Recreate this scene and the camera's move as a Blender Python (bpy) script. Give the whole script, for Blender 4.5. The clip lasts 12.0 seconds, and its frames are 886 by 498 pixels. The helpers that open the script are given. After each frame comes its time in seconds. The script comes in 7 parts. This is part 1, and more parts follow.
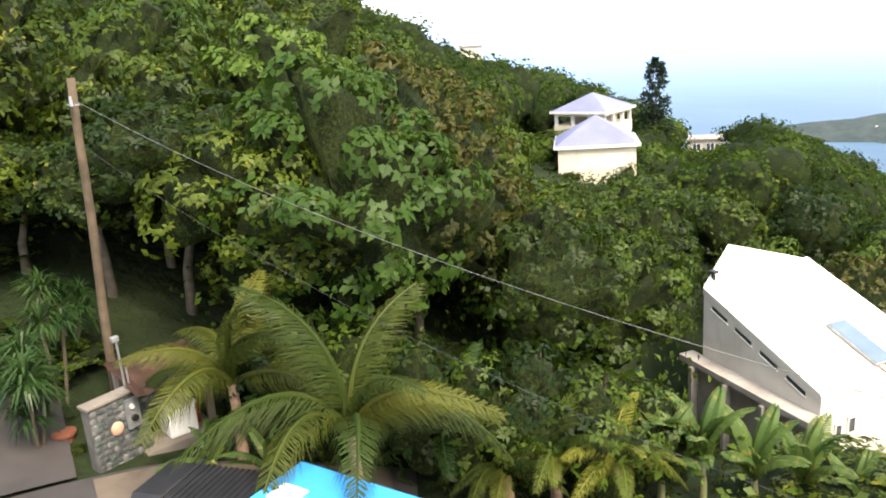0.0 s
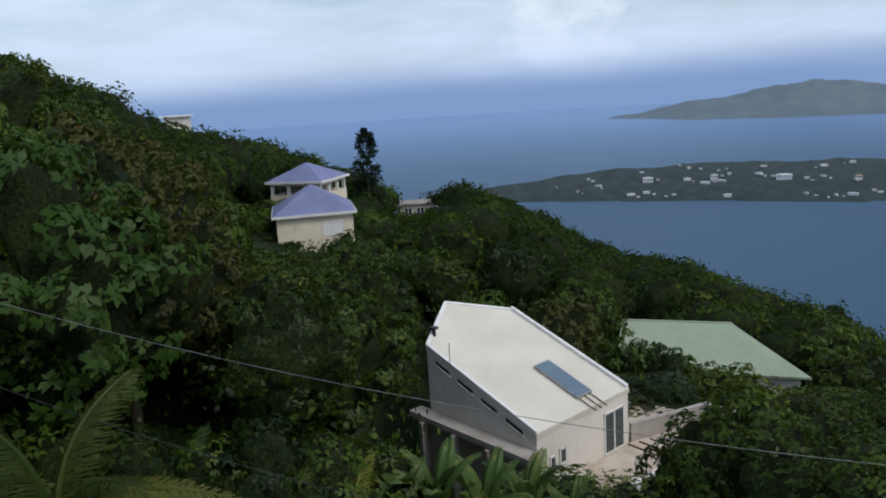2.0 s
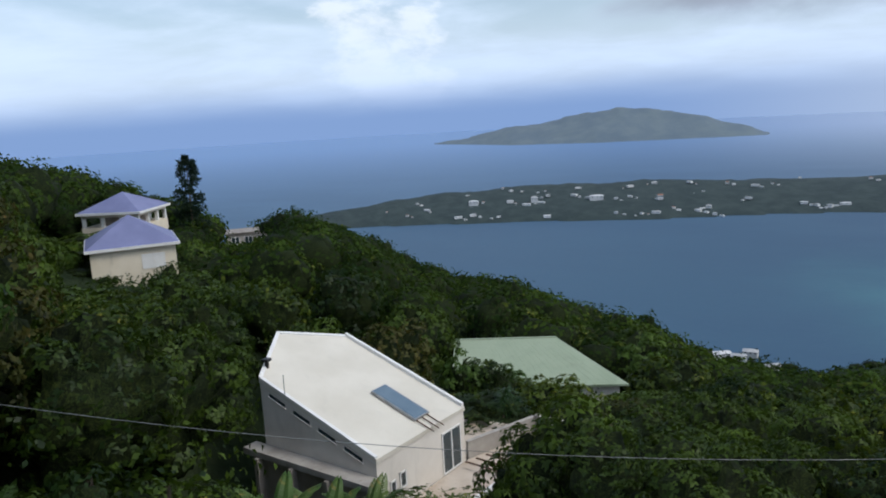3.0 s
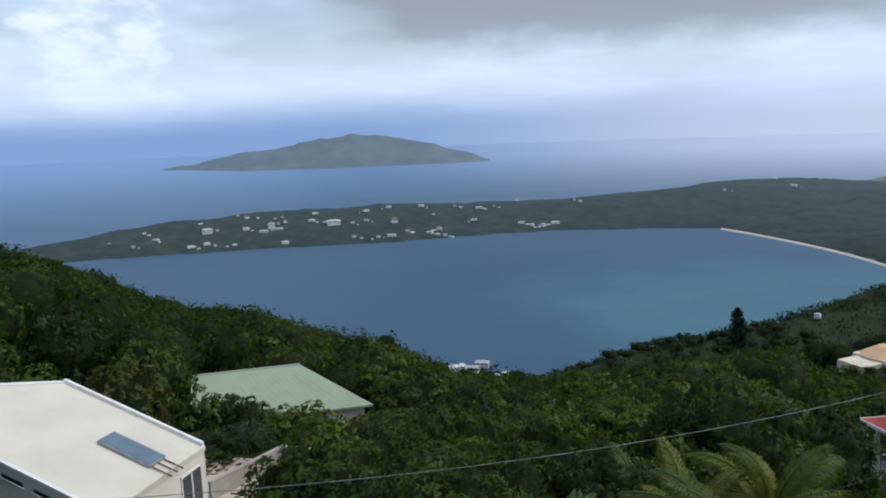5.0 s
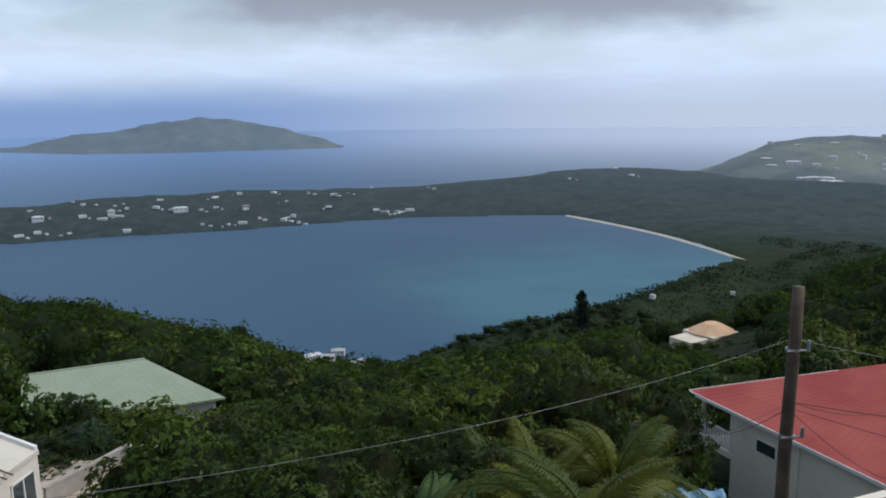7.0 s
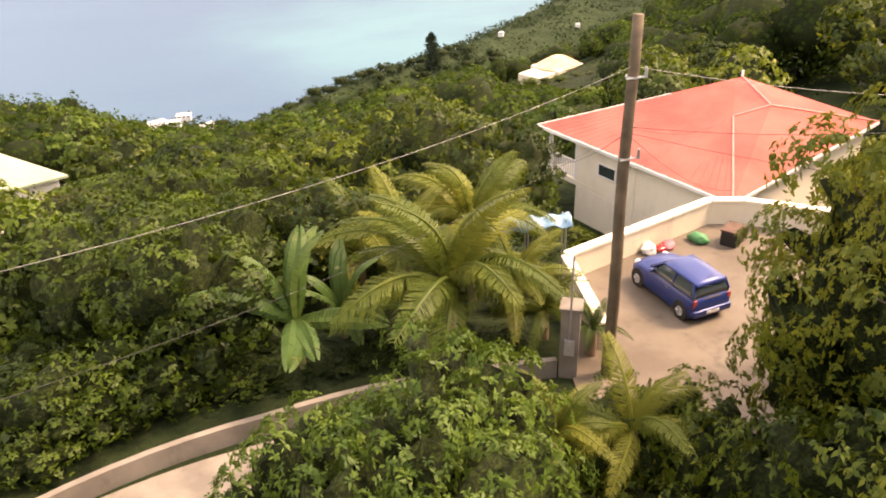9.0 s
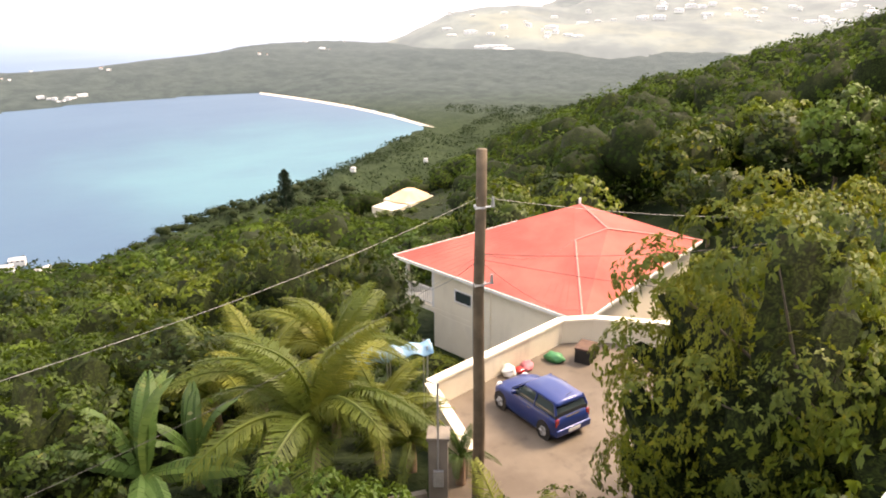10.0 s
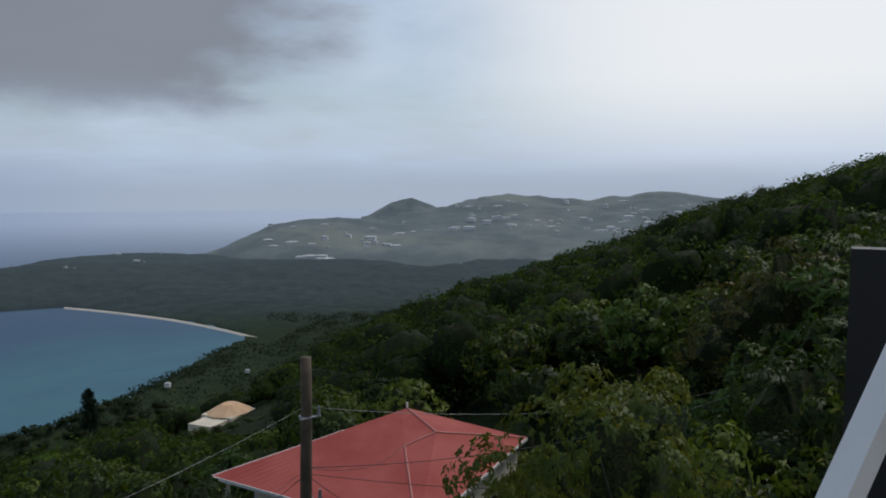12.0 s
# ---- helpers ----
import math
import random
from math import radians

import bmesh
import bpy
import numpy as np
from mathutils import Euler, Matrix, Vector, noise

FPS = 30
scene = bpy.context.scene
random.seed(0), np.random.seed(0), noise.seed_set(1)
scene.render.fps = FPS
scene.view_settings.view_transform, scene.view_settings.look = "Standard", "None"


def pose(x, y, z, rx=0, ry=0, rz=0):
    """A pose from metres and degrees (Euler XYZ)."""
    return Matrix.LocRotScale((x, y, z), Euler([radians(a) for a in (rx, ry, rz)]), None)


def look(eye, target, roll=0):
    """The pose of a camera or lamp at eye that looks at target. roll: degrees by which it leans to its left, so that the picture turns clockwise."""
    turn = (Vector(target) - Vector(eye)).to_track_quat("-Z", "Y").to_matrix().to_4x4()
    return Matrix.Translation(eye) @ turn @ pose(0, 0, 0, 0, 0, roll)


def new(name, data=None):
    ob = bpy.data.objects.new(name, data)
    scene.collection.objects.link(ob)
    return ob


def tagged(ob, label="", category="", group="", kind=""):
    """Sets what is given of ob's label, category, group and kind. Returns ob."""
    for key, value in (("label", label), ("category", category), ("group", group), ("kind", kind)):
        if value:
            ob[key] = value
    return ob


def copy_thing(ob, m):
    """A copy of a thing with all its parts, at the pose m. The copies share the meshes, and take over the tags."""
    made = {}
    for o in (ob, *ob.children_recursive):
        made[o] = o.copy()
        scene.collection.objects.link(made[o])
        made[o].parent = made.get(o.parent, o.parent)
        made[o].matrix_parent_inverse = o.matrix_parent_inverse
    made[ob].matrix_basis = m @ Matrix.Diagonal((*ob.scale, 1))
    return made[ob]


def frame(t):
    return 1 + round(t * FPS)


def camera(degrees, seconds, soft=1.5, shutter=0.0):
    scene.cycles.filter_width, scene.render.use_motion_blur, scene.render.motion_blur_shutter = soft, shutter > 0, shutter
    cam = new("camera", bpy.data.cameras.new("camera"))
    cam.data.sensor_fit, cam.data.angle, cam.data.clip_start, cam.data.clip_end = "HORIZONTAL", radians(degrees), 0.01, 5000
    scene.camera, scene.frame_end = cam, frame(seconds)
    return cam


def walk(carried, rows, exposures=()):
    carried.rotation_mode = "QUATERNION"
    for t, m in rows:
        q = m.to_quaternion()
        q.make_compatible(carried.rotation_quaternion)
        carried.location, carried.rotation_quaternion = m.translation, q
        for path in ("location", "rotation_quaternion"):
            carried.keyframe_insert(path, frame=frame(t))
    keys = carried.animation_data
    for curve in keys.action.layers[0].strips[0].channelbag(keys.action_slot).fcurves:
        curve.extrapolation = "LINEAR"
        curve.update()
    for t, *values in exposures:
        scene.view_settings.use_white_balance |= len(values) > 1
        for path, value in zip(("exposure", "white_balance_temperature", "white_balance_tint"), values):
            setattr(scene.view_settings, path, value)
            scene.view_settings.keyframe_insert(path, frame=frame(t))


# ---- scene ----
cam = camera(59.59, 12.0, soft=1.9)
# seconds, yaw, pitch, roll in degrees: the camera turns on a balcony
TURNS = [
    (0.0, 56.34, -15.29, -4.3),
    (0.5, 51.5, -14.14, -4.09),
    (1.0, 47.13, -13.24, -3.97),
    (1.5, 42.19, -12.5, -3.81),
    (2.0, 35.19, -11.65, -3.6),
    (2.5, 29.06, -11.17, -3.44),
    (3.0, 22.48, -10.51, -3.27),
    (3.2, 19.55, -10.4, -3.12),
    (4.8, 4.64, -9.57, -2.33),
    (5.0, 2.99, -9.55, -2.19),
    (5.5, -1.1, -9.1, -2.0),
    (6.0, -5.19, -9.11, -1.8),
    (6.5, -6.84, -9.06, -1.7),
    (7.0, -7.84, -10.77, -0.71),
    (7.5, -9.63, -16.16, -0.2),
    (7.7, -11.69, -19.24, -0.73),
    (9.3, -21.08, -29.65, -1.71),
    (9.5, -24.26, -27.28, -0.88),
    (10.0, -30.17, -19.96, -0.24),
    (10.5, -34.54, -13.44, -0.08),
    (11.0, -37.19, -7.86, 0.12),
    (11.5, -38.66, -5.07, 0.16),
    (12.0, -43.3, -4.79, 0.2),
]
EXPOSURES = [(0.0, 2.1, 7900, 12), (0.5, 1.55, 7500, 11), (1.0, 0.75, 7000, 9), (1.5, 0.1, 6600, 9), (2.5, -0.12, 6300, 9), (3.2, 0.12, 6300, 9), (6.5, 0.05, 6300, 9), (7.2, 0.0, 6500, 9), (7.7, 0.6, 7000, 11), (9.3, 2.45, 11600, 30), (9.6, 2.45, 11400, 30), (10.0, 2.2, 9500, 22), (10.5, 1.12, 7400, 12), (11.0, 0.25, 6700, 9), (11.5, -0.3, 6500, 9), (12.0, -0.45, 6500, 9)]
walk(cam, [(t, pose(0, 0, 0, 90 + p, 0, y) @ pose(0, 0, 0, 0, 0, r)) for t, y, p, r in TURNS], EXPOSURES)

# ---- world and light ----
SEA = -170.0
world = bpy.data.worlds.new("world")
scene.world = world
world.use_nodes = True


class Nodes:
    """Short hand for building node trees."""

    def __init__(self, tree):
        self.tree = tree
        tree.nodes.clear()

    def add(self, kind, operation=""):
        node = self.tree.nodes.new(kind)
        if operation:
            node.operation = operation
        return node

    def put(self, socket, value):
        if isinstance(value, bpy.types.NodeSocket):
            self.tree.links.new(value, socket)
        elif value is not None:
            socket.default_value = value

    def math(self, op, a, b=0.0, c=0.0, clamp=False):
        node = self.add("ShaderNodeMath", op)
        node.use_clamp = clamp
        for socket, value in zip(node.inputs, (a, b, c)):
            self.put(socket, value)
        return node.outputs[0]

    def vec(self, op, a, b=(0, 0, 0)):
        node = self.add("ShaderNodeVectorMath", op)
        self.put(node.inputs[0], a)
        self.put(node.inputs[1], b)
        return node.outputs["Value"] if op == "DOT_PRODUCT" else node.outputs[0]

    def ramp(self, value, low, high, a=0.0, b=1.0):
        node = self.add("ShaderNodeMapRange")
        node.interpolation_type = "SMOOTHSTEP"
        for socket, v in zip(node.inputs, (value, low, high, a, b)):
            self.put(socket, v)
        return node.outputs[0]

    def mix(self, fac, a, b):
        node = self.add("ShaderNodeMix")
        node.data_type = "RGBA"
        self.put(node.inputs[0], fac)
        for socket, v in ((node.inputs[6], a), (node.inputs[7], b)):
            self.put(socket, v if isinstance(v, bpy.types.NodeSocket) else (*v, 1.0))
        return node.outputs[2]

    def noise(self, vector, scale, detail=4.0, rough=0.55, warp=0.0):
        node = self.add("ShaderNodeTexNoise")
        self.put(node.inputs["Vector"], vector)
        for key, v in (("Scale", scale), ("Detail", detail), ("Roughness", rough), ("Distortion", warp)):
            node.inputs[key].default_value = v
        return node.outputs[0]


def heading(az, el):
    a, e = radians(az), radians(el)
    return Vector((-math.sin(a) * math.cos(e), math.cos(a) * math.cos(e), math.sin(e)))


SUN_AZ, SUN_EL = -94.0, 51.0


def build_world():
    n = Nodes(world.node_tree)
    way = n.add("ShaderNodeTexCoord").outputs["Generated"]
    z = n.add("ShaderNodeSeparateXYZ")
    n.put(z.inputs[0], way)
    up = z.outputs[2]
    sky = n.add("ShaderNodeTexSky")
    sky.sky_type, sky.sun_disc = "NISHITA", False
    sky.sun_elevation, sky.sun_rotation = radians(SUN_EL), radians(-SUN_AZ)
    sky.altitude, sky.dust_density = 170.0, 2.0
    blue = n.vec("SCALE", sky.outputs[0])
    blue.node.inputs["Scale"].default_value = 0.115
    # a cloud deck seen in perspective
    flat = n.math("ADD", up, 0.16)
    deck = n.vec("DIVIDE", way, n.add("ShaderNodeCombineXYZ").outputs[0])
    comb = deck.node.inputs[1].links[0].from_node
    for i in range(3):
        n.put(comb.inputs[i], flat)
    wisps = n.noise(deck, 1.35, 7.0, 0.55, 0.25)
    broad = n.noise(deck, 0.55, 3.0, 0.5)
    puffs = n.noise(n.vec("MULTIPLY", way, (1, 1, 2.2)), 7.0, 7.0, 0.6, 0.15)
    # thin bright veil that fills most of the sky
    veil = n.ramp(n.math("ADD", wisps, n.math("MULTIPLY", broad, 0.6)), 0.55, 1.1, 0.16, 0.82)
    color = n.mix(veil, blue, (0.68, 0.79, 0.96))
    # heavy grey cloud over the bay
    dark_way = n.vec("DOT_PRODUCT", way, tuple(heading(-10, 18)))
    dark = n.ramp(n.math("ADD", dark_way, n.math("MULTIPLY", wisps, 0.16)), 0.970, 1.035)
    low = n.ramp(n.math("ADD", up, n.math("MULTIPLY", n.math("SUBTRACT", puffs, 0.5), 0.07)), 0.063, 0.113)
    dark = n.math("MULTIPLY", dark, low)
    color = n.mix(n.math("MULTIPLY", dark, 0.92), color, (0.25, 0.275, 0.33))
    # white glare over the land to the right
    glare = n.ramp(n.vec("DOT_PRODUCT", way, tuple(heading(-66, 16))), 0.90, 1.0)
    color = n.mix(n.math("MULTIPLY", glare, n.math("SUBTRACT", 0.85, n.math("MULTIPLY", dark, 0.55))), color, (1.05, 1.06, 1.08))
    # a small heap of white cumulus
    heap = n.ramp(n.math("ADD", n.vec("DOT_PRODUCT", way, tuple(heading(25.5, 4.4))), n.math("MULTIPLY", n.math("SUBTRACT", puffs, 0.5), 0.030)), 0.9962, 1.0005)
    color = n.mix(n.math("MULTIPLY", heap, 0.5), color, (0.93, 0.95, 1.0))
    # haze that melts the far sea into the sky
    haze = n.ramp(up, 0.14, 0.0)
    color = n.mix(n.math("MULTIPLY", haze, 0.75), color, (0.54, 0.67, 0.90))
    far = n.ramp(n.math("ADD", up, n.math("MULTIPLY", n.math("SUBTRACT", broad, 0.5), 0.02)), 0.045, -0.012)
    right = n.ramp(n.vec("DOT_PRODUCT", way, tuple(heading(-62, 0))), 0.30, 0.85)
    color = n.mix(far, color, n.mix(right, (0.200, 0.305, 0.54), (0.45, 0.525, 0.66)))
    back = n.add("ShaderNodeBackground")
    n.put(back.inputs[0], color)
    back.inputs[1].default_value = 1.15
    out = n.add("ShaderNodeOutputWorld")
    n.put(out.inputs[0], back.outputs[0])


build_world()
lamp = bpy.data.lights.new("sun", "SUN")
lamp.energy, lamp.angle, lamp.color = 1.5, radians(18), (1.0, 0.95, 0.87)
sun = new("sun", lamp)
sun.matrix_world = look(heading(SUN_AZ, SUN_EL) * 60, (0, 0, 0))

# ---- materials ----
def material(name, build):
    m = bpy.data.materials.new(name)
    m.use_nodes = True
    n = Nodes(m.node_tree)
    out = n.add("ShaderNodeOutputMaterial")
    n.put(out.inputs[0], build(n))
    return m


def principled(n, color, rough=0.6, metal=0.0, bump=None, strength=0.3, distance=0.02, **more):
    p = n.add("ShaderNodeBsdfPrincipled")
    n.put(p.inputs["Base Color"], color if isinstance(color, bpy.types.NodeSocket) else (*color, 1.0))
    n.put(p.inputs["Roughness"], rough)
    p.inputs["Metallic"].default_value = metal
    for key, v in more.items():
        n.put(p.inputs[key.replace("_", " ")], v)
    if bump is not None:
        b = n.add("ShaderNodeBump")
        b.inputs["Strength"].default_value, b.inputs["Distance"].default_value = strength, distance
        n.put(b.inputs["Height"], bump)
        n.put(p.inputs["Normal"], b.outputs[0])
    return p.outputs[0]


def where(n):
    return n.add("ShaderNodeNewGeometry").outputs["Position"]


def surface(name, a, b, scale=1.5, fine=30.0, rough=0.7, strength=0.25, distance=0.01, stain=0.25, metal=0.0):
    """A weathered surface: two tones in patches, fine grain, and dark stains."""
    def build(n):
        p = where(n)
        patch, grain = n.noise(p, scale, 5), n.noise(p, fine, 3)
        c = n.mix(n.ramp(patch, 0.3, 0.7), a, b)
        dirt = n.ramp(n.noise(n.vec("MULTIPLY", p, (1, 1, 0.35)), scale * 2.3, 6, 0.65), 0.52, 0.78, 0.0, stain)
        c = n.mix(dirt, c, tuple(v * 0.35 for v in a))
        c = n.mix(n.math("MULTIPLY", grain, 0.18), c, tuple(v * 0.6 for v in b))
        return principled(n, c, n.math("ADD", n.math("MULTIPLY", grain, 0.15), rough - 0.07), metal, grain, strength, distance)
    return material(name, build)


def foliage(name, dark, light, tip=None, gloss=0.5, spread=0.38, clump=1.7, sheen=0.22):
    """Leaves: tone by plant and by leaf, waxy, some light through them."""
    def build(n):
        tone = n.add("ShaderNodeAttribute")
        tone.attribute_name = "plant_tone"
        plant = n.math("FRACT", n.math("ADD", n.add("ShaderNodeObjectInfo").outputs["Random"], tone.outputs["Fac"]))
        leaf = n.add("ShaderNodeNewGeometry").outputs["Random Per Island"]
        patch = n.math("ADD", n.math("MULTIPLY", n.noise(where(n), 0.5, 3), 0.45), n.math("MULTIPLY", n.noise(where(n), 0.12, 2), 0.55))
        f = n.math("ADD", n.math("MULTIPLY", leaf, spread), n.math("MULTIPLY", n.math("SUBTRACT", patch, 0.5), clump))
        f = n.math("ADD", f, n.math("MULTIPLY", n.math("SUBTRACT", plant, 0.4), 0.6), clamp=True)
        c = n.mix(f, dark, light)
        if tip:
            c = n.mix(n.ramp(n.math("ADD", leaf, n.math("MULTIPLY", patch, 0.4)), 1.12, 1.26), c, tip)
        p = principled(n, c, gloss, 0.0, None, 0, 0, Specular_IOR_Level=sheen)
        t = n.add("ShaderNodeBsdfTranslucent")
        n.put(t.inputs[0], n.mix(0.5, c, light))
        m = n.add("ShaderNodeMixShader")
        m.inputs[0].default_value = 0.28
        n.put(m.inputs[1], p)
        n.put(m.inputs[2], t.outputs[0])
        return m.outputs[0]
    return material(name, build)


LEAF = foliage("broad_leaves", (0.0120, 0.0300, 0.0040), (0.1650, 0.2200, 0.0200), (0.2100, 0.1900, 0.0180))
LEAF_BROWN = foliage("olive_leaves", (0.0285, 0.0359, 0.0071), (0.1264, 0.1159, 0.0239), (0.1305, 0.0860, 0.0253))
LEAF_DEEP = foliage("deep_green_leaves", (0.0085, 0.0230, 0.0036), (0.0980, 0.1560, 0.0150))
LEAF_FRESH = foliage("fresh_leaves", (0.0330, 0.0732, 0.0108), (0.1314, 0.2052, 0.0302))
LEAF_BIG = foliage("spreading_tree_leaves", (0.058, 0.088, 0.012), (0.300, 0.305, 0.032), (0.2422, 0.1936, 0.0273))
LEAF_CONIFER = foliage("conifer_needles", (0.014, 0.030, 0.016), (0.034, 0.058, 0.030), gloss=0.6)
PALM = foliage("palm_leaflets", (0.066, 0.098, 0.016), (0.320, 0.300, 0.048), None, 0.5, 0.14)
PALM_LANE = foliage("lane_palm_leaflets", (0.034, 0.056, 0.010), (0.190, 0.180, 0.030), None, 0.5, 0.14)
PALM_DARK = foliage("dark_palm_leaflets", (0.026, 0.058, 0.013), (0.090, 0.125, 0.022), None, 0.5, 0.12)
BANANA = foliage("banana_leaf", (0.0444, 0.0950, 0.0222), (0.1250, 0.180, 0.0444), (0.222, 0.1924, 0.0444), 0.5)
STRAP = foliage("strap_leaves", (0.0148, 0.0444, 0.0118), (0.0629, 0.111, 0.0296), None, 0.35)
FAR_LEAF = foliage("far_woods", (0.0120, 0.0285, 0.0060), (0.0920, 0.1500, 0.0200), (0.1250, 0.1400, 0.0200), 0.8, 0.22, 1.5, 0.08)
# haze is mixed into the leaf colours of these far woods
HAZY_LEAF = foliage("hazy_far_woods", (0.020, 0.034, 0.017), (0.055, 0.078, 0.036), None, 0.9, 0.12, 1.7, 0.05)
def inner_shade(n):
    """Shade painted inside a crown: dark leaf cells, with darker chinks between."""
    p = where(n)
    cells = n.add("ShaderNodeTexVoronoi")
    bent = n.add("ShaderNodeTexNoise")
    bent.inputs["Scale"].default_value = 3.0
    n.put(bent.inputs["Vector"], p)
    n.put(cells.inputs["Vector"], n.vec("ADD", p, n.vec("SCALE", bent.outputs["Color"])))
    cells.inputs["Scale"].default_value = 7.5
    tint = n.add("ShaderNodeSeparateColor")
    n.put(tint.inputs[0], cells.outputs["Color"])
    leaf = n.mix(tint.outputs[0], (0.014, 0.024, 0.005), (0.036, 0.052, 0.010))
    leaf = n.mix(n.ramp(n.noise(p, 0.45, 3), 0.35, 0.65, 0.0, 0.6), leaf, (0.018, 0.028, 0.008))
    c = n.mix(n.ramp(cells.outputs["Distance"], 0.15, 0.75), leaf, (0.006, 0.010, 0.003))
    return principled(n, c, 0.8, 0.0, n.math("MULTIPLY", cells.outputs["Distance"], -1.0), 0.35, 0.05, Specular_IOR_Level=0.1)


INNER = material("painted_crown_shade", inner_shade)
BARK = surface("bark", (0.055, 0.042, 0.028), (0.13, 0.105, 0.075), 3.0, 40.0, 0.9, 0.6, 0.02)
PALM_BARK = surface("palm_bark", (0.20, 0.12, 0.08), (0.30, 0.21, 0.15), 5.0, 50.0, 0.9, 0.6, 0.02)
POLE_WOOD = surface("weathered_pole_wood", (0.060, 0.042, 0.025), (0.122, 0.088, 0.055), 2.0, 24.0, 0.85, 0.5, 0.015, 0.5)
ASPHALT = surface("wet_asphalt", (0.040, 0.037, 0.037), (0.070, 0.062, 0.060), 0.6, 60.0, 0.45, 0.3, 0.008, 0.3)
DRIVE = surface("worn_concrete_drive", (0.095, 0.072, 0.052), (0.165, 0.132, 0.100), 0.45, 25.0, 0.75, 0.2, 0.01, 0.75)
CONCRETE = surface("grey_concrete", (0.30, 0.27, 0.235), (0.42, 0.385, 0.34), 0.9, 30.0, 0.85, 0.3, 0.01, 0.5)
LANE_WALL = surface("dirty_lane_concrete", (0.14, 0.12, 0.10), (0.235, 0.205, 0.17), 0.9, 30.0, 0.85, 0.3, 0.01, 0.55)
WHITE_WALL = surface("white_stucco", (0.64, 0.585, 0.51), (0.76, 0.71, 0.635), 0.5, 22.0, 0.85, 0.15, 0.006, 0.22)
CREAM_WALL = surface("cream_stucco", (0.66, 0.58, 0.44), (0.76, 0.68, 0.54), 0.45, 22.0, 0.85, 0.15, 0.006, 0.3)
PALE_CREAM = surface("pale_cream_stucco", (0.82, 0.74, 0.59), (0.88, 0.81, 0.67), 0.45, 22.0, 0.85, 0.15, 0.006, 0.2)
WHITE_ROOF = surface("white_roof_coating", (0.63, 0.585, 0.49), (0.71, 0.665, 0.57), 0.4, 16.0, 0.6, 0.1, 0.006, 0.15)
WHITE_TRIM = surface("white_paint", (0.72, 0.71, 0.68), (0.80, 0.79, 0.76), 1.0, 30.0, 0.5, 0.05, 0.004, 0.12)
DECK = surface("terrace_tiles", (0.46, 0.37, 0.28), (0.60, 0.52, 0.43), 0.8, 18.0, 0.7, 0.1, 0.005, 0.3)
# dark concrete; in recessed storeys and galleries its tone stands in for shade
SHADE_WALL = surface("shade_toned_concrete", (0.22, 0.19, 0.16), (0.36, 0.32, 0.28), 0.8, 20.0, 0.9, 0.3, 0.01, 0.6)


def red_roof(n):
    p = where(n)
    c = n.mix(n.ramp(n.noise(p, 0.35, 5), 0.3, 0.7), (0.33, 0.065, 0.055), (0.42, 0.105, 0.085))
    c = n.mix(n.ramp(n.noise(p, 3.0, 6, 0.7), 0.58, 0.75, 0.0, 0.3), c, (0.24, 0.07, 0.06))
    return principled(n, c, 0.7, 0.0, n.noise(p, 12.0, 2), 0.1, 0.01, Specular_IOR_Level=0.15)


RED_ROOF = material("red_painted_roof", red_roof)
LILAC_ROOF = surface("lilac_metal_roof", (0.15, 0.165, 0.30), (0.195, 0.21, 0.37), 0.4, 12.0, 0.6, 0.05, 0.004, 0.15)
GREEN_ROOF = surface("pale_green_roof", (0.27, 0.33, 0.22), (0.34, 0.40, 0.28), 0.35, 12.0, 0.55, 0.05, 0.004, 0.15)
ORANGE_ROOF = surface("peach_roof", (0.66, 0.40, 0.22), (0.74, 0.50, 0.30), 0.3, 8.0, 0.7, 0.1, 0.01, 0.15)
FAR_WALL = surface("far_house_wall", (0.52, 0.52, 0.52), (0.66, 0.66, 0.65), 0.2, 4.0, 0.9, 0.1, 0.01, 0.2)
GREY_ROOF = surface("grey_roof", (0.34, 0.34, 0.34), (0.46, 0.46, 0.45), 0.3, 8.0, 0.6, 0.1, 0.01, 0.2)
TERRA_ROOF = surface("clay_roof", (0.30, 0.14, 0.09), (0.38, 0.20, 0.13), 0.3, 8.0, 0.7, 0.1, 0.01, 0.2)
STONE = surface("dark_blue_stone", (0.030, 0.040, 0.044), (0.085, 0.095, 0.095), 6.0, 40.0, 0.8, 0.5, 0.02, 0.4)
TERRACOTTA = surface("terracotta", (0.20, 0.06, 0.035), (0.28, 0.10, 0.055), 4.0, 40.0, 0.8, 0.2, 0.006, 0.3)
RUST = surface("rusted_sheet", (0.07, 0.035, 0.025), (0.13, 0.07, 0.045), 2.0, 20.0, 0.85, 0.3, 0.01, 0.5)
BLACK_PLASTIC = surface("black_roof_cover", (0.006, 0.006, 0.007), (0.012, 0.012, 0.013), 3.0, 60.0, 0.5, 0.15, 0.003, 0.2)
RUBBER = surface("rubber", (0.012, 0.012, 0.012), (0.02, 0.02, 0.02), 4.0, 60.0, 0.85, 0.1, 0.003, 0.2)
CABLE = surface("black_cable", (0.02, 0.02, 0.02), (0.05, 0.05, 0.05), 4.0, 30.0, 0.6, 0.05, 0.002, 0.2)
CABLE_GREY = surface("bare_aluminium_cable", (0.15, 0.15, 0.14), (0.26, 0.26, 0.25), 2.0, 30.0, 0.45, 0.05, 0.002, 0.5, 0.4)
GREY_METAL = surface("grey_metal", (0.30, 0.31, 0.32), (0.42, 0.43, 0.44), 3.0, 40.0, 0.4, 0.05, 0.003, 0.2, 0.6)
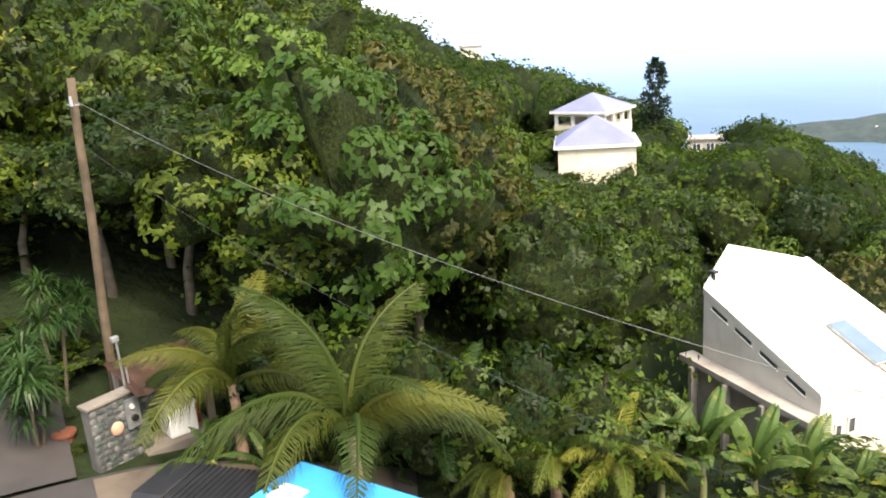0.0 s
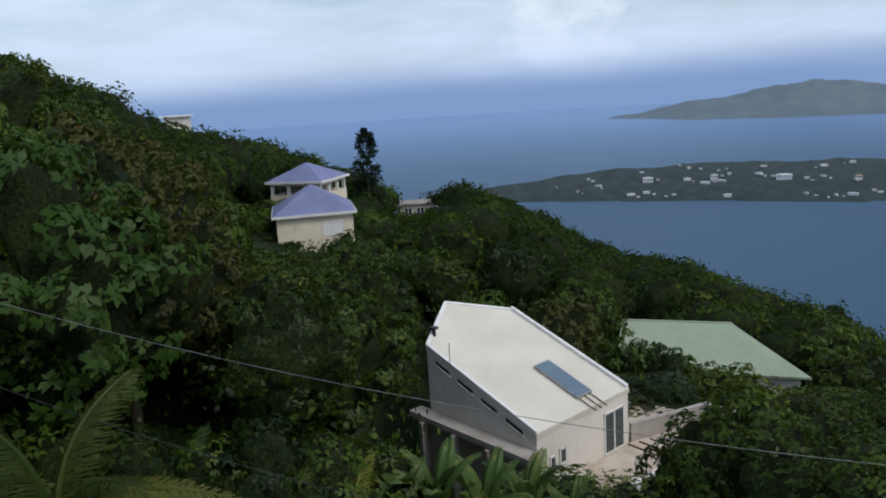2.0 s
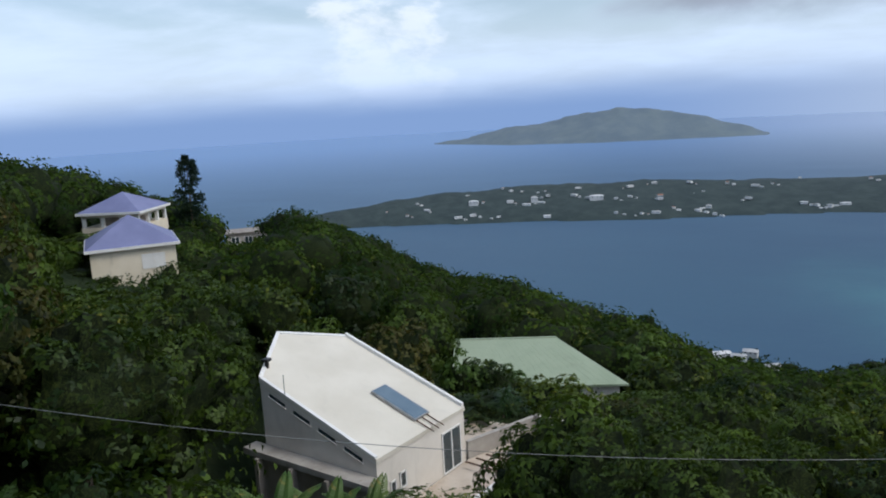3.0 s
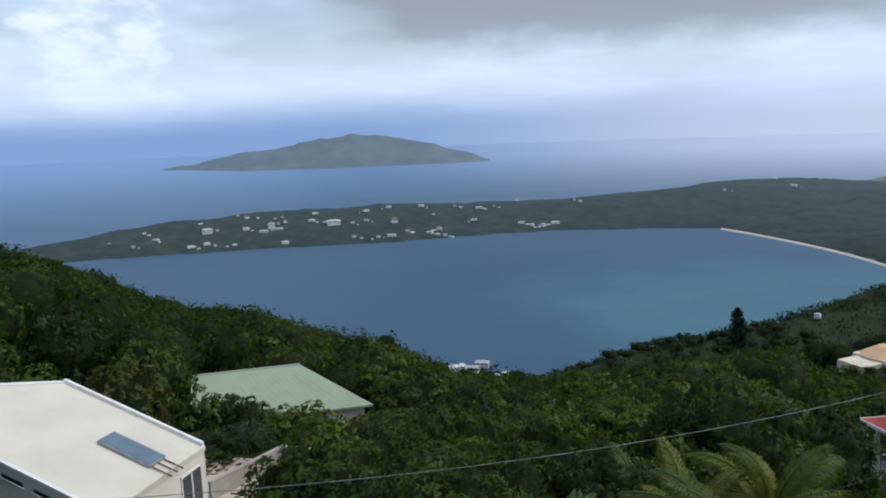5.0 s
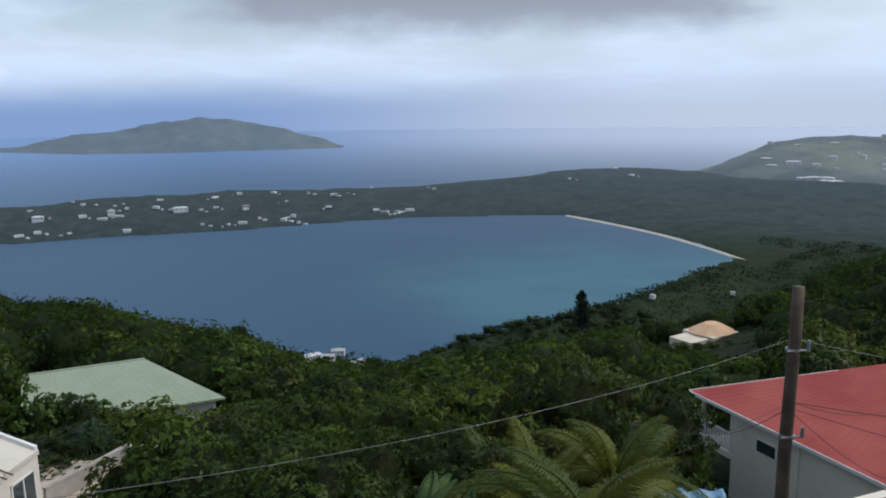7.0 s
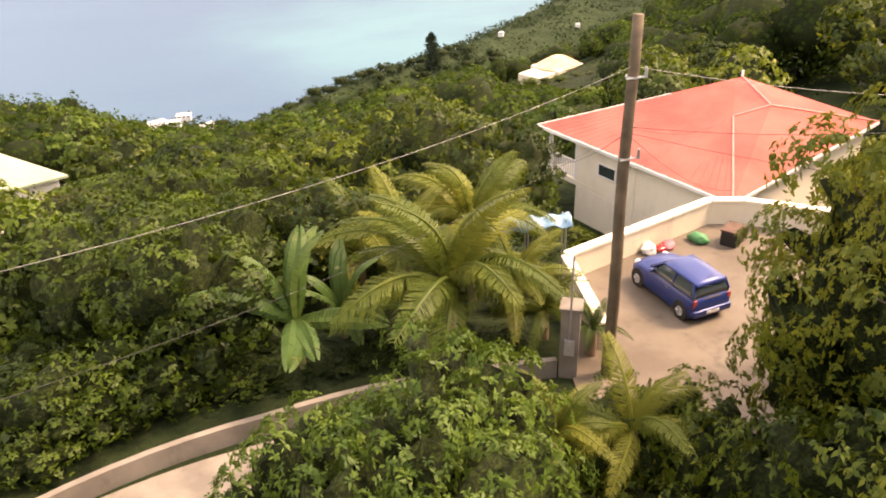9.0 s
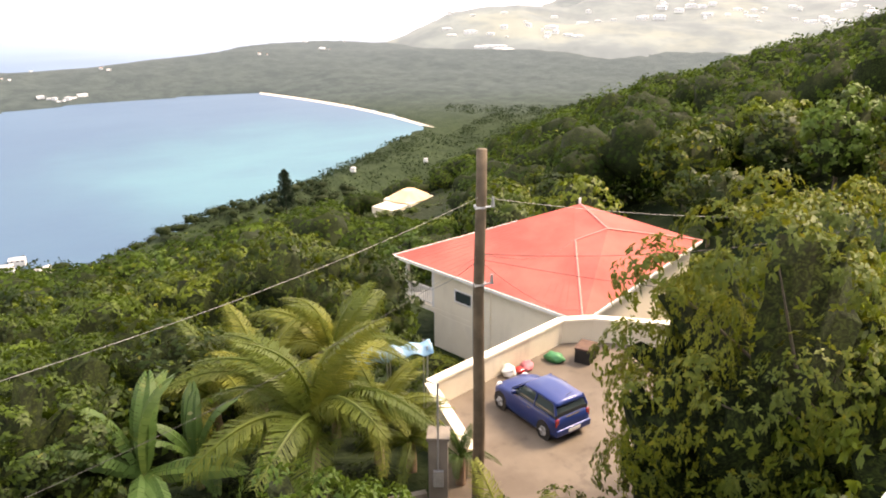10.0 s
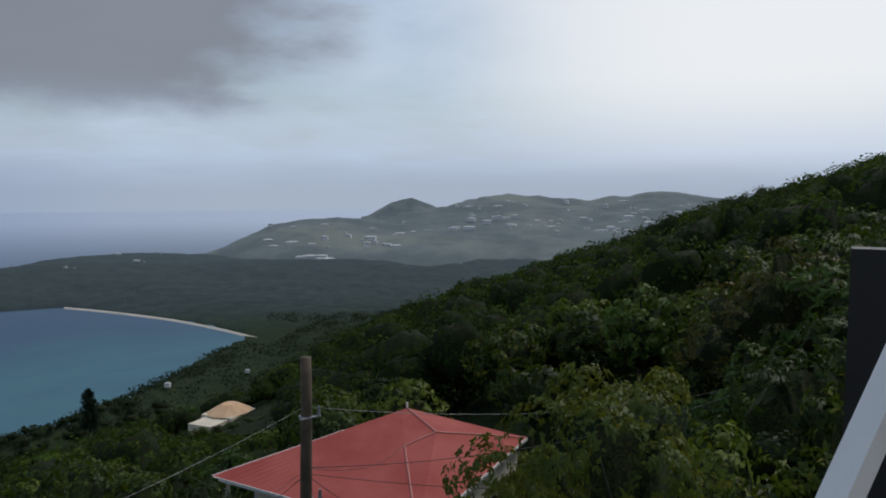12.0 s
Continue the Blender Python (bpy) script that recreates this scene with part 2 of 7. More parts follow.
PLASTIC_WHITE = surface("off_white_plastic", (0.62, 0.62, 0.60), (0.72, 0.72, 0.70), 3.0, 40.0, 0.4, 0.05, 0.003, 0.2)
BLUE_TARP = surface("pale_blue_sheet", (0.08, 0.22, 0.38), (0.20, 0.38, 0.50), 4.0, 20.0, 0.45, 0.3, 0.02, 0.2)
SAND = surface("sand", (0.46, 0.42, 0.35), (0.58, 0.53, 0.45), 0.05, 1.0, 0.9, 0.1, 0.05, 0.05)


def paint(name, color, rough=0.25, coat=0.6, metal=0.1):
    def build(n):
        p = where(n)
        c = n.mix(n.ramp(n.noise(p, 2.5, 5), 0.35, 0.75, 0.0, 0.35), color, tuple(v * 0.7 + 0.02 for v in color))
        return principled(n, c, n.math("ADD", n.math("MULTIPLY", n.noise(p, 20.0, 4), 0.15), rough - 0.07), metal, None, 0, 0, Coat_Weight=coat)
    return material(name, build)


CAR_BLUE = paint("metallic_blue_paint", (0.003, 0.026, 0.150), 0.42, 0.25, 0.3)
VAN_BLUE = paint("bright_blue_paint", (0.02, 0.30, 0.72), 0.35, 0.5, 0.0)
CHROME = paint("chrome", (0.6, 0.6, 0.6), 0.15, 0.0, 1.0)
LAMP_RED = paint("red_lamp_glass", (0.35, 0.015, 0.015), 0.2, 0.6, 0.0)
FABRIC_GREEN = surface("green_plastic", (0.02, 0.16, 0.06), (0.04, 0.24, 0.09), 5.0, 40.0, 0.5, 0.1, 0.004, 0.1)
ORANGE_CLOTH = surface("faded_orange_cloth", (0.36, 0.11, 0.03), (0.46, 0.17, 0.06), 5.0, 40.0, 0.85, 0.2, 0.01, 0.2)
FABRIC_PINK = surface("pink_fabric", (0.42, 0.10, 0.12), (0.55, 0.20, 0.22), 6.0, 40.0, 0.85, 0.2, 0.01, 0.1)


def glass(n):
    return principled(n, (0.03, 0.045, 0.05), 0.06, 0.0, None, 0, 0, Specular_IOR_Level=0.8)


GLASS = material("dark_window_glass", glass)


def solar(n):
    p = where(n)
    c = n.mix(n.noise(p, 1.2, 3), (0.06, 0.11, 0.16), (0.14, 0.20, 0.25))
    return principled(n, c, 0.12, 0.0, None, 0, 0, Coat_Weight=0.5)


SOLAR = material("solar_panel_glass", solar)


def sea_water(n):
    p = where(n)
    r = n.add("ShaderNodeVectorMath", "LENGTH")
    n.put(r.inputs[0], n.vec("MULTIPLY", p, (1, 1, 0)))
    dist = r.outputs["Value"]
    # shallow sand flat inside the bay, deep water outside
    def near(x, y, sx, sy, lo, hi):
        d = n.add("ShaderNodeVectorMath", "LENGTH")
        n.put(d.inputs[0], n.vec("MULTIPLY", n.vec("SUBTRACT", p, (x, y, SEA)), (1 / sx, 1 / sy, 0)))
        return n.ramp(n.math("ADD", d.outputs["Value"], n.math("MULTIPLY", n.math("SUBTRACT", n.noise(p, 0.006, 4), 0.5), 0.9)), lo, hi)
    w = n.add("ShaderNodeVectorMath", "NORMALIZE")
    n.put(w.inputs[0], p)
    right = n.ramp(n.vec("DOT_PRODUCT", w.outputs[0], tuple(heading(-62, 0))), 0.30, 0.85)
    # haze put into the colour: far water pales towards the horizon's tints
    hazed_deep = n.mix(n.ramp(dist, 600, 3900), (0.048, 0.104, 0.165), n.mix(right, (0.160, 0.272, 0.480), (0.52, 0.585, 0.695)))
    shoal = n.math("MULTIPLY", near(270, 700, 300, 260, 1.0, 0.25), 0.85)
    c = n.mix(shoal, hazed_deep, (0.075, 0.190, 0.225))
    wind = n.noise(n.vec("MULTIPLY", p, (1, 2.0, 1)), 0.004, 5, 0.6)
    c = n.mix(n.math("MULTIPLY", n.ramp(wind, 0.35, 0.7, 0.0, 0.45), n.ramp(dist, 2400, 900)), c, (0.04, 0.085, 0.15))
    ripple = n.noise(n.vec("MULTIPLY", p, (1, 1.6, 1)), 0.09, 6, 0.65)
    return principled(n, c, 0.5, 0.0, ripple, 0.15, 1.0, Specular_IOR_Level=0.14)


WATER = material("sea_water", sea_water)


def land(n):
    p = where(n)
    big, mid, fine = n.noise(p, 0.02, 5), n.noise(p, 0.16, 4, 0.6), n.noise(p, 1.6, 5)
    c = n.mix(n.ramp(mid, 0.3, 0.7), (0.010, 0.018, 0.008), (0.026, 0.038, 0.016))
    c = n.mix(n.ramp(big, 0.45, 0.75, 0.0, 0.5), c, (0.028, 0.034, 0.018))
    c = n.mix(n.ramp(fine, 0.55, 0.8, 0.0, 0.35), c, (0.04, 0.034, 0.02))
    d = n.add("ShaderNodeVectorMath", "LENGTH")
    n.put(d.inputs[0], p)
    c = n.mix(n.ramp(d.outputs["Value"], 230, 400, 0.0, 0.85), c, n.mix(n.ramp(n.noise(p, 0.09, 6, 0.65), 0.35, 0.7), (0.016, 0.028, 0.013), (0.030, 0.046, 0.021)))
    # haze painted in: the ground turns bluer and paler with distance
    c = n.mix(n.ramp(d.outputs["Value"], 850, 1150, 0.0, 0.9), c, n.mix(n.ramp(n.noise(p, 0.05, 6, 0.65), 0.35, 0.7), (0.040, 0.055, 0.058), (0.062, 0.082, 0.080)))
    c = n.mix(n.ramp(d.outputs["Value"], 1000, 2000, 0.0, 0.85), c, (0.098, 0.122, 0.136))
    return principled(n, c, 0.95, 0.0, n.math("ADD", mid, n.math("MULTIPLY", fine, 0.2)), 0.8, 1.5, Specular_IOR_Level=0.06)


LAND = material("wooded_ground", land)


def distant(name, a, b, haze_glow, sunlit_patch=None):
    """Far land, with haze painted into its muted colour and its glow."""
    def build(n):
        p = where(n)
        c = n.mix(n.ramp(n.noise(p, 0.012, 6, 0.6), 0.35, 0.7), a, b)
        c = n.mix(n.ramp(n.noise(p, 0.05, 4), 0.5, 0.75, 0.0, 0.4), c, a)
        if sunlit_patch:
            # paler patches painted in for sunlit parts of the hills
            c = n.mix(n.ramp(n.noise(p, 0.0034, 5, 0.6), 0.52, 0.68, 0.0, 0.7), c, sunlit_patch)
        return principled(n, c, 1.0, 0.0, None, 0, 0, Emission_Color=c, Emission_Strength=haze_glow)
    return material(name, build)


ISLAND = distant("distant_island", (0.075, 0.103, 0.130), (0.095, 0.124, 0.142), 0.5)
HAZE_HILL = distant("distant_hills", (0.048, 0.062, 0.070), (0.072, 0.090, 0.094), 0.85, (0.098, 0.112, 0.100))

# ---- mesh helpers ----
def mesh_data(name, verts, faces, mat, smooth=False, normals=None, tones=None, inner=0):
    me = bpy.data.meshes.new(name)
    me.from_pydata([tuple(v) for v in verts] if not isinstance(verts, np.ndarray) else verts.tolist(), [], faces if not isinstance(faces, np.ndarray) else faces.tolist())
    me.materials.append(mat)
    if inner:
        # the last faces fill a crown's inside, coloured dark to stand for its shade
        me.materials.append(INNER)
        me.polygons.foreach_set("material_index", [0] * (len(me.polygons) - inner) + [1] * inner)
    if smooth:
        me.polygons.foreach_set("use_smooth", [True] * len(me.polygons))
    me.update()
    if tones is not None:
        # each plant of a joined mass keeps a tone of its own
        me.attributes.new("plant_tone", "FLOAT", "POINT").data.foreach_set("value", tones)
    if normals is not None:
        # leaves shaded by the roundness of the crown they cover
        me.polygons.foreach_set("use_smooth", [True] * len(me.polygons))
        me.normals_split_custom_set_from_vertices(normals.tolist())
    return me


def place(name, me, parent=None, m=None, label=""):
    ob = new(name, me)
    if parent is not None:
        ob.parent = parent
    if m is not None:
        ob.matrix_basis = m
    return tagged(ob, label)


def part(name, bm, mat, parent, label="", smooth=False, m=None):
    me = bpy.data.meshes.new(name)
    bm.to_mesh(me)
    bm.free()
    me.materials.append(mat)
    if smooth:
        me.polygons.foreach_set("use_smooth", [True] * len(me.polygons))
    return place(name, me, parent, m, label)


def box(bm, x0, y0, z0, x1, y1, z1, bevel=0.0, m=None):
    made = bmesh.ops.create_cube(bm, size=1.0)["verts"]
    t = Matrix.Translation(((x0 + x1) / 2, (y0 + y1) / 2, (z0 + z1) / 2)) @ Matrix.Diagonal((x1 - x0, y1 - y0, z1 - z0, 1))
    bmesh.ops.transform(bm, matrix=t, verts=made)
    if bevel:
        edges = list({e for v in made for e in v.link_edges})
        made = bmesh.ops.bevel(bm, geom=edges, offset=bevel, segments=2, affect="EDGES", profile=0.6)["verts"]
    if m is not None:
        bmesh.ops.transform(bm, matrix=m, verts=list({v for v in made}))
    return bm


def block(x0, y0, z0, x1, y1, z1, bevel=0.0):
    return box(bmesh.new(), x0, y0, z0, x1, y1, z1, bevel)


def rod(bm, a, b, ra, rb=None, sides=8):
    """A tapered round bar from a to b."""
    a, b = Vector(a), Vector(b)
    rb = ra if rb is None else rb
    turn = (b - a).to_track_quat("Z", "Y").to_matrix().to_4x4()
    made = bmesh.ops.create_cone(bm, cap_ends=True, segments=sides, radius1=ra, radius2=rb, depth=(b - a).length)["verts"]
    bmesh.ops.transform(bm, matrix=Matrix.Translation((a + b) / 2) @ turn, verts=made)
    return bm


def prism(bm, plan, low, high):
    """A solid over a plan of (x, y); low and high are heights, or functions of x, y."""
    lo = low if callable(low) else (lambda x, y: low)
    hi = high if callable(high) else (lambda x, y: high)
    bottom = [bm.verts.new((x, y, lo(x, y))) for x, y in plan]
    top = [bm.verts.new((x, y, hi(x, y))) for x, y in plan]
    k = len(plan)
    bm.faces.new(list(reversed(bottom)))
    bm.faces.new(top)
    for i in range(k):
        bm.faces.new((bottom[i], bottom[(i + 1) % k], top[(i + 1) % k], top[i]))
    bmesh.ops.recalc_face_normals(bm, faces=bm.faces)
    return bm


def tube(points, radius, sides=6):
    """A round line along points, as vertices and faces."""
    verts, faces = [], []
    pts = [Vector(p) for p in points]
    for i, p in enumerate(pts):
        d = (pts[min(i + 1, len(pts) - 1)] - pts[max(i - 1, 0)]).normalized()
        side = d.cross(Vector((0, 0, 1)) if abs(d.z) < 0.95 else Vector((1, 0, 0))).normalized()
        over = side.cross(d)
        r = radius(i / (len(pts) - 1)) if callable(radius) else radius
        for k in range(sides):
            a = 2 * math.pi * k / sides
            verts.append(p + (side * math.cos(a) + over * math.sin(a)) * r)
    for i in range(len(pts) - 1):
        for k in range(sides):
            faces.append((i * sides + k, i * sides + (k + 1) % sides, (i + 1) * sides + (k + 1) % sides, (i + 1) * sides + k))
    return verts, faces


# ---- the lie of the land, round the balcony ----
def curve(pairs):
    pairs = sorted(pairs)
    xs, ys = [p[0] for p in pairs], [p[1] for p in pairs]
    return lambda x: np.interp(x, xs, ys)


# heading in degrees (left positive) to the slope of the wooded skyline, and how far off it stands
SKYLINE = curve([(-180, 8), (-90, 6), (-78, 3.3), (-72.7, 1.8), (-67.4, 0.1), (-62, -1.5), (-56.3, -3.8), (-50, -5.9), (-44, -7.7), (-36.4, -10.9), (-33, -12.6), (-25, -15.6), (-14, -17.8), (-8, -18.6), (-1.4, -19.3), (4.6, -17.6), (7.5, -15.7), (11.5, -15.5), (17.5, -12.9), (22, -12.6), (25, -11.0), (28.5, -9.1), (31.2, -7.9), (33.5, -6.9), (35.6, -6.7), (36.4, -8.3), (38.6, -7.3), (43, -4.9), (47.5, -3.0), (53.8, -1.2), (60, 2.4), (65, 5.0), (70, 5.9), (90, 9), (180, 8)])
CREST = curve([(-180, 90), (-75, 200), (-56, 220), (-33, 200), (-25, 180), (-14, 130), (-1, 90), (5, 100), (12, 120), (17, 130), (22, 190), (28, 200), (35, 170), (47, 150), (60, 110), (90, 95), (180, 90)])
SHELF = curve([(-180, -9), (-90, -10), (-75, -12), (-50, -14), (-25, -14.0), (17, -14.0), (40, -12.6), (60, -11.2), (80, -9.6), (95, -9.2), (180, -9)])
TREE = 6.0


def hump(az, r, front, crest, back, top, foot=SEA - 8):
    f, c, b, t = front(az), crest(az), back(az), top(az)
    up = np.clip((r - f) / np.maximum(c - f, 1), 0, 1)
    down = np.clip((b - r) / np.maximum(b - c, 1), 0, 1)
    s = np.minimum(up ** 0.85, down)
    z = np.where((r > f) & (r < b), SEA - 0.5 + (t - SEA) * s, foot)
    return np.where(t <= SEA, foot, z)


POINT = [curve(p) for p in (
    [(-20, 1165), (-6, 1146), (6.6, 1083), (18.6, 1092), (29, 1129), (36, 1150)],
    [(-20, 1450), (-6, 1300), (18, 1250), (36, 1180)],
    [(-20, 1900), (-6, 1600), (18, 1450), (36, 1230)],
    [(-24, -139), (-20, -134), (-15.4, -131), (-10, -139), (-6, -143), (0, -139), (6.5, -135), (13, -134), (18.4, -135), (24, -141), (29, -147), (33, -156), (35.5, -169), (36, -175)])]
PLAIN = [curve(p) for p in (
    [(-80, 500), (-45, 600), (-37, 700), (-31, 825), (-24, 1000), (-17, 1158), (-14, 1170), (-8, 1170)],
    [(-80, 1500), (-20, 1600), (-15, 1500), (-12, 1380), (-8, 1210)], [(-80, 2600), (-20, 1900), (-15, 1650), (-12, 1450), (-8, 1250)],
    [(-80, -125), (-60, -138), (-45, -152), (-35, -153), (-28, -146), (-23, -134), (-17, -134), (-15, -138), (-12, -158), (-9, -172), (-8, -175)])]
CAPE = [curve(p) for p in (
    [(-40, 360), (-25, 300), (-8, 250), (3, 280)],
    [(-40, 850), (-31, 800), (-25, 600), (-18, 450), (-14, 420), (-8, 380), (0, 400), (4, 400)],
    [(-40, 1100), (-31, 960), (-25, 760), (-18, 560), (-8, 470), (0, 440), (4, 430)],
    [(-40, -150), (-33, -160), (-31.5, -165), (-30, -164), (-28.5, -157), (-25, -147), (-18, -125), (-14, -122), (-8, -124), (-3, -138), (0, -132), (2.5, -134), (3.5, -147), (5, -172), (6, -176)])]
WHITE_PAD, RED_PAD = (-17.5, 30.5, 8.5, -18.6), (27.0, 33.0, 11.0, -20.5)


def smooth(a, b, x):
    t = np.clip((x - a) / (b - a), 0, 1)
    return t * t * (3 - 2 * t)


def ground_height(az, r):
    az, r = np.asarray(az, float), np.asarray(r, float)
    g0, rc = SHELF(az), CREST(az)
    zc = rc * np.tan(np.radians(SKYLINE(az))) - TREE
    s = np.clip((r - 20) / (rc - 20), 0, 1)
    z = g0 + (zc - g0) * s ** 0.85
    z = np.where(r > rc, zc - (r - rc) * 0.62, z)
    x, y = -np.sin(np.radians(az)) * r, np.cos(np.radians(az)) * r
    for px, py, pr, pz in (WHITE_PAD, RED_PAD):
        k = 1 - smooth(pr * 0.75, pr * 1.5, np.hypot(x - px, y - py))
        z = z + (pz - z) * k
    for h in (POINT, PLAIN, CAPE):
        z = np.maximum(z, hump(az, r, *h))
    return np.maximum(z, SEA - 8)


def height_at(x, y):
    return float(ground_height(math.degrees(math.atan2(-x, y)), math.hypot(x, y)))


def polar_sheet(azs, rs, height):
    verts = []
    for r in rs:
        z = height(azs, np.full_like(azs, r))
        verts.append(np.stack([-np.sin(np.radians(azs)) * r, np.cos(np.radians(azs)) * r, z], 1))
    verts = np.concatenate(verts)
    n, m = len(azs), len(rs)
    i, j = np.meshgrid(np.arange(m - 1), np.arange(n - 1), indexing="ij")
    a = (i * n + j).ravel()
    return verts, np.stack([a, a + n, a + n + 1, a + 1], 1)


def wobble(x, y, scale, depth=3):
    return np.array([noise.fractal(Vector((a * scale, b * scale, 0.3)), 0.9, 2.1, depth) for a, b in zip(x, y)])


def rough_ground(azs, rs):
    z = ground_height(azs, rs)
    x, y = -np.sin(np.radians(azs)) * rs, np.cos(np.radians(azs)) * rs
    high = np.clip((z - SEA) / 12, 0, 1)
    if rs[0] > 24:
        z = z + wobble(x, y, 1 / 70, 4) * min(rs[0] / 180, 3.4) * high
    if rs[0] > 330:
        z = z + wobble(x, y, 1 / 13, 2) * 1.6 * high
    return z


azs = np.concatenate([np.linspace(-180, -92, 30), np.arange(-90, 96, 0.45), np.linspace(98, 180, 28)])
rings = np.concatenate([np.concatenate([[0.05], np.linspace(3, 60, 44)]), np.geomspace(62, 1000, 84), np.geomspace(1012, 2600, 66), np.geomspace(2800, 4950, 6)])
verts, faces = polar_sheet(azs, rings, rough_ground)
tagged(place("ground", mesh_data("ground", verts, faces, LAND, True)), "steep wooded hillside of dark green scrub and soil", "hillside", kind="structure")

verts, faces = polar_sheet(np.linspace(-180, 180, 181), np.geomspace(60, 4950, 40), lambda a, r: np.full_like(a, SEA))
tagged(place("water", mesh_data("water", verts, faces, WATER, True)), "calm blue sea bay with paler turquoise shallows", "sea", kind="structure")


def far_land(name, label, mat, humps, lo, hi, r0, r1, rough):
    def height(a, r):
        z = hump(a, r, *humps, foot=SEA - 3)
        x, y = -np.sin(np.radians(a)) * r, np.cos(np.radians(a)) * r
        return z + wobble(x, y, 1 / 180, 5) * rough * np.clip((z - SEA) / 25, 0, 1)
    v, f = polar_sheet(np.arange(lo, hi, 0.14), np.linspace(r0, r1, 46), height)
    tagged(place(name, mesh_data(name, v, f, mat, True)), label, "distant land", kind="structure")


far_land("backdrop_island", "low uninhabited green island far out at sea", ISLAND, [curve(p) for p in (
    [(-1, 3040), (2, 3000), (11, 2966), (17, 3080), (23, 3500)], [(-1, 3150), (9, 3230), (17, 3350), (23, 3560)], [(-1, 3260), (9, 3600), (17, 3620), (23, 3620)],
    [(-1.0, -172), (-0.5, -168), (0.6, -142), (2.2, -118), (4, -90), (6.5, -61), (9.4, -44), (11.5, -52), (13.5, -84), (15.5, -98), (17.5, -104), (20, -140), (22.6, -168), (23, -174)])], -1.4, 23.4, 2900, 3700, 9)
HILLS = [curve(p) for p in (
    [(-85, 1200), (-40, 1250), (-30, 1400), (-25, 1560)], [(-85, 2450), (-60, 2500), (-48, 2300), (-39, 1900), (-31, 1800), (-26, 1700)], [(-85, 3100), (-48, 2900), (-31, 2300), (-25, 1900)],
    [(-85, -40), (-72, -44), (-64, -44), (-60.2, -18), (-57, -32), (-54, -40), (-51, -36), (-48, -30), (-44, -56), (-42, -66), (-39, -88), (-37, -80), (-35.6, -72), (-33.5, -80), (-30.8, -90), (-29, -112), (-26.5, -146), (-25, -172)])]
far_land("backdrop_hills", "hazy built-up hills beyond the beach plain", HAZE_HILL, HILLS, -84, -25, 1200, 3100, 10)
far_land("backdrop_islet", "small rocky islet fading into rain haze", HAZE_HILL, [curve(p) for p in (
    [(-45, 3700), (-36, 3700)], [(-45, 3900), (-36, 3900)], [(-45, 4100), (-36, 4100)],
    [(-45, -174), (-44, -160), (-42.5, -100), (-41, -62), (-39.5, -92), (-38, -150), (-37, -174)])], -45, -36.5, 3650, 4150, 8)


def beach():
    a = np.linspace(-31.4, -17.0, 60)
    r = PLAIN[0](a)
    lines = [np.stack([-np.sin(np.radians(a)) * (r + d), np.cos(np.radians(a)) * (r + d), np.full_like(a, SEA + h)], 1) for d, h in ((-2, 0.05), (1, 0.8), (4, 1.8), (5.5, 0.5))]
    v = np.concatenate(lines)
    n = len(a)
    f = [(k * n + i, k * n + i + 1, (k + 1) * n + i + 1, (k + 1) * n + i) for k in range(3) for i in range(n - 1)]
    tagged(place("beach", mesh_data("beach", v, f, SAND, True)), "long curved pale sand beach round the bay", "beach", kind="structure")


beach()

# ---- houses ----
def thing(name, label, category, group="", m=None):
    ob = new(name)
    ob.empty_display_size = 0.2
    if m is not None:
        ob.matrix_basis = m
    return tagged(ob, label, category, group)


def spot(az, el, r):
    """The place at a heading, a slope and a level distance from the balcony."""
    return Vector((-math.sin(radians(az)) * r, math.cos(radians(az)) * r, math.tan(radians(el)) * r))


def wall_frame(a, b):
    """A pose at a, x along the wall to b, y into the wall, z up."""
    d = Vector((b[0] - a[0], b[1] - a[1], 0)).normalized()
    return Matrix(((d.x, -d.y, 0, a[0]), (d.y, d.x, 0, a[1]), (0, 0, 1, 0), (0, 0, 0, 1)))


def window_unit(parent, m, x, z, w, h, name="window", panes=2, frame_mat=None, out=-1, pane_mat=None):
    """A framed window on a wall that m describes; y < 0 is outside when out is -1."""
    fm = frame_mat or WHITE_TRIM
    bm = bmesh.new()
    d = 0.06 * out
    y0, y1 = min(0.02 * -out, d), max(0.02 * -out, d)
    box(bm, x, y0, z, x + w, y1, z + 0.07)
    box(bm, x, y0, z + h - 0.07, x + w, y1, z + h)
    box(bm, x, y0, z, x + 0.07, y1, z + h)
    box(bm, x + w - 0.07, y0, z, x + w, y1, z + h)
    for k in range(1, panes):
        box(bm, x + w * k / panes - 0.04, y0, z + 0.07, x + w * k / panes + 0.04, y1, z + h - 0.07)
    ob = part(name, bm, fm, parent, m=m)
    for k in range(panes):
        a, b = x + w * k / panes + 0.05, x + w * (k + 1) / panes - 0.05
        part("pane", block(a, min(0, 0.025 * out), z + 0.06, b, max(0, 0.025 * out), z + h - 0.06), pane_mat or GLASS, ob)
    return ob


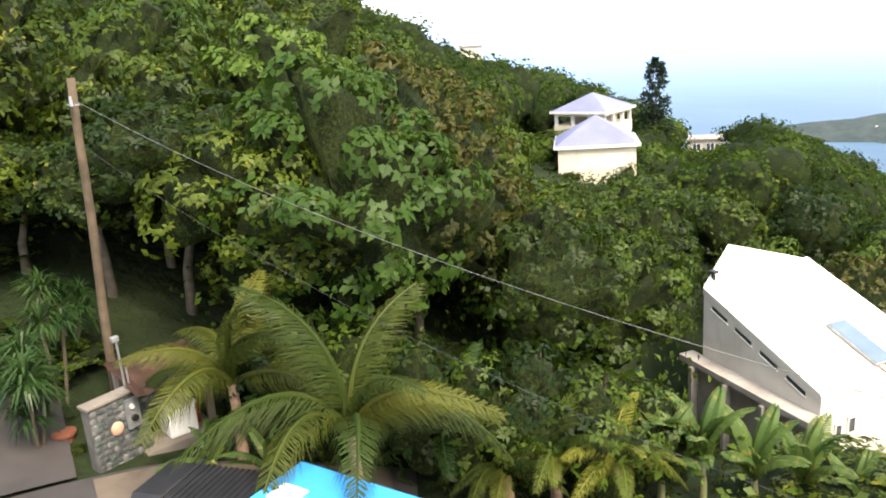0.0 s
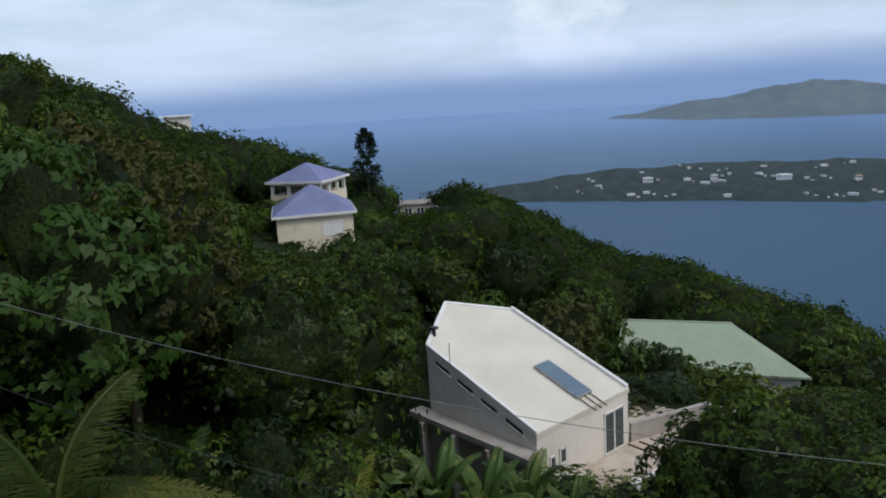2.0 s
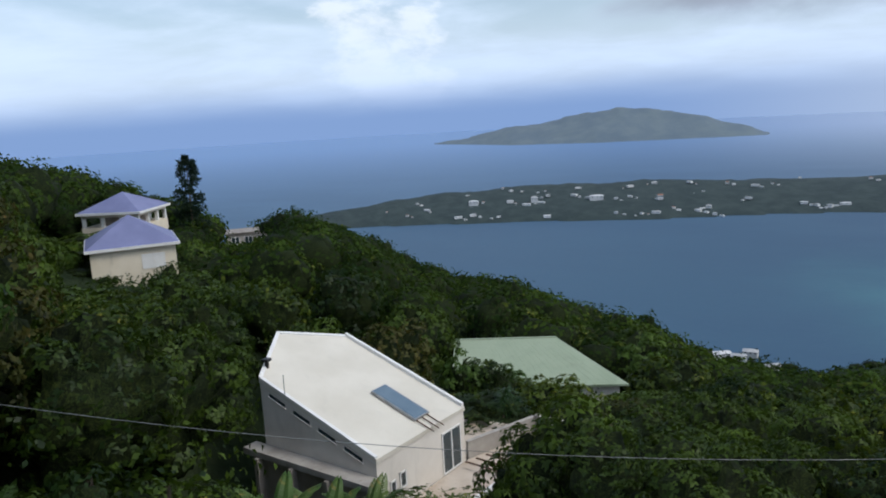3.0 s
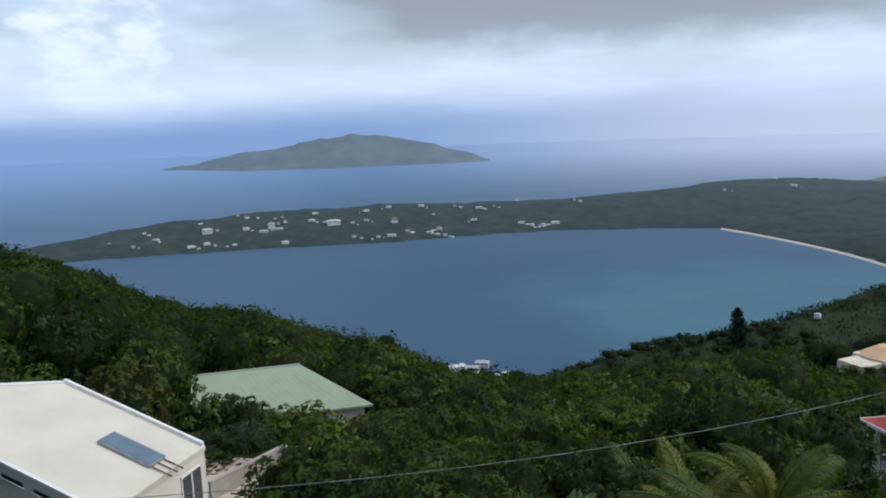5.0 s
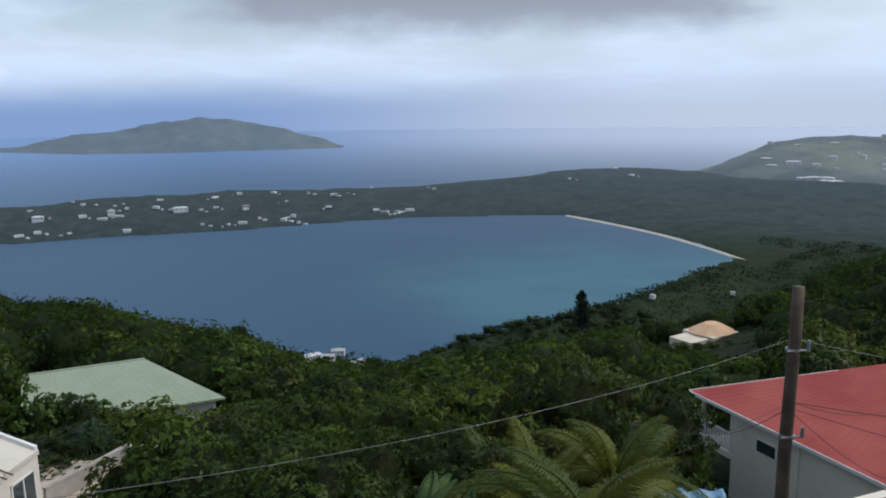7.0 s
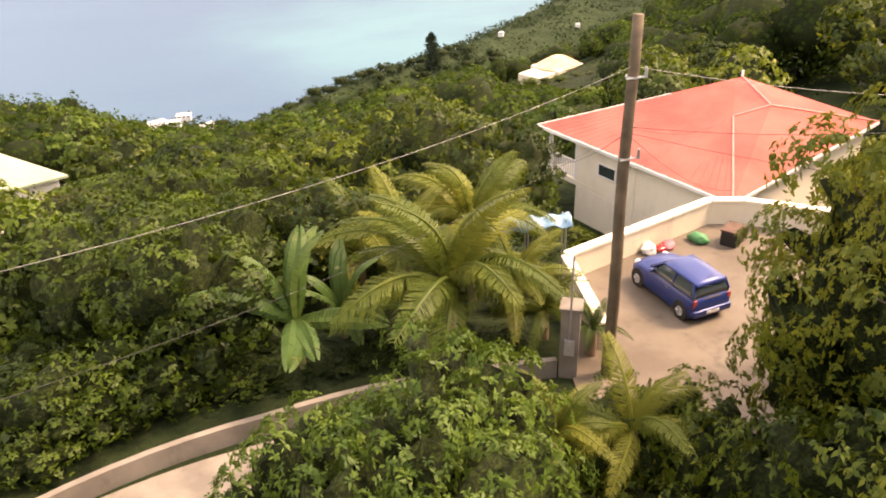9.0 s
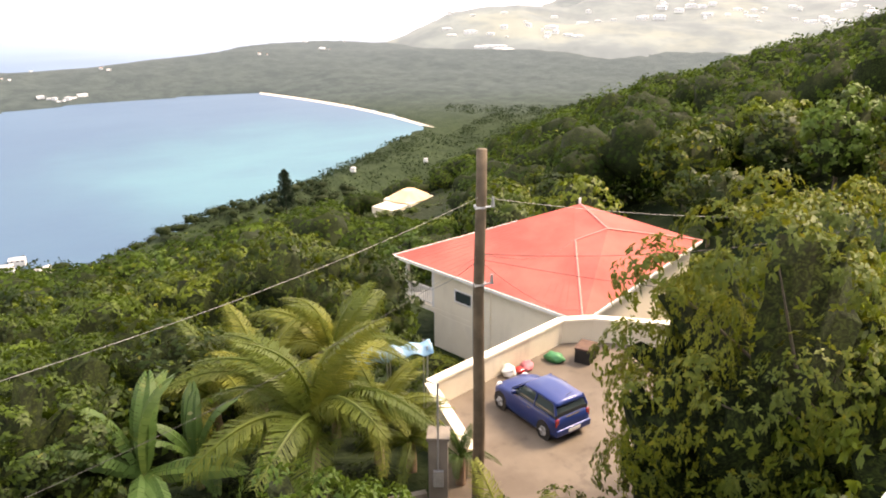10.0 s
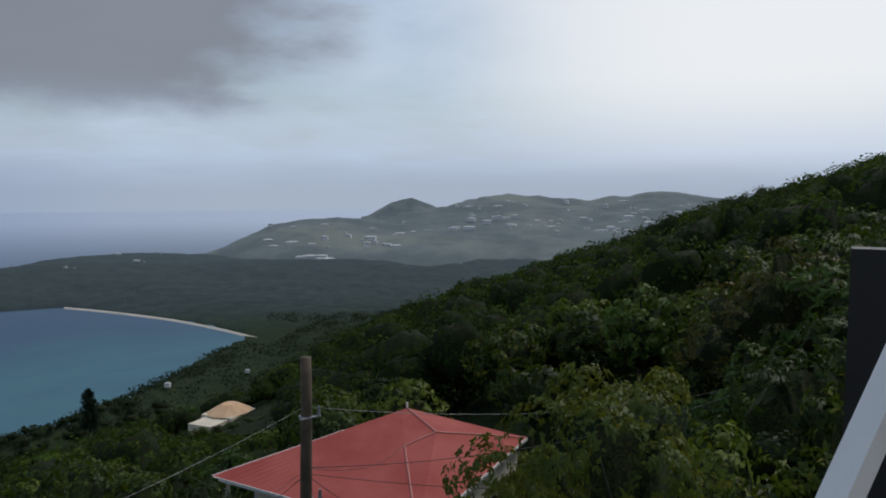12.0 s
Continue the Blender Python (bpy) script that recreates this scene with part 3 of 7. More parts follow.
def white_house():
    house = thing("white_house", "white modern house with a sloping flat white roof and solar panel", "house")
    A, B, C, D, E = Vector((-14.56, 26.57)), Vector((-13.0, 32.8)), Vector((-20.1, 34.55)), Vector((-22.8, 32.2)), Vector((-21.2, 28.2))
    plan = [tuple(p) for p in (A, B, C, D, E)]
    back = Vector((-0.97, 0.24))
    roof_z = lambda x, y: -14.27 + 0.35 * (Vector((x, y)) - A).dot(back)
    part("wall", prism(bmesh.new(), plan, -18.9, lambda x, y: roof_z(x, y) - 0.2), WHITE_WALL, house)
    mid = sum((Vector(p) for p in plan), Vector((0, 0))) / 5
    wide = [tuple(mid + (Vector(p) - mid) * 1.012) for p in plan]
    part("roof", prism(bmesh.new(), wide, lambda x, y: roof_z(x, y) - 0.22, lambda x, y: roof_z(x, y) - 0.02), WHITE_ROOF, house)
    for p, q in ((B, C), (C, D), (D, E), (E, A)):
        bm = bmesh.new()
        d = (q - p).normalized()
        s = Vector((-d.y, d.x)) * 0.13
        prism(bm, [tuple(p - s * 0.3), tuple(q - s * 0.3), tuple(q + s), tuple(p + s)], lambda x, y: roof_z(x, y) - 0.25, lambda x, y: roof_z(x, y) + (0.16 if (p - B).length < 0.1 else 0.05))
        part("parapet", bm, WHITE_TRIM, house)
    # sliding door in the gable end
    m = wall_frame(A, B)
    window_unit(house, m, 4.55, -17.05, 1.5, 2.05, "sliding_door", 2, None, -1).matrix_basis = m
    window_unit(house, m, 1.4, -16.3, 0.45, 0.75, "window", 1)
    window_unit(house, m, 0.75, -16.3, 0.4, 0.6, "window", 1)
    # slit windows under the eave of the long wall
    m = wall_frame(E, A)
    length = (A - E).length
    for k in range(4):
        x0 = 0.6 + k * 1.5
        slope = Matrix(((1, 0, 0, 0), (0, 1, 0, 0), (-0.35, 0, 1, 0), (0, 0, 0, 1)))
        zt = roof_z(*E) - 0.62
        for name, mat, b in (("slit_window", GLASS, block(x0, -0.03, zt, x0 + 0.98, 0.01, zt + 0.17)), ("window_sill", WHITE_WALL, block(x0 - 0.05, -0.07, zt - 0.06, x0 + 1.03, 0.0, zt - 0.005))):
            bmesh.ops.transform(b, matrix=slope, verts=b.verts)
            part(name, b, mat, house, m=m)
    # raised ledge and open storey under the long wall
    bm = block(-0.7, -0.8, -15.45, length + 0.2, -0.005, -15.15, 0.02)
    part("ledge", bm, CONCRETE, house, "grey concrete ledge along the wall", m=m)
    # the shaded inside of the open storey is a wall coloured dark
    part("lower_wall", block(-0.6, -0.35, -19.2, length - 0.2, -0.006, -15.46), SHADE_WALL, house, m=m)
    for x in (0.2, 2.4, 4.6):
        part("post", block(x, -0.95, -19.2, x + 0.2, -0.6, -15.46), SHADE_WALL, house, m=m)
    # solar heater panel with its pipes
    u = Vector((B.x - A.x, B.y - A.y, 0)).normalized()
    v = Vector((back.x, back.y, 0.35)).normalized()
    w = u.cross(v).normalized()
    w = w if w.z > 0 else -w
    org = spot(24.85, -23.2, 33.6)
    org.z = roof_z(org.x, org.y) + 0.12
    tilt = Matrix(((v.x, -u.x, w.x, org.x), (v.y, -u.y, w.y, org.y), (v.z, -u.z, w.z, org.z), (0, 0, 0, 1)))
    frame_ob = part("solar_panel", block(0, -0.55, -0.08, 2.75, 0.52, 0.03, 0.02), GREY_METAL, house, "framed solar heater panel", m=tilt)
    part("pane", block(0.06, -0.46, 0.031, 2.69, 0.46, 0.045), SOLAR, frame_ob)
    for y in (-0.38, 0.0, 0.4):
        part("pipe", rod(bmesh.new(), (-1.0, y, -0.06), (0.02, y, -0.06), 0.03), RUST, house, m=tilt)
    # small vent and mast on the roof
    p = spot(36.3, -17.9, 36.2)
    bm = rod(bmesh.new(), (p.x, p.y, roof_z(p.x, p.y) - 0.1), (p.x, p.y, roof_z(p.x, p.y) + 0.3), 0.1)
    box(bm, p.x - 0.18, p.y - 0.18, roof_z(p.x, p.y) + 0.28, p.x + 0.18, p.y + 0.18, roof_z(p.x, p.y) + 0.42, 0.04)
    part("vent", bm, BLACK_PLASTIC, house, "dark roof vent cowl")
    p = spot(35.2, -19.2, 34.0)
    part("mast", rod(bmesh.new(), (p.x, p.y, roof_z(p.x, p.y) - 0.1), (p.x, p.y, roof_z(p.x, p.y) + 1.0), 0.02), GREY_METAL, house)
    # terrace with its edge wall
    terrace = thing("terrace", "sand coloured tiled terrace beside the white house", "terrace")
    near = [(-14.05, 28.3), (-11.75, 28.1), (-10.45, 32.4), (-10.0, 35.9), (-10.75, 36.6), (-12.93, 32.95)]
    part("deck", prism(bmesh.new(), near, -17.45, -17.1), DECK, terrace)
    part("upper_deck", prism(bmesh.new(), [(-13.1, 33.1), (-10.9, 36.9), (-14.8, 37.6), (-14.9, 33.4)], -17.6, -16.95), DECK, terrace)

    def run(name, a, b, thick, low, high, mat, label=""):
        a, b = Vector(a), Vector(b)
        d = (b - a).normalized()
        side = Vector((-d.y, d.x)) * thick / 2
        part(name, prism(bmesh.new(), [tuple(q) for q in (a - side, b - side, b + side, a + side)], low, high), mat, terrace, label)

    run("edge_kerb", (-11.68, 27.9), (-10.36, 32.4), 0.16, -17.5, -16.98, WHITE_TRIM)
    run("edge_kerb", (-10.36, 32.42), (-9.9, 35.9), 0.16, -17.5, -16.98, WHITE_TRIM)
    run("side_wall", (-12.98, 33.02), (-10.66, 36.8), 0.16, -19.0, -16.25, CONCRETE, "stained concrete side wall")
    run("side_wall", (-10.6, 36.86), (-8.5, 36.3), 0.16, -20.0, -16.2, CONCRETE, "stained concrete side wall")
    run("wall_coping", (-12.98, 33.02), (-10.66, 36.8), 0.22, -16.248, -16.18, CONCRETE)
    run("wall_coping", (-10.6, 36.86), (-8.5, 36.3), 0.22, -16.198, -16.13, CONCRETE)
    for k in range(5):
        c = Vector((-11.6, 28.2)).lerp(Vector((-10.0, 35.6)), k / 4)
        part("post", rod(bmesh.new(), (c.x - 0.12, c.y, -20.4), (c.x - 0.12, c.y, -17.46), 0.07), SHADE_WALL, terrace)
    for k in range(3):
        part("roof_beam", rod(bmesh.new(), (-12.7 + 0.35 * k, 32.0 + 0.5 * k, -16.75), (-10.9 + 0.35 * k, 31.6 + 0.5 * k, -16.82), 0.045), RUST, terrace, "loose dark timber beam")


white_house()


def hip_roof(parent, half_x, half_y, z, rise, ridge, mat, trim, over=0.35):
    """A hip roof round the origin of its parent, ridge along x."""
    hx, hy = half_x + over, half_y + over
    bm = bmesh.new()
    c = [bm.verts.new(v) for v in ((-hx, -hy, z), (hx, -hy, z), (hx, hy, z), (-hx, hy, z))]
    if ridge > 0.01:
        p, q = bm.verts.new((-ridge, 0, z + rise)), bm.verts.new((ridge, 0, z + rise))
        for f in ((c[0], c[1], q, p), (c[1], c[2], q), (c[2], c[3], p, q), (c[3], c[0], p)):
            bm.faces.new(f)
    else:
        p = bm.verts.new((0, 0, z + rise))
        for i in range(4):
            bm.faces.new((c[i], c[(i + 1) % 4], p))
    bm.faces.new(list(reversed(c)))
    bmesh.ops.recalc_face_normals(bm, faces=bm.faces)
    roof = part("roof", bm, mat, parent)
    bm = bmesh.new()
    for x0, y0, x1, y1 in ((-hx, -hy - 0.04, hx, -hy), (-hx, hy, hx, hy + 0.04), (-hx - 0.04, -hy - 0.04, -hx, hy + 0.04), (hx, -hy - 0.04, hx + 0.04, hy + 0.04)):
        box(bm, x0, y0, z - 0.22, x1, y1, z + 0.03)
    part("fascia", bm, trim, roof)
    return roof


def pavilion(az, el_eave, r, turn, half, wall_h, rise, open_top):
    """A square lilac-roofed house tower."""
    p = spot(az, el_eave, r)
    h = thing("pavilion_house", "cream two-storey house with a lilac hip roof among trees" if not open_top else "cream house tower with open gallery under lilac hip roof", "house", "lilac-roofed houses", pose(p.x, p.y, p.z, 0, 0, turn))
    if open_top:
        part("wall", block(-half, -half, -wall_h, half, half, -2.3), CREAM_WALL, h)
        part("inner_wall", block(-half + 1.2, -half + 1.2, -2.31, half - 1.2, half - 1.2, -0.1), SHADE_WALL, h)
        part("beam", block(-half, -half, -0.5, half, half, -0.02), CREAM_WALL, h)
        for x in (-half, -half * 0.33, half * 0.33, half - 0.3):
            for y in (-half, half - 0.3):
                part("column", block(x, y, -2.31, x + 0.3, y + 0.3, -0.45), WHITE_TRIM, h)
            part("column", block(half - 0.3, x, -2.31, half + 0.002, x + 0.3, -0.45), WHITE_TRIM, h)
        part("parapet", block(-half - 0.05, -half - 0.05, -2.6, half + 0.05, half + 0.05, -1.5), CREAM_WALL, h)
    else:
        part("wall", block(-half, -half, -wall_h, half, half, -0.02), CREAM_WALL, h)
        m = pose(0, -half, 0)
        window_unit(h, m, 0.6, -2.1, 1.9, 1.3, "window", 2, pane_mat=WHITE_TRIM)
        m = pose(half, 0, 0, 0, 0, 90)
        window_unit(h, m, -1.2, -2.0, 1.8, 1.3, "window", 2)
    hip_roof(h, half, half, 0.0, rise, 0.0, LILAC_ROOF, WHITE_TRIM)
    return h


pavilion(44.6, -7.95, 74.0, 46, 3.45, 9.0, 2.35, False)
pavilion(44.75, -5.72, 86.0, 16, 3.0, 9.0, 1.75, True)


def green_house():
    house = thing("green_roof_house", "house with a pale green metal gable roof among trees", "house")
    top_r, top_l, low_r = spot(14.2, -17.3, 60.0), spot(22.0, -17.25, 60.0), spot(8.85, -20.6, 55.0)
    along = (top_l - top_r).normalized()
    low_l = low_r + along * 13.0
    fall = Vector((0, 0, low_r.z - top_r.z))
    away = Vector((-along.y, along.x, 0)) * 5.4
    away = away if away.dot(top_r) > 0 else -away
    back_r, back_l = top_r + away + fall, top_l + away + fall
    bm = bmesh.new()
    upper = [bm.verts.new(p) for p in (top_r, top_l, low_l, low_r, back_r, back_l)]
    under = [bm.verts.new(p - Vector((0, 0, 0.16))) for p in (top_r, top_l, low_l, low_r, back_r, back_l)]
    for ring in (upper, under):
        bm.faces.new((ring[0], ring[1], ring[2], ring[3]))
        bm.faces.new((ring[1], ring[0], ring[4], ring[5]))
    for i, j in ((3, 2), (2, 1), (1, 5), (5, 4), (4, 0), (0, 3)):
        bm.faces.new((upper[i], upper[j], under[j], under[i]))
    bmesh.ops.recalc_face_normals(bm, faces=bm.faces)
    roof = part("roof", bm, GREEN_ROOF, house, "pale green sheet metal roof")
    for k in range(1, 22):
        a, b = top_r.lerp(top_l, k / 22), low_r.lerp(low_l, k / 22)
        vs, fs = tube([a + Vector((0, 0, 0.01)), b + Vector((0, 0, 0.01))], 0.005, 4)
        place("seam", mesh_data("seam", vs, fs, GREEN_ROOF), roof)
    vs, fs = tube([top_r, top_r.lerp(top_l, 0.5), top_l], 0.09, 6)
    place("ridge_cap", mesh_data("ridge_cap", vs, fs, GREEN_ROOF, True), roof)
    plan = [low_r, low_l, back_l, back_r]
    mid = sum(plan, Vector()) / 4
    inset = [mid + (p - mid) * 0.92 for p in plan]
    part("wall", prism(bmesh.new(), [(p.x, p.y) for p in inset], low_r.z - 7, low_r.z - 0.1), WHITE_WALL, house)
    m = wall_frame(inset[1], inset[0])
    for x in (2.0, 5.5, 9.0):
        window_unit(house, m, x, low_r.z - 2.3, 1.3, 1.2, "window", 2)


green_house()


def red_house():
    house = thing("red_roof_house", "cream house with a red hip roof and corner balcony", "house")
    ez = -15.5
    L, N, R = Vector((18.5, 37.5)), Vector((22.0, 24.95)), Vector((35.6, 30.2))
    F = Vector((28.3, 39.0))
    P1, P2, V = spot(-40.63, -16.39, 45.0), spot(-42.83, -18.11, 39.4), spot(-40.44, -19.08, 37.2)
    # the long slope is one plane; the hip and ridge ends lie in it
    flat = (Vector((N.x, N.y, ez)) - Vector((L.x, L.y, ez))).cross(P1 - Vector((L.x, L.y, ez)))
    reach = flat.dot(P1)
    P2, V = P2 * (reach / flat.dot(P2)), V * (reach / flat.dot(V))
    mid = (L + N + R + F) / 4
    inner = [mid + (p - mid) * 0.93 for p in (L, N, R, F)]
    bm = bmesh.new()
    l, nn, r, f = [bm.verts.new((p.x, p.y, ez)) for p in (L, N, R, F)]
    a, b, v = [bm.verts.new(p) for p in (P1, P2, V)]
    for face in ((l, nn, v, b, a), (nn, r, b, v), (r, f, a, b), (f, l, a)):
        bm.faces.new(face)
    bm.faces.new((f, r, nn, l))
    bmesh.ops.recalc_face_normals(bm, faces=bm.faces)
    roof = part("roof", bm, RED_ROOF, house, "faded red painted hip roof")
    for p, q in ((P1, P2), (P2, V), (V, Vector((N.x, N.y, ez))), (P2, Vector((R.x, R.y, ez)))):
        vs, fs = tube([p + (q - p) * (k / 6) + Vector((0, 0, 0.01)) for k in range(7)], 0.06, 6)
        place("ridge_cap", mesh_data("ridge_cap", vs, fs, RED_CAP, True), roof)
    # standing seams down the long slope
    for p, q, top in ((L, N, (P1, V)), (N, R, (V, P2))):
        n_seam = 26
        for k in range(1, n_seam):
            s = k / n_seam
            e = p + (q - p) * s
            e3 = Vector((e.x, e.y, ez + 0.012))
            t3 = top[0] + (top[1] - top[0]) * s
            vs, fs = tube([e3, e3 + (t3 - e3) * 0.97 + Vector((0, 0, 0.012))], 0.005, 4)
            place("seam", mesh_data("seam", vs, fs, RED_ROOF), roof)
    bm = bmesh.new()
    for p, q in ((L, N), (N, R), (R, F), (F, L)):
        d = (q - p).normalized()
        s = Vector((d.y, -d.x)) * 0.05
        if s.dot(mid - p) > 0:
            s = -s
        prism(bm, [tuple(p), tuple(q), tuple(q + s), tuple(p + s)], ez - 0.15, ez + 0.02)
    part("fascia", bm, WHITE_TRIM, roof, "white fascia board")
    # storeys: the corner nearest the bay is cut back for a balcony
    iL, iN, iR, iF = inner
    u, w = (iN - iL).normalized(), (iF - iL).normalized()
    cut = [iL + u * 2.4, iN, iR, iF, iL + w * 3.0, iL + w * 3.0 + u * 2.4]
    part("wall", prism(bmesh.new(), [tuple(p) for p in cut], ez - 2.55, ez - 0.05), PALE_CREAM, house)
    part("lower_wall", prism(bmesh.new(), [tuple(p) for p in cut], -23.5, ez - 2.86), PALE_CREAM, house)
    part("floor_slab", prism(bmesh.new(), [tuple(p) for p in inner], ez - 2.85, ez - 2.555), PALE_CREAM, house)
    m = wall_frame(iL, iN)
    for x in (0.02, 2.2):
        part("balcony_post", block(x, 0.02, ez - 2.555, x + 0.2, 0.22, ez - 0.05), WHITE_TRIM, house, m=m)
    rail = part("balcony_railing", block(0.2, 0.05, ez - 1.62, 2.3, 0.17, ez - 1.5), WHITE_TRIM, house, m=m)
    part("bottom_rail", block(0.2, 0.07, ez - 2.45, 2.3, 0.15, ez - 2.37), WHITE_TRIM, rail)
    for k in range(11):
        part("baluster", block(0.33 + k * 0.18, 0.08, ez - 2.37, 0.39 + k * 0.18, 0.14, ez - 1.62), WHITE_TRIM, rail)
    window_unit(house, m, 4.0, ez - 1.7, 1.3, 0.75, "window", 1)
    part("downpipe", rod(bmesh.new(), (6.6, -0.06, -23.0), (6.6, -0.06, ez - 0.3), 0.05), PALE_CREAM, house, m=m)
    part("chimney_pipe", rod(bmesh.new(), tuple(P1 + Vector((0, 0, -0.1))), tuple(P1 + Vector((0, 0, 0.35))), 0.07), WHITE_TRIM, house)


RED_CAP = surface("pale_red_ridge_cap", (0.42, 0.13, 0.11), (0.50, 0.19, 0.16), 1.0, 20.0, 0.5, 0.05, 0.004, 0.1)
red_house()


def villa(name, label, az, el, r, turn, blocks, roof_mat, roof_w):
    p = spot(az, el, r)
    h = thing(name, label, "house", "", pose(p.x, p.y, p.z, 0, 0, turn))
    for x0, y0, x1, y1, top in blocks:
        part("wall", block(x0, y0, -5, x1, y1, top), CREAM_WALL, h)
    hx, hy, zc, rise, cx = roof_w
    bm = bmesh.new()
    made = bmesh.ops.create_cone(bm, cap_ends=True, segments=12, radius1=1.0, radius2=0.35, depth=rise)["verts"]
    bmesh.ops.transform(bm, matrix=Matrix.Translation((cx, 0, zc + rise / 2)) @ Matrix.Diagonal((hx, hy, 1, 1)), verts=made)
    part("roof", bm, roof_mat, h)
    for x0, y0, x1, y1, top in blocks:
        window_unit(h, pose(0, y0, 0), (x0 + x1) / 2 - 0.8, top - 2.2, 1.6, 1.2, "window", 2)
    return h


villa("peach_villa", "peach roofed villa with white terraces on the slope", -27.2, -16.6, 172.0, 25, [(-8, -3, -2.5, 3, 0.9), (-2.6, -4, 6, 4, 1.3)], ORANGE_ROOF, (5.4, 4.6, 1.3, 1.7, 2.0))

# ---- plants ----
rng = np.random.default_rng(7)


def unit(v):
    return v / np.maximum(np.linalg.norm(v, axis=-1, keepdims=True), 1e-9)


def leaf_quads(base, axis, normal, length, width, fold=0.18):
    """Pointed leaves from their bases: four corners each, slightly cupped."""
    side = unit(np.cross(axis, normal))
    up = np.cross(side, axis)
    n = len(base)
    length, width = np.broadcast_to(length, n)[:, None], np.broadcast_to(width, n)[:, None]
    mid = base + axis * length * 0.48
    v = np.stack([base, mid + side * width / 2 + up * width * fold, base + axis * length - up * length * 0.12, mid - side * width / 2 + up * width * fold], 1)
    return v.reshape(-1, 3)


def quads(n, start=0):
    return (np.arange(n * 4).reshape(n, 4) + start)


def ball(level):
    """Directions and triangles of an even ball."""
    bm = bmesh.new()
    bmesh.ops.create_icosphere(bm, subdivisions=level, radius=1.0)
    points = np.array([tuple(q.co) for q in bm.verts])
    tris = np.array([[q.index for q in f.verts] for f in bm.faces])
    bm.free()
    return points, tris


def crown_points(r, lobes, radius, low, high, lobe_size):
    """Centres and sizes of the rounded lobes that make up a billowing crown."""
    k = np.arange(lobes) + 0.5
    up = 1 - 1.62 * k / lobes
    turn = k * 2.39996 + r.uniform(0, 6.28)
    flat = np.sqrt(1 - up ** 2)
    d = unit(np.stack([np.cos(turn) * flat, np.sin(turn) * flat, up], 1) + r.normal(size=(lobes, 3)) * 0.16)
    size = lobe_size * r.uniform(0.62, 1.4, lobes)
    reach = r.uniform(0.66, 1.02, lobes)
    # the whole crown swells to one side and sinks to another
    lean = unit(r.normal(size=3) * np.array([1, 1, 0.3]))
    reach = reach * (1 + 0.14 * (d @ lean))
    wide, tall = radius - lobe_size * 0.55, (high - low) / 2 - lobe_size * 0.25
    c = d * reach[:, None] * np.array([wide, wide, max(tall, 0.3)])
    c[:, 2] += (low + high) / 2
    return c, size


def crown(r, lobes, sprigs, per, radius, low, high, lobe_size, leaf, ratio=0.42, droop=0.25, core=4, solid=0.56):
    """Leaf sprigs over the lobes of a crown, round a dense, shade-coloured heart."""
    c, size = crown_points(r, lobes, radius, low, high, lobe_size)
    mid = np.array([0, 0, low * 0.62 + high * 0.38])
    out = unit(c - mid)
    k = np.repeat(np.arange(lobes), sprigs)
    d = unit(unit(r.normal(size=(len(k), 3))) + out[k] * 0.62 + np.array([0, 0, 0.25]))
    flat = np.array([1, 1, 0.8])
    p = c[k] + d * (size[k] * r.uniform(0.82, 1.07, len(k)))[:, None] * flat
    # no sprigs where one lobe runs into another
    gap = np.linalg.norm(p[:, None, :] - c[None], axis=2) / size[None]
    gap[np.arange(len(k)), k] = 9.0
    open_ = (gap.min(axis=1) > 0.84) & ((d[:, 2] > -0.55) | (p[:, 2] > mid[2]))
    p, d, k = p[open_], d[open_], k[open_]
    s = np.repeat(np.arange(len(k)), per)
    nrm = d[s]
    turn = unit(np.cross(nrm, r.normal(size=nrm.shape)))
    axis = unit(turn + nrm * r.uniform(-0.1, 0.5, (len(s), 1)) + np.array([0, 0, -1]) * r.uniform(0, droop * 2, (len(s), 1)))
    length = leaf * r.uniform(0.65, 1.25, len(s))
    face = unit(nrm + r.normal(size=nrm.shape) * 0.35)
    round_ = unit(unit(p - mid)[s] * 0.35 + nrm * 0.95 + face * 0.45)
    v = leaf_quads(p[s] + r.normal(size=(len(s), 3)) * leaf * 0.15, axis, face, length, length * ratio)
    faces = quads(len(v) // 4).tolist()
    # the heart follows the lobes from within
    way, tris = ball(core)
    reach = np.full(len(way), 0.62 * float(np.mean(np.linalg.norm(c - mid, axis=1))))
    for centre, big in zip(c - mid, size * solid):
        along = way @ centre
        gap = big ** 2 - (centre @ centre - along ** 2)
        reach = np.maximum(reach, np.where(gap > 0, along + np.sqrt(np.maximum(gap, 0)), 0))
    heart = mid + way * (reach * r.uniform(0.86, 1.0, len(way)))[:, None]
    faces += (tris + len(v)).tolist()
    return np.concatenate([v, heart]), faces, len(tris), c, np.concatenate([np.repeat(round_, 4, 0), way])


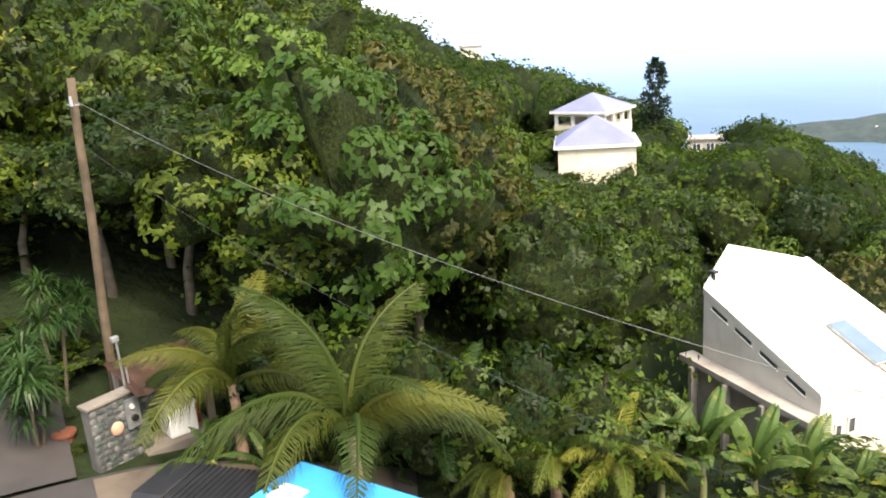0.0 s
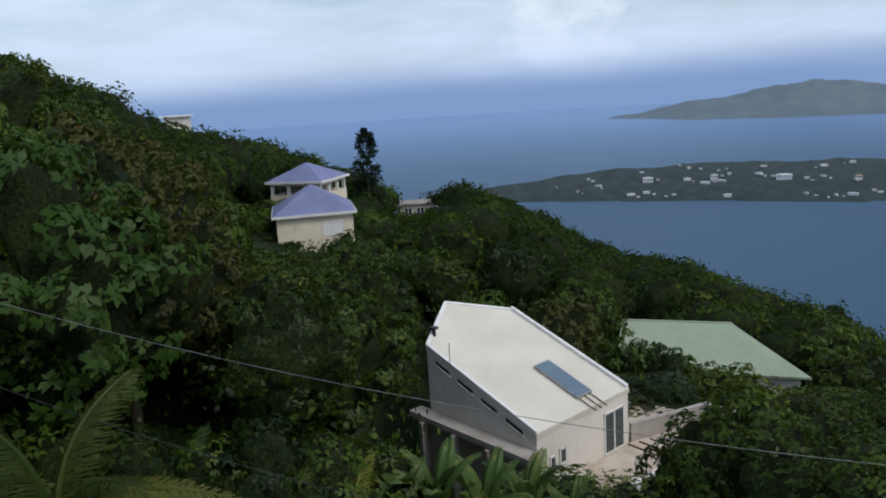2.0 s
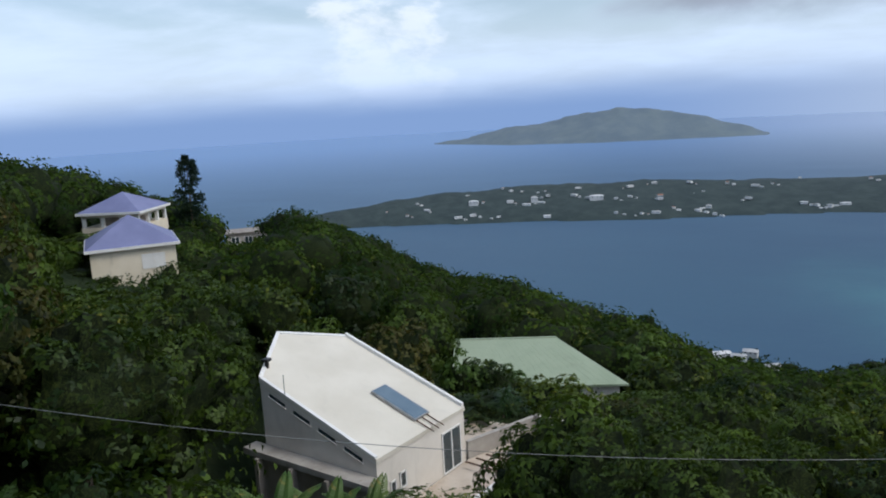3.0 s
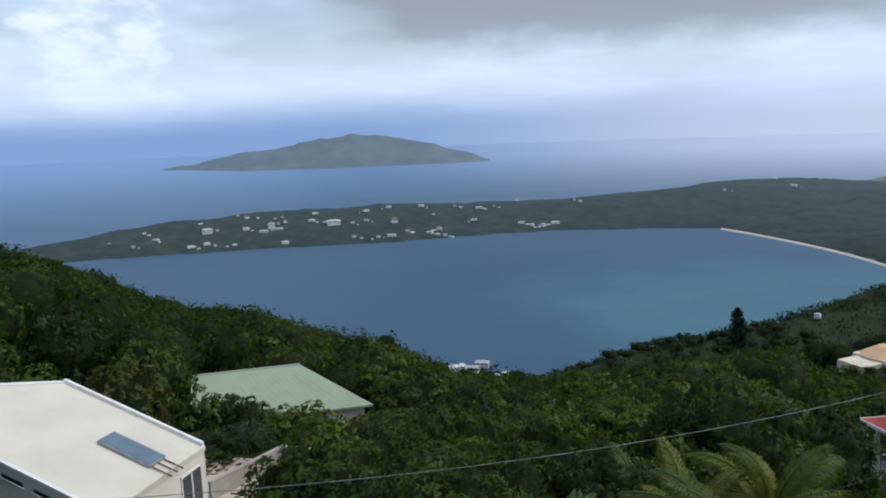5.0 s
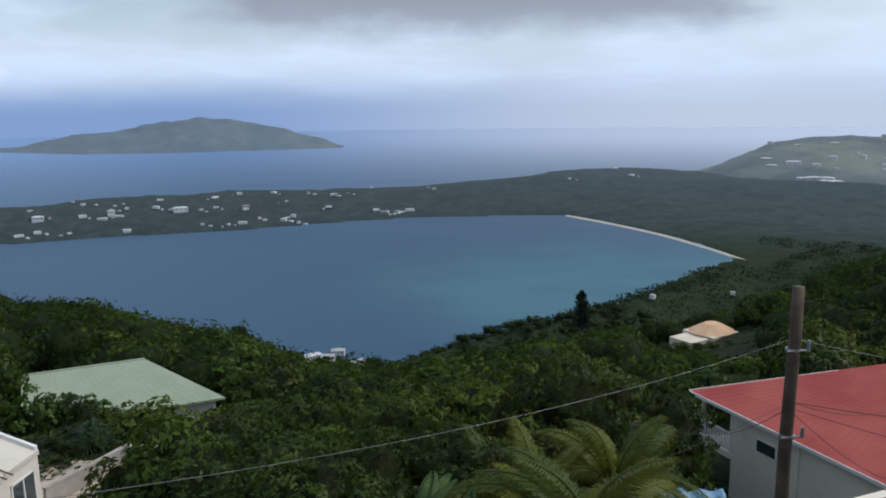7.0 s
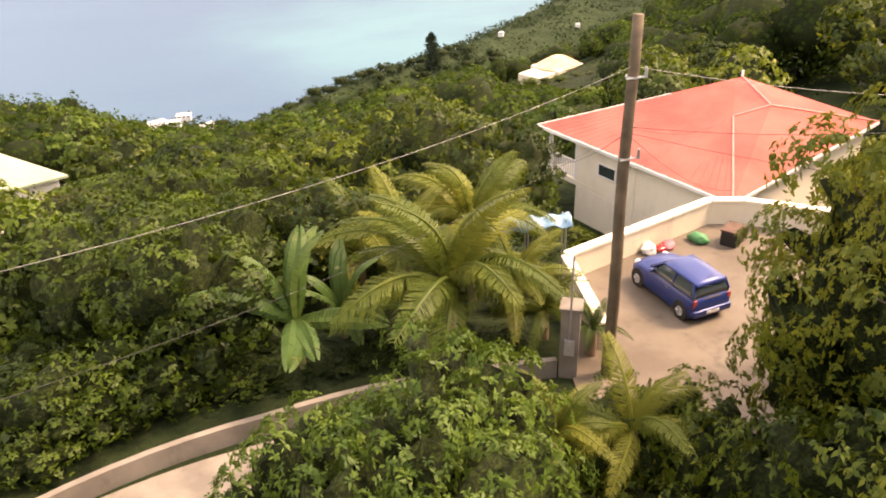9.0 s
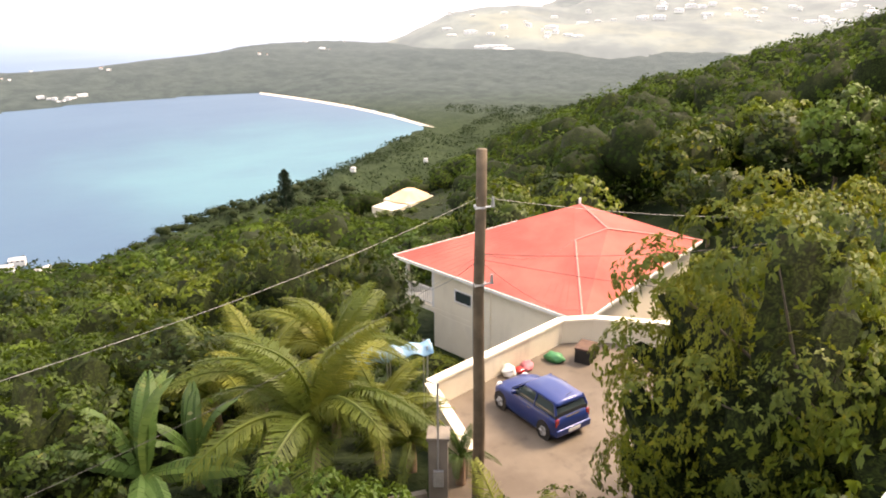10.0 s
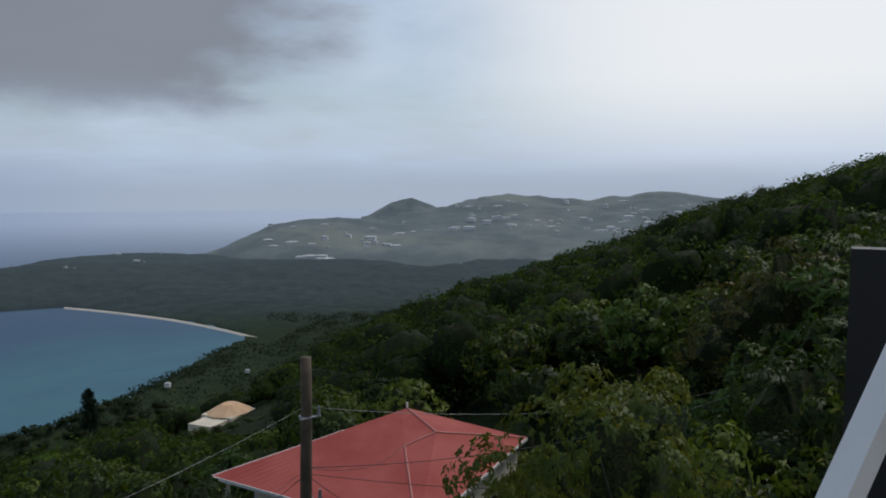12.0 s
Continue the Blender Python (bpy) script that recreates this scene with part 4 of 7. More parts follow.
def limbs(r, height, centres, base_r, count=9):
    """Trunk and limbs that reach into the crown."""
    verts, faces = [], []
    def add(points, ra, rb):
        v, f = tube(points, lambda s: ra + (rb - ra) * s, 7)
        o = len(verts)
        verts.extend(v)
        faces.extend([tuple(i + o for i in q) for q in f])
    lean = r.normal(size=2) * 0.25
    fork = Vector((lean[0], lean[1], height * 0.42))
    add([(0, 0, -0.8), (lean[0] * 0.2, lean[1] * 0.3, height * 0.2), tuple(fork)], base_r * 1.25, base_r * 0.75)
    for i in r.choice(len(centres), min(count, len(centres)), replace=False):
        e = Vector(centres[i])
        m = fork.lerp(e, 0.5) + Vector((*(r.normal(size=2) * 0.3), 0.25))
        add([tuple(fork - Vector((0, 0, 0.2))), tuple(m), tuple(e)], base_r * 0.5, base_r * 0.12)
    return verts, faces


def tree_kind(name, label, category, group, seed, mat, height, radius, lobes, sprigs, per, leaf, lobe_size, ratio=0.42, droop=0.25, low=0.28, trunk_r=0.16, core=4, stems=5, solid=0.56):
    """One tree with its trunk and crown, kept as the pattern for its copies."""
    r = np.random.default_rng(seed)
    v, faces, inside, c, nr = crown(r, lobes, sprigs, per, radius, height * low, height - lobe_size * 0.5, lobe_size, leaf, ratio, droop, core, solid)
    ob = thing(name, label, category, group)
    tv, tf = limbs(r, height, c, trunk_r, stems)
    place("trunk", mesh_data("trunk", tv, tf, BARK, True), ob)
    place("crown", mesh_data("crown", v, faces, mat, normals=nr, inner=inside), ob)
    return ob


FOREST = "trees of the hillside wood"
KINDS = [
    tree_kind("broadleaf_tree", "broadleaf tree with glossy mid green leaf clusters", "tree", FOREST, 1, LEAF, 9.0, 3.5, 38, 34, 6, 0.245, 1.05, 0.56, 0.25, 0.1),
    tree_kind("broadleaf_tree", "broadleaf tree with glossy mid green leaf clusters", "tree", FOREST, 2, LEAF, 8.5, 3.2, 30, 40, 6, 0.24, 1.15, 0.56, 0.25, 0.1),
    tree_kind("dense_tree", "dense dark green tree with drooping leaves", "tree", FOREST, 3, LEAF_DEEP, 9.0, 3.4, 42, 32, 6, 0.235, 0.95, 0.5, 0.5, 0.08),
    tree_kind("dense_tree", "dense dark green tree with drooping leaves", "tree", FOREST, 4, LEAF_DEEP, 8.0, 3.1, 34, 36, 6, 0.235, 1.05, 0.5, 0.5, 0.08),
    tree_kind("olive_tree", "brownish olive tree with thin sparse foliage", "tree", FOREST, 5, LEAF_BROWN, 9.5, 3.8, 60, 28, 6, 0.185, 0.9, 0.6, 0.2, 0.06),
    tree_kind("fresh_tree", "tree with fresh light green leaf tufts", "tree", FOREST, 6, LEAF_FRESH, 8.5, 3.1, 44, 26, 7, 0.245, 0.8, 0.56, 0.15, 0.1),
    tree_kind("broadleaf_tree", "broadleaf tree with glossy mid green leaf clusters", "tree", FOREST, 8, LEAF, 8.0, 3.6, 48, 31, 6, 0.23, 0.9, 0.52, 0.3, 0.1),
]
LIGHT_KINDS = [
    tree_kind("broadleaf_tree", "broadleaf tree with glossy mid green leaf clusters", "tree", FOREST, 11, LEAF, 9.0, 3.6, 30, 20, 4, 0.43, 1.15, 0.66, 0.25, 0.1, core=3),
    tree_kind("broadleaf_tree", "broadleaf tree with glossy mid green leaf clusters", "tree", FOREST, 12, LEAF, 8.5, 3.5, 26, 22, 4, 0.43, 1.2, 0.66, 0.25, 0.1, core=3),
    tree_kind("dense_tree", "dense dark green tree with drooping leaves", "tree", FOREST, 13, LEAF_DEEP, 9.0, 3.6, 32, 20, 4, 0.42, 1.1, 0.62, 0.4, 0.08, core=3),
    tree_kind("dense_tree", "dense dark green tree with drooping leaves", "tree", FOREST, 14, LEAF_DEEP, 8.0, 3.4, 26, 22, 4, 0.42, 1.2, 0.62, 0.4, 0.08, core=3),
    tree_kind("olive_tree", "brownish olive tree with thin sparse foliage", "tree", FOREST, 15, LEAF_BROWN, 9.5, 3.6, 34, 19, 4, 0.35, 1.0, 0.66, 0.2, 0.1, core=3),
    tree_kind("fresh_tree", "tree with fresh light green leaf tufts", "tree", FOREST, 16, LEAF_FRESH, 8.5, 3.2, 32, 17, 5, 0.43, 0.9, 0.66, 0.15, 0.1, core=3),
    tree_kind("broadleaf_tree", "broadleaf tree with glossy mid green leaf clusters", "tree", FOREST, 18, LEAF, 8.0, 3.6, 34, 20, 4, 0.4, 1.0, 0.62, 0.3, 0.1, core=3),
]
KIND_HEIGHT = [9.0, 8.5, 9.0, 8.0, 9.5, 8.5, 8.0]


# stretches of heading that must stay open: from, to, up to what distance, below what slope
OPEN = [(16.8, 40.6, 34, -29.3), (8.5, 20.0, 54, -20.6), (41.0, 50.2, 72, -10.4), (41.8, 48.4, 84, -7.9), (35.0, 38.4, 177, -8.9), (-34, -25, 36, -27.8), (-52, -34, 36, -30.0), (-31.5, -22.5, 168, -17.9), (-24, 16.5, 30, -22.2), (-27, -8, 23.5, -35.0), (-6, 8, 40, -20.0), (-60, -50, 45, -18.0)]


def sight_cap(az, r, half=0.0):
    """The steepest slope at which a tree top may stand, so that what is seen beyond stays in view."""
    cap = float(SKYLINE(az)) + 0.1
    spread = math.degrees(half / r)
    for a0, a1, r1, el in OPEN:
        if a0 - spread <= az <= a1 + spread and r < r1:
            cap = min(cap, el)
    return cap


def blocked(x, y, grow=0.0):
    az, r = math.degrees(math.atan2(-x, y)), math.hypot(x, y)
    if r < 18.3 or (az > 84.5 and r < 30) or (73 < az < 86 and r < 27.8) or (55 < az <= 74 and r < 20.5) or (39 < az <= 55 and r < 19.5):
        return True
    if math.hypot(x + 17.8, y - 30.6) < 8.6 + grow or math.hypot(x - 27, y - 33.5) < 10.5 + grow:
        return True
    if -56 < az < -27 and r < 30:
        return True
    if math.hypot(x + 12.0, y - 32.5) < 5.5 + grow:
        return True
    p = spot(16.2, 0, 60.0)
    if math.hypot(x - p.x, y - p.y) < 9.0:
        return True
    for a, d in ((44.4, 74.0), (44.7, 86.0), (-27.2, 170.0), (-27.6, 162.0), (-25.5, 168.0), (-29.0, 170.0), (36.7, 178.0)):
        p = spot(a, 0, d)
        if math.hypot(x - p.x, y - p.y) < (5.5 if d < 100 else 9.0):
            return True
    return False


def plant_trees(kinds, count, r0, r1, gap, low, high):
    """Things scattered over the slope, kept apart, sized to the room they have."""
    kept, tries = [], 0
    while len(kept) < count and tries < count * 60:
        tries += 1
        az, r = rng.uniform(-84, 100), math.sqrt(rng.uniform(r0 * r0, r1 * r1))
        x, y = -math.sin(radians(az)) * r, math.cos(radians(az)) * r
        if blocked(x, y) or any((x - a) ** 2 + (y - b) ** 2 < gap * gap for a, b in kept):
            continue
        z = height_at(x, y)
        room = r * math.tan(radians(sight_cap(az, r, 1.7) + rng.normal() * 0.4)) - z
        room *= 0.92
        want = rng.uniform(low, high) * (1.18 if az > 40 and r < 45 else 1.0)
        h = min(want, room)
        if h < 1.6:
            continue
        olive = 0.75 if 52 < az < 61 and r < 36 else 0.06
        pick = rng.random()
        if pick < olive:
            k = 4
        elif -8 < az < 11 and r < 45:
            k = int(rng.choice([2, 3]))
        elif 62 < az < 71 and r < 30:
            k = 5
        elif 38 < az < 52:
            k = int(rng.choice([2, 3, 2, 0]))
        else:
            k = int(rng.choice([0, 1, 2, 3, 5, 6, 0, 6]))
        s = h / KIND_HEIGHT[k]
        w = max(s, rng.uniform(0.7, 0.95))
        copy_thing(kinds[k], pose(x, y, z - 0.1, 0, 0, rng.uniform(0, 360)) @ Matrix.Diagonal((w, w, s, 1)))
        kept.append((x, y))
    return kept


plant_trees(KINDS, 84, 18.5, 42, 3.0, 7.0, 10.0)
plant_trees(LIGHT_KINDS, 170, 42, 84, 4.2, 5.5, 8.0)
for k, ob in enumerate(KINDS + LIGHT_KINDS):
    # the patterns themselves stand in the thick of the wood
    p = spot(58 + k * 2.3, 0, 36 + (k % 3) * 8)
    ob.matrix_basis = pose(p.x, p.y, height_at(p.x, p.y) - 0.1, 0, 0, 40 * k) @ Matrix.Scale(0.72, 4)


LOBES = 11


def far_woods(name, label, count, lo, hi, pick_r, leaves, size, leaf, mat, top_cap=True, tall=1.0, hearts=True, wide=1.0):
    """Countless tree crowns as one mass: lumpy, lobed domes covered in leaf tufts."""
    r = np.random.default_rng(31)
    az = r.uniform(lo, hi, count)
    dist = pick_r(r, az, count)
    z = ground_height(az, dist)
    ok = z > SEA + 4
    az, dist, z = az[ok], dist[ok], z[ok]
    x, y = -np.sin(np.radians(az)) * dist, np.cos(np.radians(az)) * dist
    n = len(az)
    w = size * wide * (0.38 + 0.42 * r.random(n) ** 1.3)
    h = size * tall * (0.6 + 0.9 * r.random(n))
    if hearts:
        # crowns stand apart, the wide ones first
        order, kept = np.argsort(-w), []
        for i in order:
            if not kept or np.all(np.hypot(x[kept] - x[i], y[kept] - y[i]) > 0.46 * (w[kept] + w[i])):
                kept.append(int(i))
        az, dist, z, x, y, w, h = (q[kept] for q in (az, dist, z, x, y, w, h))
        n = len(az)
    if top_cap:
        cap = np.array([sight_cap(a, d, size * 0.25) for a, d in zip(az, dist)]) + 0.36 - np.abs(r.normal(size=n)) * 0.5
        h = np.minimum(h, dist * np.tan(np.radians(cap)) - z)
        keep = h > 1.0
        az, dist, z, x, y, w, h = (q[keep] for q in (az, dist, z, x, y, w, h))
        n = len(az)
        w = np.minimum(w, h * 1.3)
    lobe = unit(r.normal(size=(n, LOBES, 3)) + np.array([0, 0, 0.5]))
    swell = r.uniform(0.18, 0.46, (n, LOBES))
    tone = r.random(n)

    def reach(which, d):
        """How far a crown bulges in a direction."""
        dots = np.einsum("nli,ni->nl", lobe[which], d)
        return 0.62 + np.max(swell[which] * np.exp((dots - 1) * 9.0), axis=1)

    def stand(which, p):
        return np.stack([x[which] + p[:, 0] * w[which], y[which] + p[:, 1] * w[which], z[which] + h[which] * (0.48 + 0.54 * p[:, 2])], 1)

    k = np.repeat(np.arange(n), leaves)
    d = unit(r.normal(size=(len(k), 3)) + np.array([0, 0, 0.5]))
    p = stand(k, d * (reach(k, d) * r.uniform(0.93, 1.05, len(k)))[:, None])
    axis = unit(np.cross(d, r.normal(size=d.shape)) + d * 0.15)
    ln = leaf * r.uniform(0.55, 1.25, len(k))
    face = unit(d + r.normal(size=d.shape) * 0.4)
    v = leaf_quads(p, axis, face, ln, ln * 0.7)
    top = np.argmax(np.einsum("nli,ni->nl", lobe[k], d), axis=1)
    nr = np.repeat(unit(d * 0.8 + (d - lobe[k, top] * 0.75) * 1.3 + face * 0.35), 4, 0)
    faces_ = quads(len(v) // 4).tolist()
    tones, inside = np.repeat(tone[k], 4), 0
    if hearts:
        # the dense, lumpy inside of each crown, coloured as if in shade
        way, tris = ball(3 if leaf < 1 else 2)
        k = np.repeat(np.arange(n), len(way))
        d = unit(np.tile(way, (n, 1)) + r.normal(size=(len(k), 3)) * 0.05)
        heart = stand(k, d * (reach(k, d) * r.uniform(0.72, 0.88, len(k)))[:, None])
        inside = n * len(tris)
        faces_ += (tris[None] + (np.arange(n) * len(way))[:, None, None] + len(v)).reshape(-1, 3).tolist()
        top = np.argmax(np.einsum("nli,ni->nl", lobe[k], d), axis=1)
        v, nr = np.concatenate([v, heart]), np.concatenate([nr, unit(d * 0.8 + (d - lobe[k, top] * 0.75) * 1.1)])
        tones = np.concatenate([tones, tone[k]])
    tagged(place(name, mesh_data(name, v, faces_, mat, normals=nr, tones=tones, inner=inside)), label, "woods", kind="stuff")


def open_ground(az, dist):
    x, y = -np.sin(np.radians(az)) * dist, np.cos(np.radians(az)) * dist
    return np.array([not blocked(a, b, 1.0) for a, b in zip(x, y)])


def slope_r(r, az, n):
    c = np.minimum(CREST(az) * 1.08, 240)
    d = np.sqrt(r.uniform(np.minimum(108.0, c - 6) ** 2, c ** 2))
    return np.where(open_ground(az, d), d, c)


def near_slope_r(r, az, n):
    c = np.minimum(CREST(az) * 1.06, 114)
    d = np.sqrt(r.uniform(66.0 ** 2, c ** 2))
    return np.where(open_ground(az, d), d, c)


def bay_r(r, az, n):
    d = np.sqrt(r.uniform(CREST(az) ** 2, 520.0 ** 2))
    return np.where(open_ground(az, d), d, 400.0)


def under_r(r, az, n):
    d = np.sqrt(r.uniform(18.5 ** 2, 75.0 ** 2, n))
    return np.where(open_ground(az, d), d, 74.0)


def cape_r(r, az, n):
    return np.sqrt(r.uniform(400.0 ** 2, 980.0 ** 2, n))


far_woods("hillside_woods", "dense mixed green tropical woods covering the hillside", 3600, -84, 80, slope_r, 270, 7.6, 0.66, FAR_LEAF)
far_woods("slope_woods", "dense mixed green tropical woods covering the hillside", 1500, -84, 80, near_slope_r, 360, 7.0, 0.52, FAR_LEAF)
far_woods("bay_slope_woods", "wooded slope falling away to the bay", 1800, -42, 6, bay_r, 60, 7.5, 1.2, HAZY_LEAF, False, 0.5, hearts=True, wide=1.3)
far_woods("undergrowth", "tangled green undergrowth between the trees", 900, -84, 96, under_r, 50, 3.2, 0.28, LEAF_DEEP, hearts=False, wide=2.0)
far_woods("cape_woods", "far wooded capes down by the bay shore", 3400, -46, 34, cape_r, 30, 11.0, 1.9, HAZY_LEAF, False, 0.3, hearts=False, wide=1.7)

# ---- road, walls and drive ----
def strip(name, label, category, mat, a0, a1, r0, r1, lift, steps=60, kind="structure"):
    def height(a, r):
        return np.maximum(SHELF(a), ground_height(a, r)) + lift
    v, f = polar_sheet(np.linspace(a0, a1, steps), np.linspace(r0, r1, max(8, int(r1 - r0))), height)
    return tagged(place(name, mesh_data(name, v, f, mat, True)), label, category, kind=kind)


strip("road", "narrow grey concrete lane along the hillside", "road", LANE_WALL, -34, 60, 6.5, 15.7, 0.05)
strip("road_upper", "damp dark asphalt road climbing the hill", "road", ASPHALT, 60, 128, 6.5, 18.6, 0.05)
strip("road_bend", "damp dark asphalt road climbing the hill", "road", ASPHALT, 85.2, 128, 18.6, 25.0, 0.14)
strip("apron", "tan stained concrete parking apron beside the lane", "pavement", DRIVE, 62, 84.2, 9.0, 18.4, 0.09)


def curb_wall():
    wall = thing("roadside_wall", "low grey concrete wall along the lane edge", "wall")
    cuts = np.linspace(19, -28.6, 15)
    reach = curve([(19, 15.9), (-2, 16.1), (-20, 16.9), (-29, 17.6)])
    for a, b in zip(cuts[:-1], cuts[1:]):
        p, q = spot(a, 0, float(reach(a))), spot(b, 0, float(reach(b)))
        d = (q - p).normalized()
        s = Vector((-d.y, d.x, 0)) * 0.09
        part("wall_section", prism(bmesh.new(), [(v.x, v.y) for v in (p - s, q - s, q + s, p + s)], -14.7, -13.4), LANE_WALL, wall)


curb_wall()


def gate_pillar():
    pl = thing("gate_pillar", "grey rendered gate pillar with a meter box", "pillar", "", pose(*spot(-29.7, 0, 17.75)[:2], -14.1, 0, 0, -32))
    part("shaft", block(-0.26, -0.26, 0, 0.26, 0.26, 2.35, 0.02), LANE_WALL, pl)
    part("cap", block(-0.31, -0.31, 2.352, 0.31, 0.31, 2.45, 0.02), LANE_WALL, pl)
    part("meter_box", block(-0.13, -0.36, 0.95, 0.15, -0.262, 1.45, 0.015), GREY_METAL, pl, "grey metal electric meter box")
    part("conduit", rod(bmesh.new(), (0.0, -0.29, 1.45), (0.0, -0.29, 4.1), 0.03), GREY_METAL, pl)


gate_pillar()


def drive():
    pts = [spot(-30.2, 0, 17.4), spot(-29.2, 0, 22.6), spot(-39.8, 0, 27.8), spot(-47, 0, 29.0), spot(-58, 0, 27.0), spot(-58, 0, 15.2), spot(-34, 0, 14.2)]
    plan = [(p.x, p.y) for p in pts]
    tagged(part("driveway", prism(bmesh.new(), plan, -16.5, -13.93), DRIVE, None), "worn tan concrete driveway with wet stains", "driveway", kind="structure")
    wall = thing("boundary_wall", "cream rendered boundary wall round the driveway", "wall")
    line = [spot(-32.6, 0, 18.9), spot(-29.0, 0, 22.7), spot(-39.7, 0, 27.9), spot(-42.2, 0, 28.3), spot(-50, 0, 28.6)]
    for p, q, top in zip(line[:-1], line[1:], (-13.05, -13.0, -13.0, -13.0)):
        d = (q - p).normalized()
        s = Vector((-d.y, d.x, 0)) * 0.12
        part("wall_section", prism(bmesh.new(), [(v.x, v.y) for v in (p - s, q - s, q + s, p + s)], -17.2, top), CREAM_WALL, wall)
        c = s * 1.45
        part("coping", prism(bmesh.new(), [(v.x, v.y) for v in (p - c, q - c, q + c, p + c)], top + 0.002, top + 0.09), PALE_CREAM, wall)


drive()


# ---- poles and cables ----
def utility_pole(label, base, top, ra, rb, arms):
    pole = thing("utility_pole", label, "utility pole", "wooden utility poles", Matrix.Translation(base))
    d = Vector(top) - Vector(base)
    pts = [d * (k / 8) + Vector((0.02 * math.sin(k), 0.02 * math.cos(k * 1.3), 0)) for k in range(9)]
    pts[0] = Vector((0, 0, -0.3))
    v, f = tube(pts, lambda s: ra + (rb - ra) * s, 14)
    f.append(tuple(range(len(v) - 14, len(v))))
    place("shaft", mesh_data("shaft", v, f, POLE_WOOD, True), pole)
    for k, h in enumerate(arms):
        c = d * h
        part("insulator_bracket", rod(rod(bmesh.new(), c + Vector((-0.22, -0.12, 0)), c + Vector((0.30, -0.12, 0)), 0.025), c + Vector((0.28, -0.12, -0.02)), c + Vector((0.28, -0.12, 0.22)), 0.05, 0.03), GREY_METAL, pole)
        part("band", rod(bmesh.new(), c + Vector((0, 0, -0.025)), c + Vector((0, 0, 0.025)), ra * 0.98), GREY_METAL, pole)
    return pole


POLE_L, POLE_L_TOP = spot(81.7, 0, 21.6), spot(80.5, -0.82, 21.4)
POLE_L.z = float(SHELF(81.7))
POLE_R, POLE_R_TOP = spot(-33.16, 0, 17.8), spot(-33.05, -12.6, 17.8)
POLE_R.z = -13.95
utility_pole("tall weathered wooden utility pole beside the hillside trees", POLE_L, POLE_L_TOP, 0.13, 0.10, (0.93,))
utility_pole("tall weathered wooden utility pole beside the driveway", POLE_R, POLE_R_TOP, 0.17, 0.125, (0.86, 0.66))


def cable(label, a, b, sag, radius, mat, steps=40):
    pts = []
    for k in range(steps + 1):
        s = k / steps
        p = Vector(a).lerp(Vector(b), s)
        p.z -= 4 * sag * s * (1 - s)
        pts.append(p)
    v, f = tube(pts, radius, 5)
    return tagged(place("overhead_cable", mesh_data("overhead_cable", v, f, mat, True)), label, "cable", "overhead cables")


at_r = spot(-33.0, -16.1, 17.75)
low_r = spot(-33.2, -20.3, 17.75)
cable("thin pale bare cable slung between two wooden poles", POLE_L_TOP + Vector((0, 0, -0.55)), at_r, 1.78, 0.0055, CABLE_GREY)
cable("thin black cable slung low between two wooden poles", POLE_L_TOP + Vector((0, 0, -1.7)), low_r, 2.4, 0.0045, CABLE)
cable("thin pale bare cable running off to the hill", at_r, spot(-64, -14.0, 30), 0.5, 0.008, CABLE_GREY)
cable("black service cable dropping to the red roofed house", low_r, spot(-40.5, -18.9, 37.0), 0.5, 0.009, CABLE)
cable("black service cable running off to the hill", low_r, spot(-66, -13.5, 26), 0.6, 0.009, CABLE)
cable("black service cable running off to the hill", low_r + Vector((0, 0, -0.15)), spot(-62, -20.5, 24), 0.3, 0.008, CABLE)
cable("black service cable dropping to the red roofed house", low_r + Vector((0, 0, -0.2)), spot(-41.4, -24.0, 33.5), 0.5, 0.008, CABLE)
cable("black service cable dropping to the red roofed house", low_r + Vector((0, 0, -0.1)), spot(-26.6, -22.6, 38.0), 0.6, 0.008, CABLE)


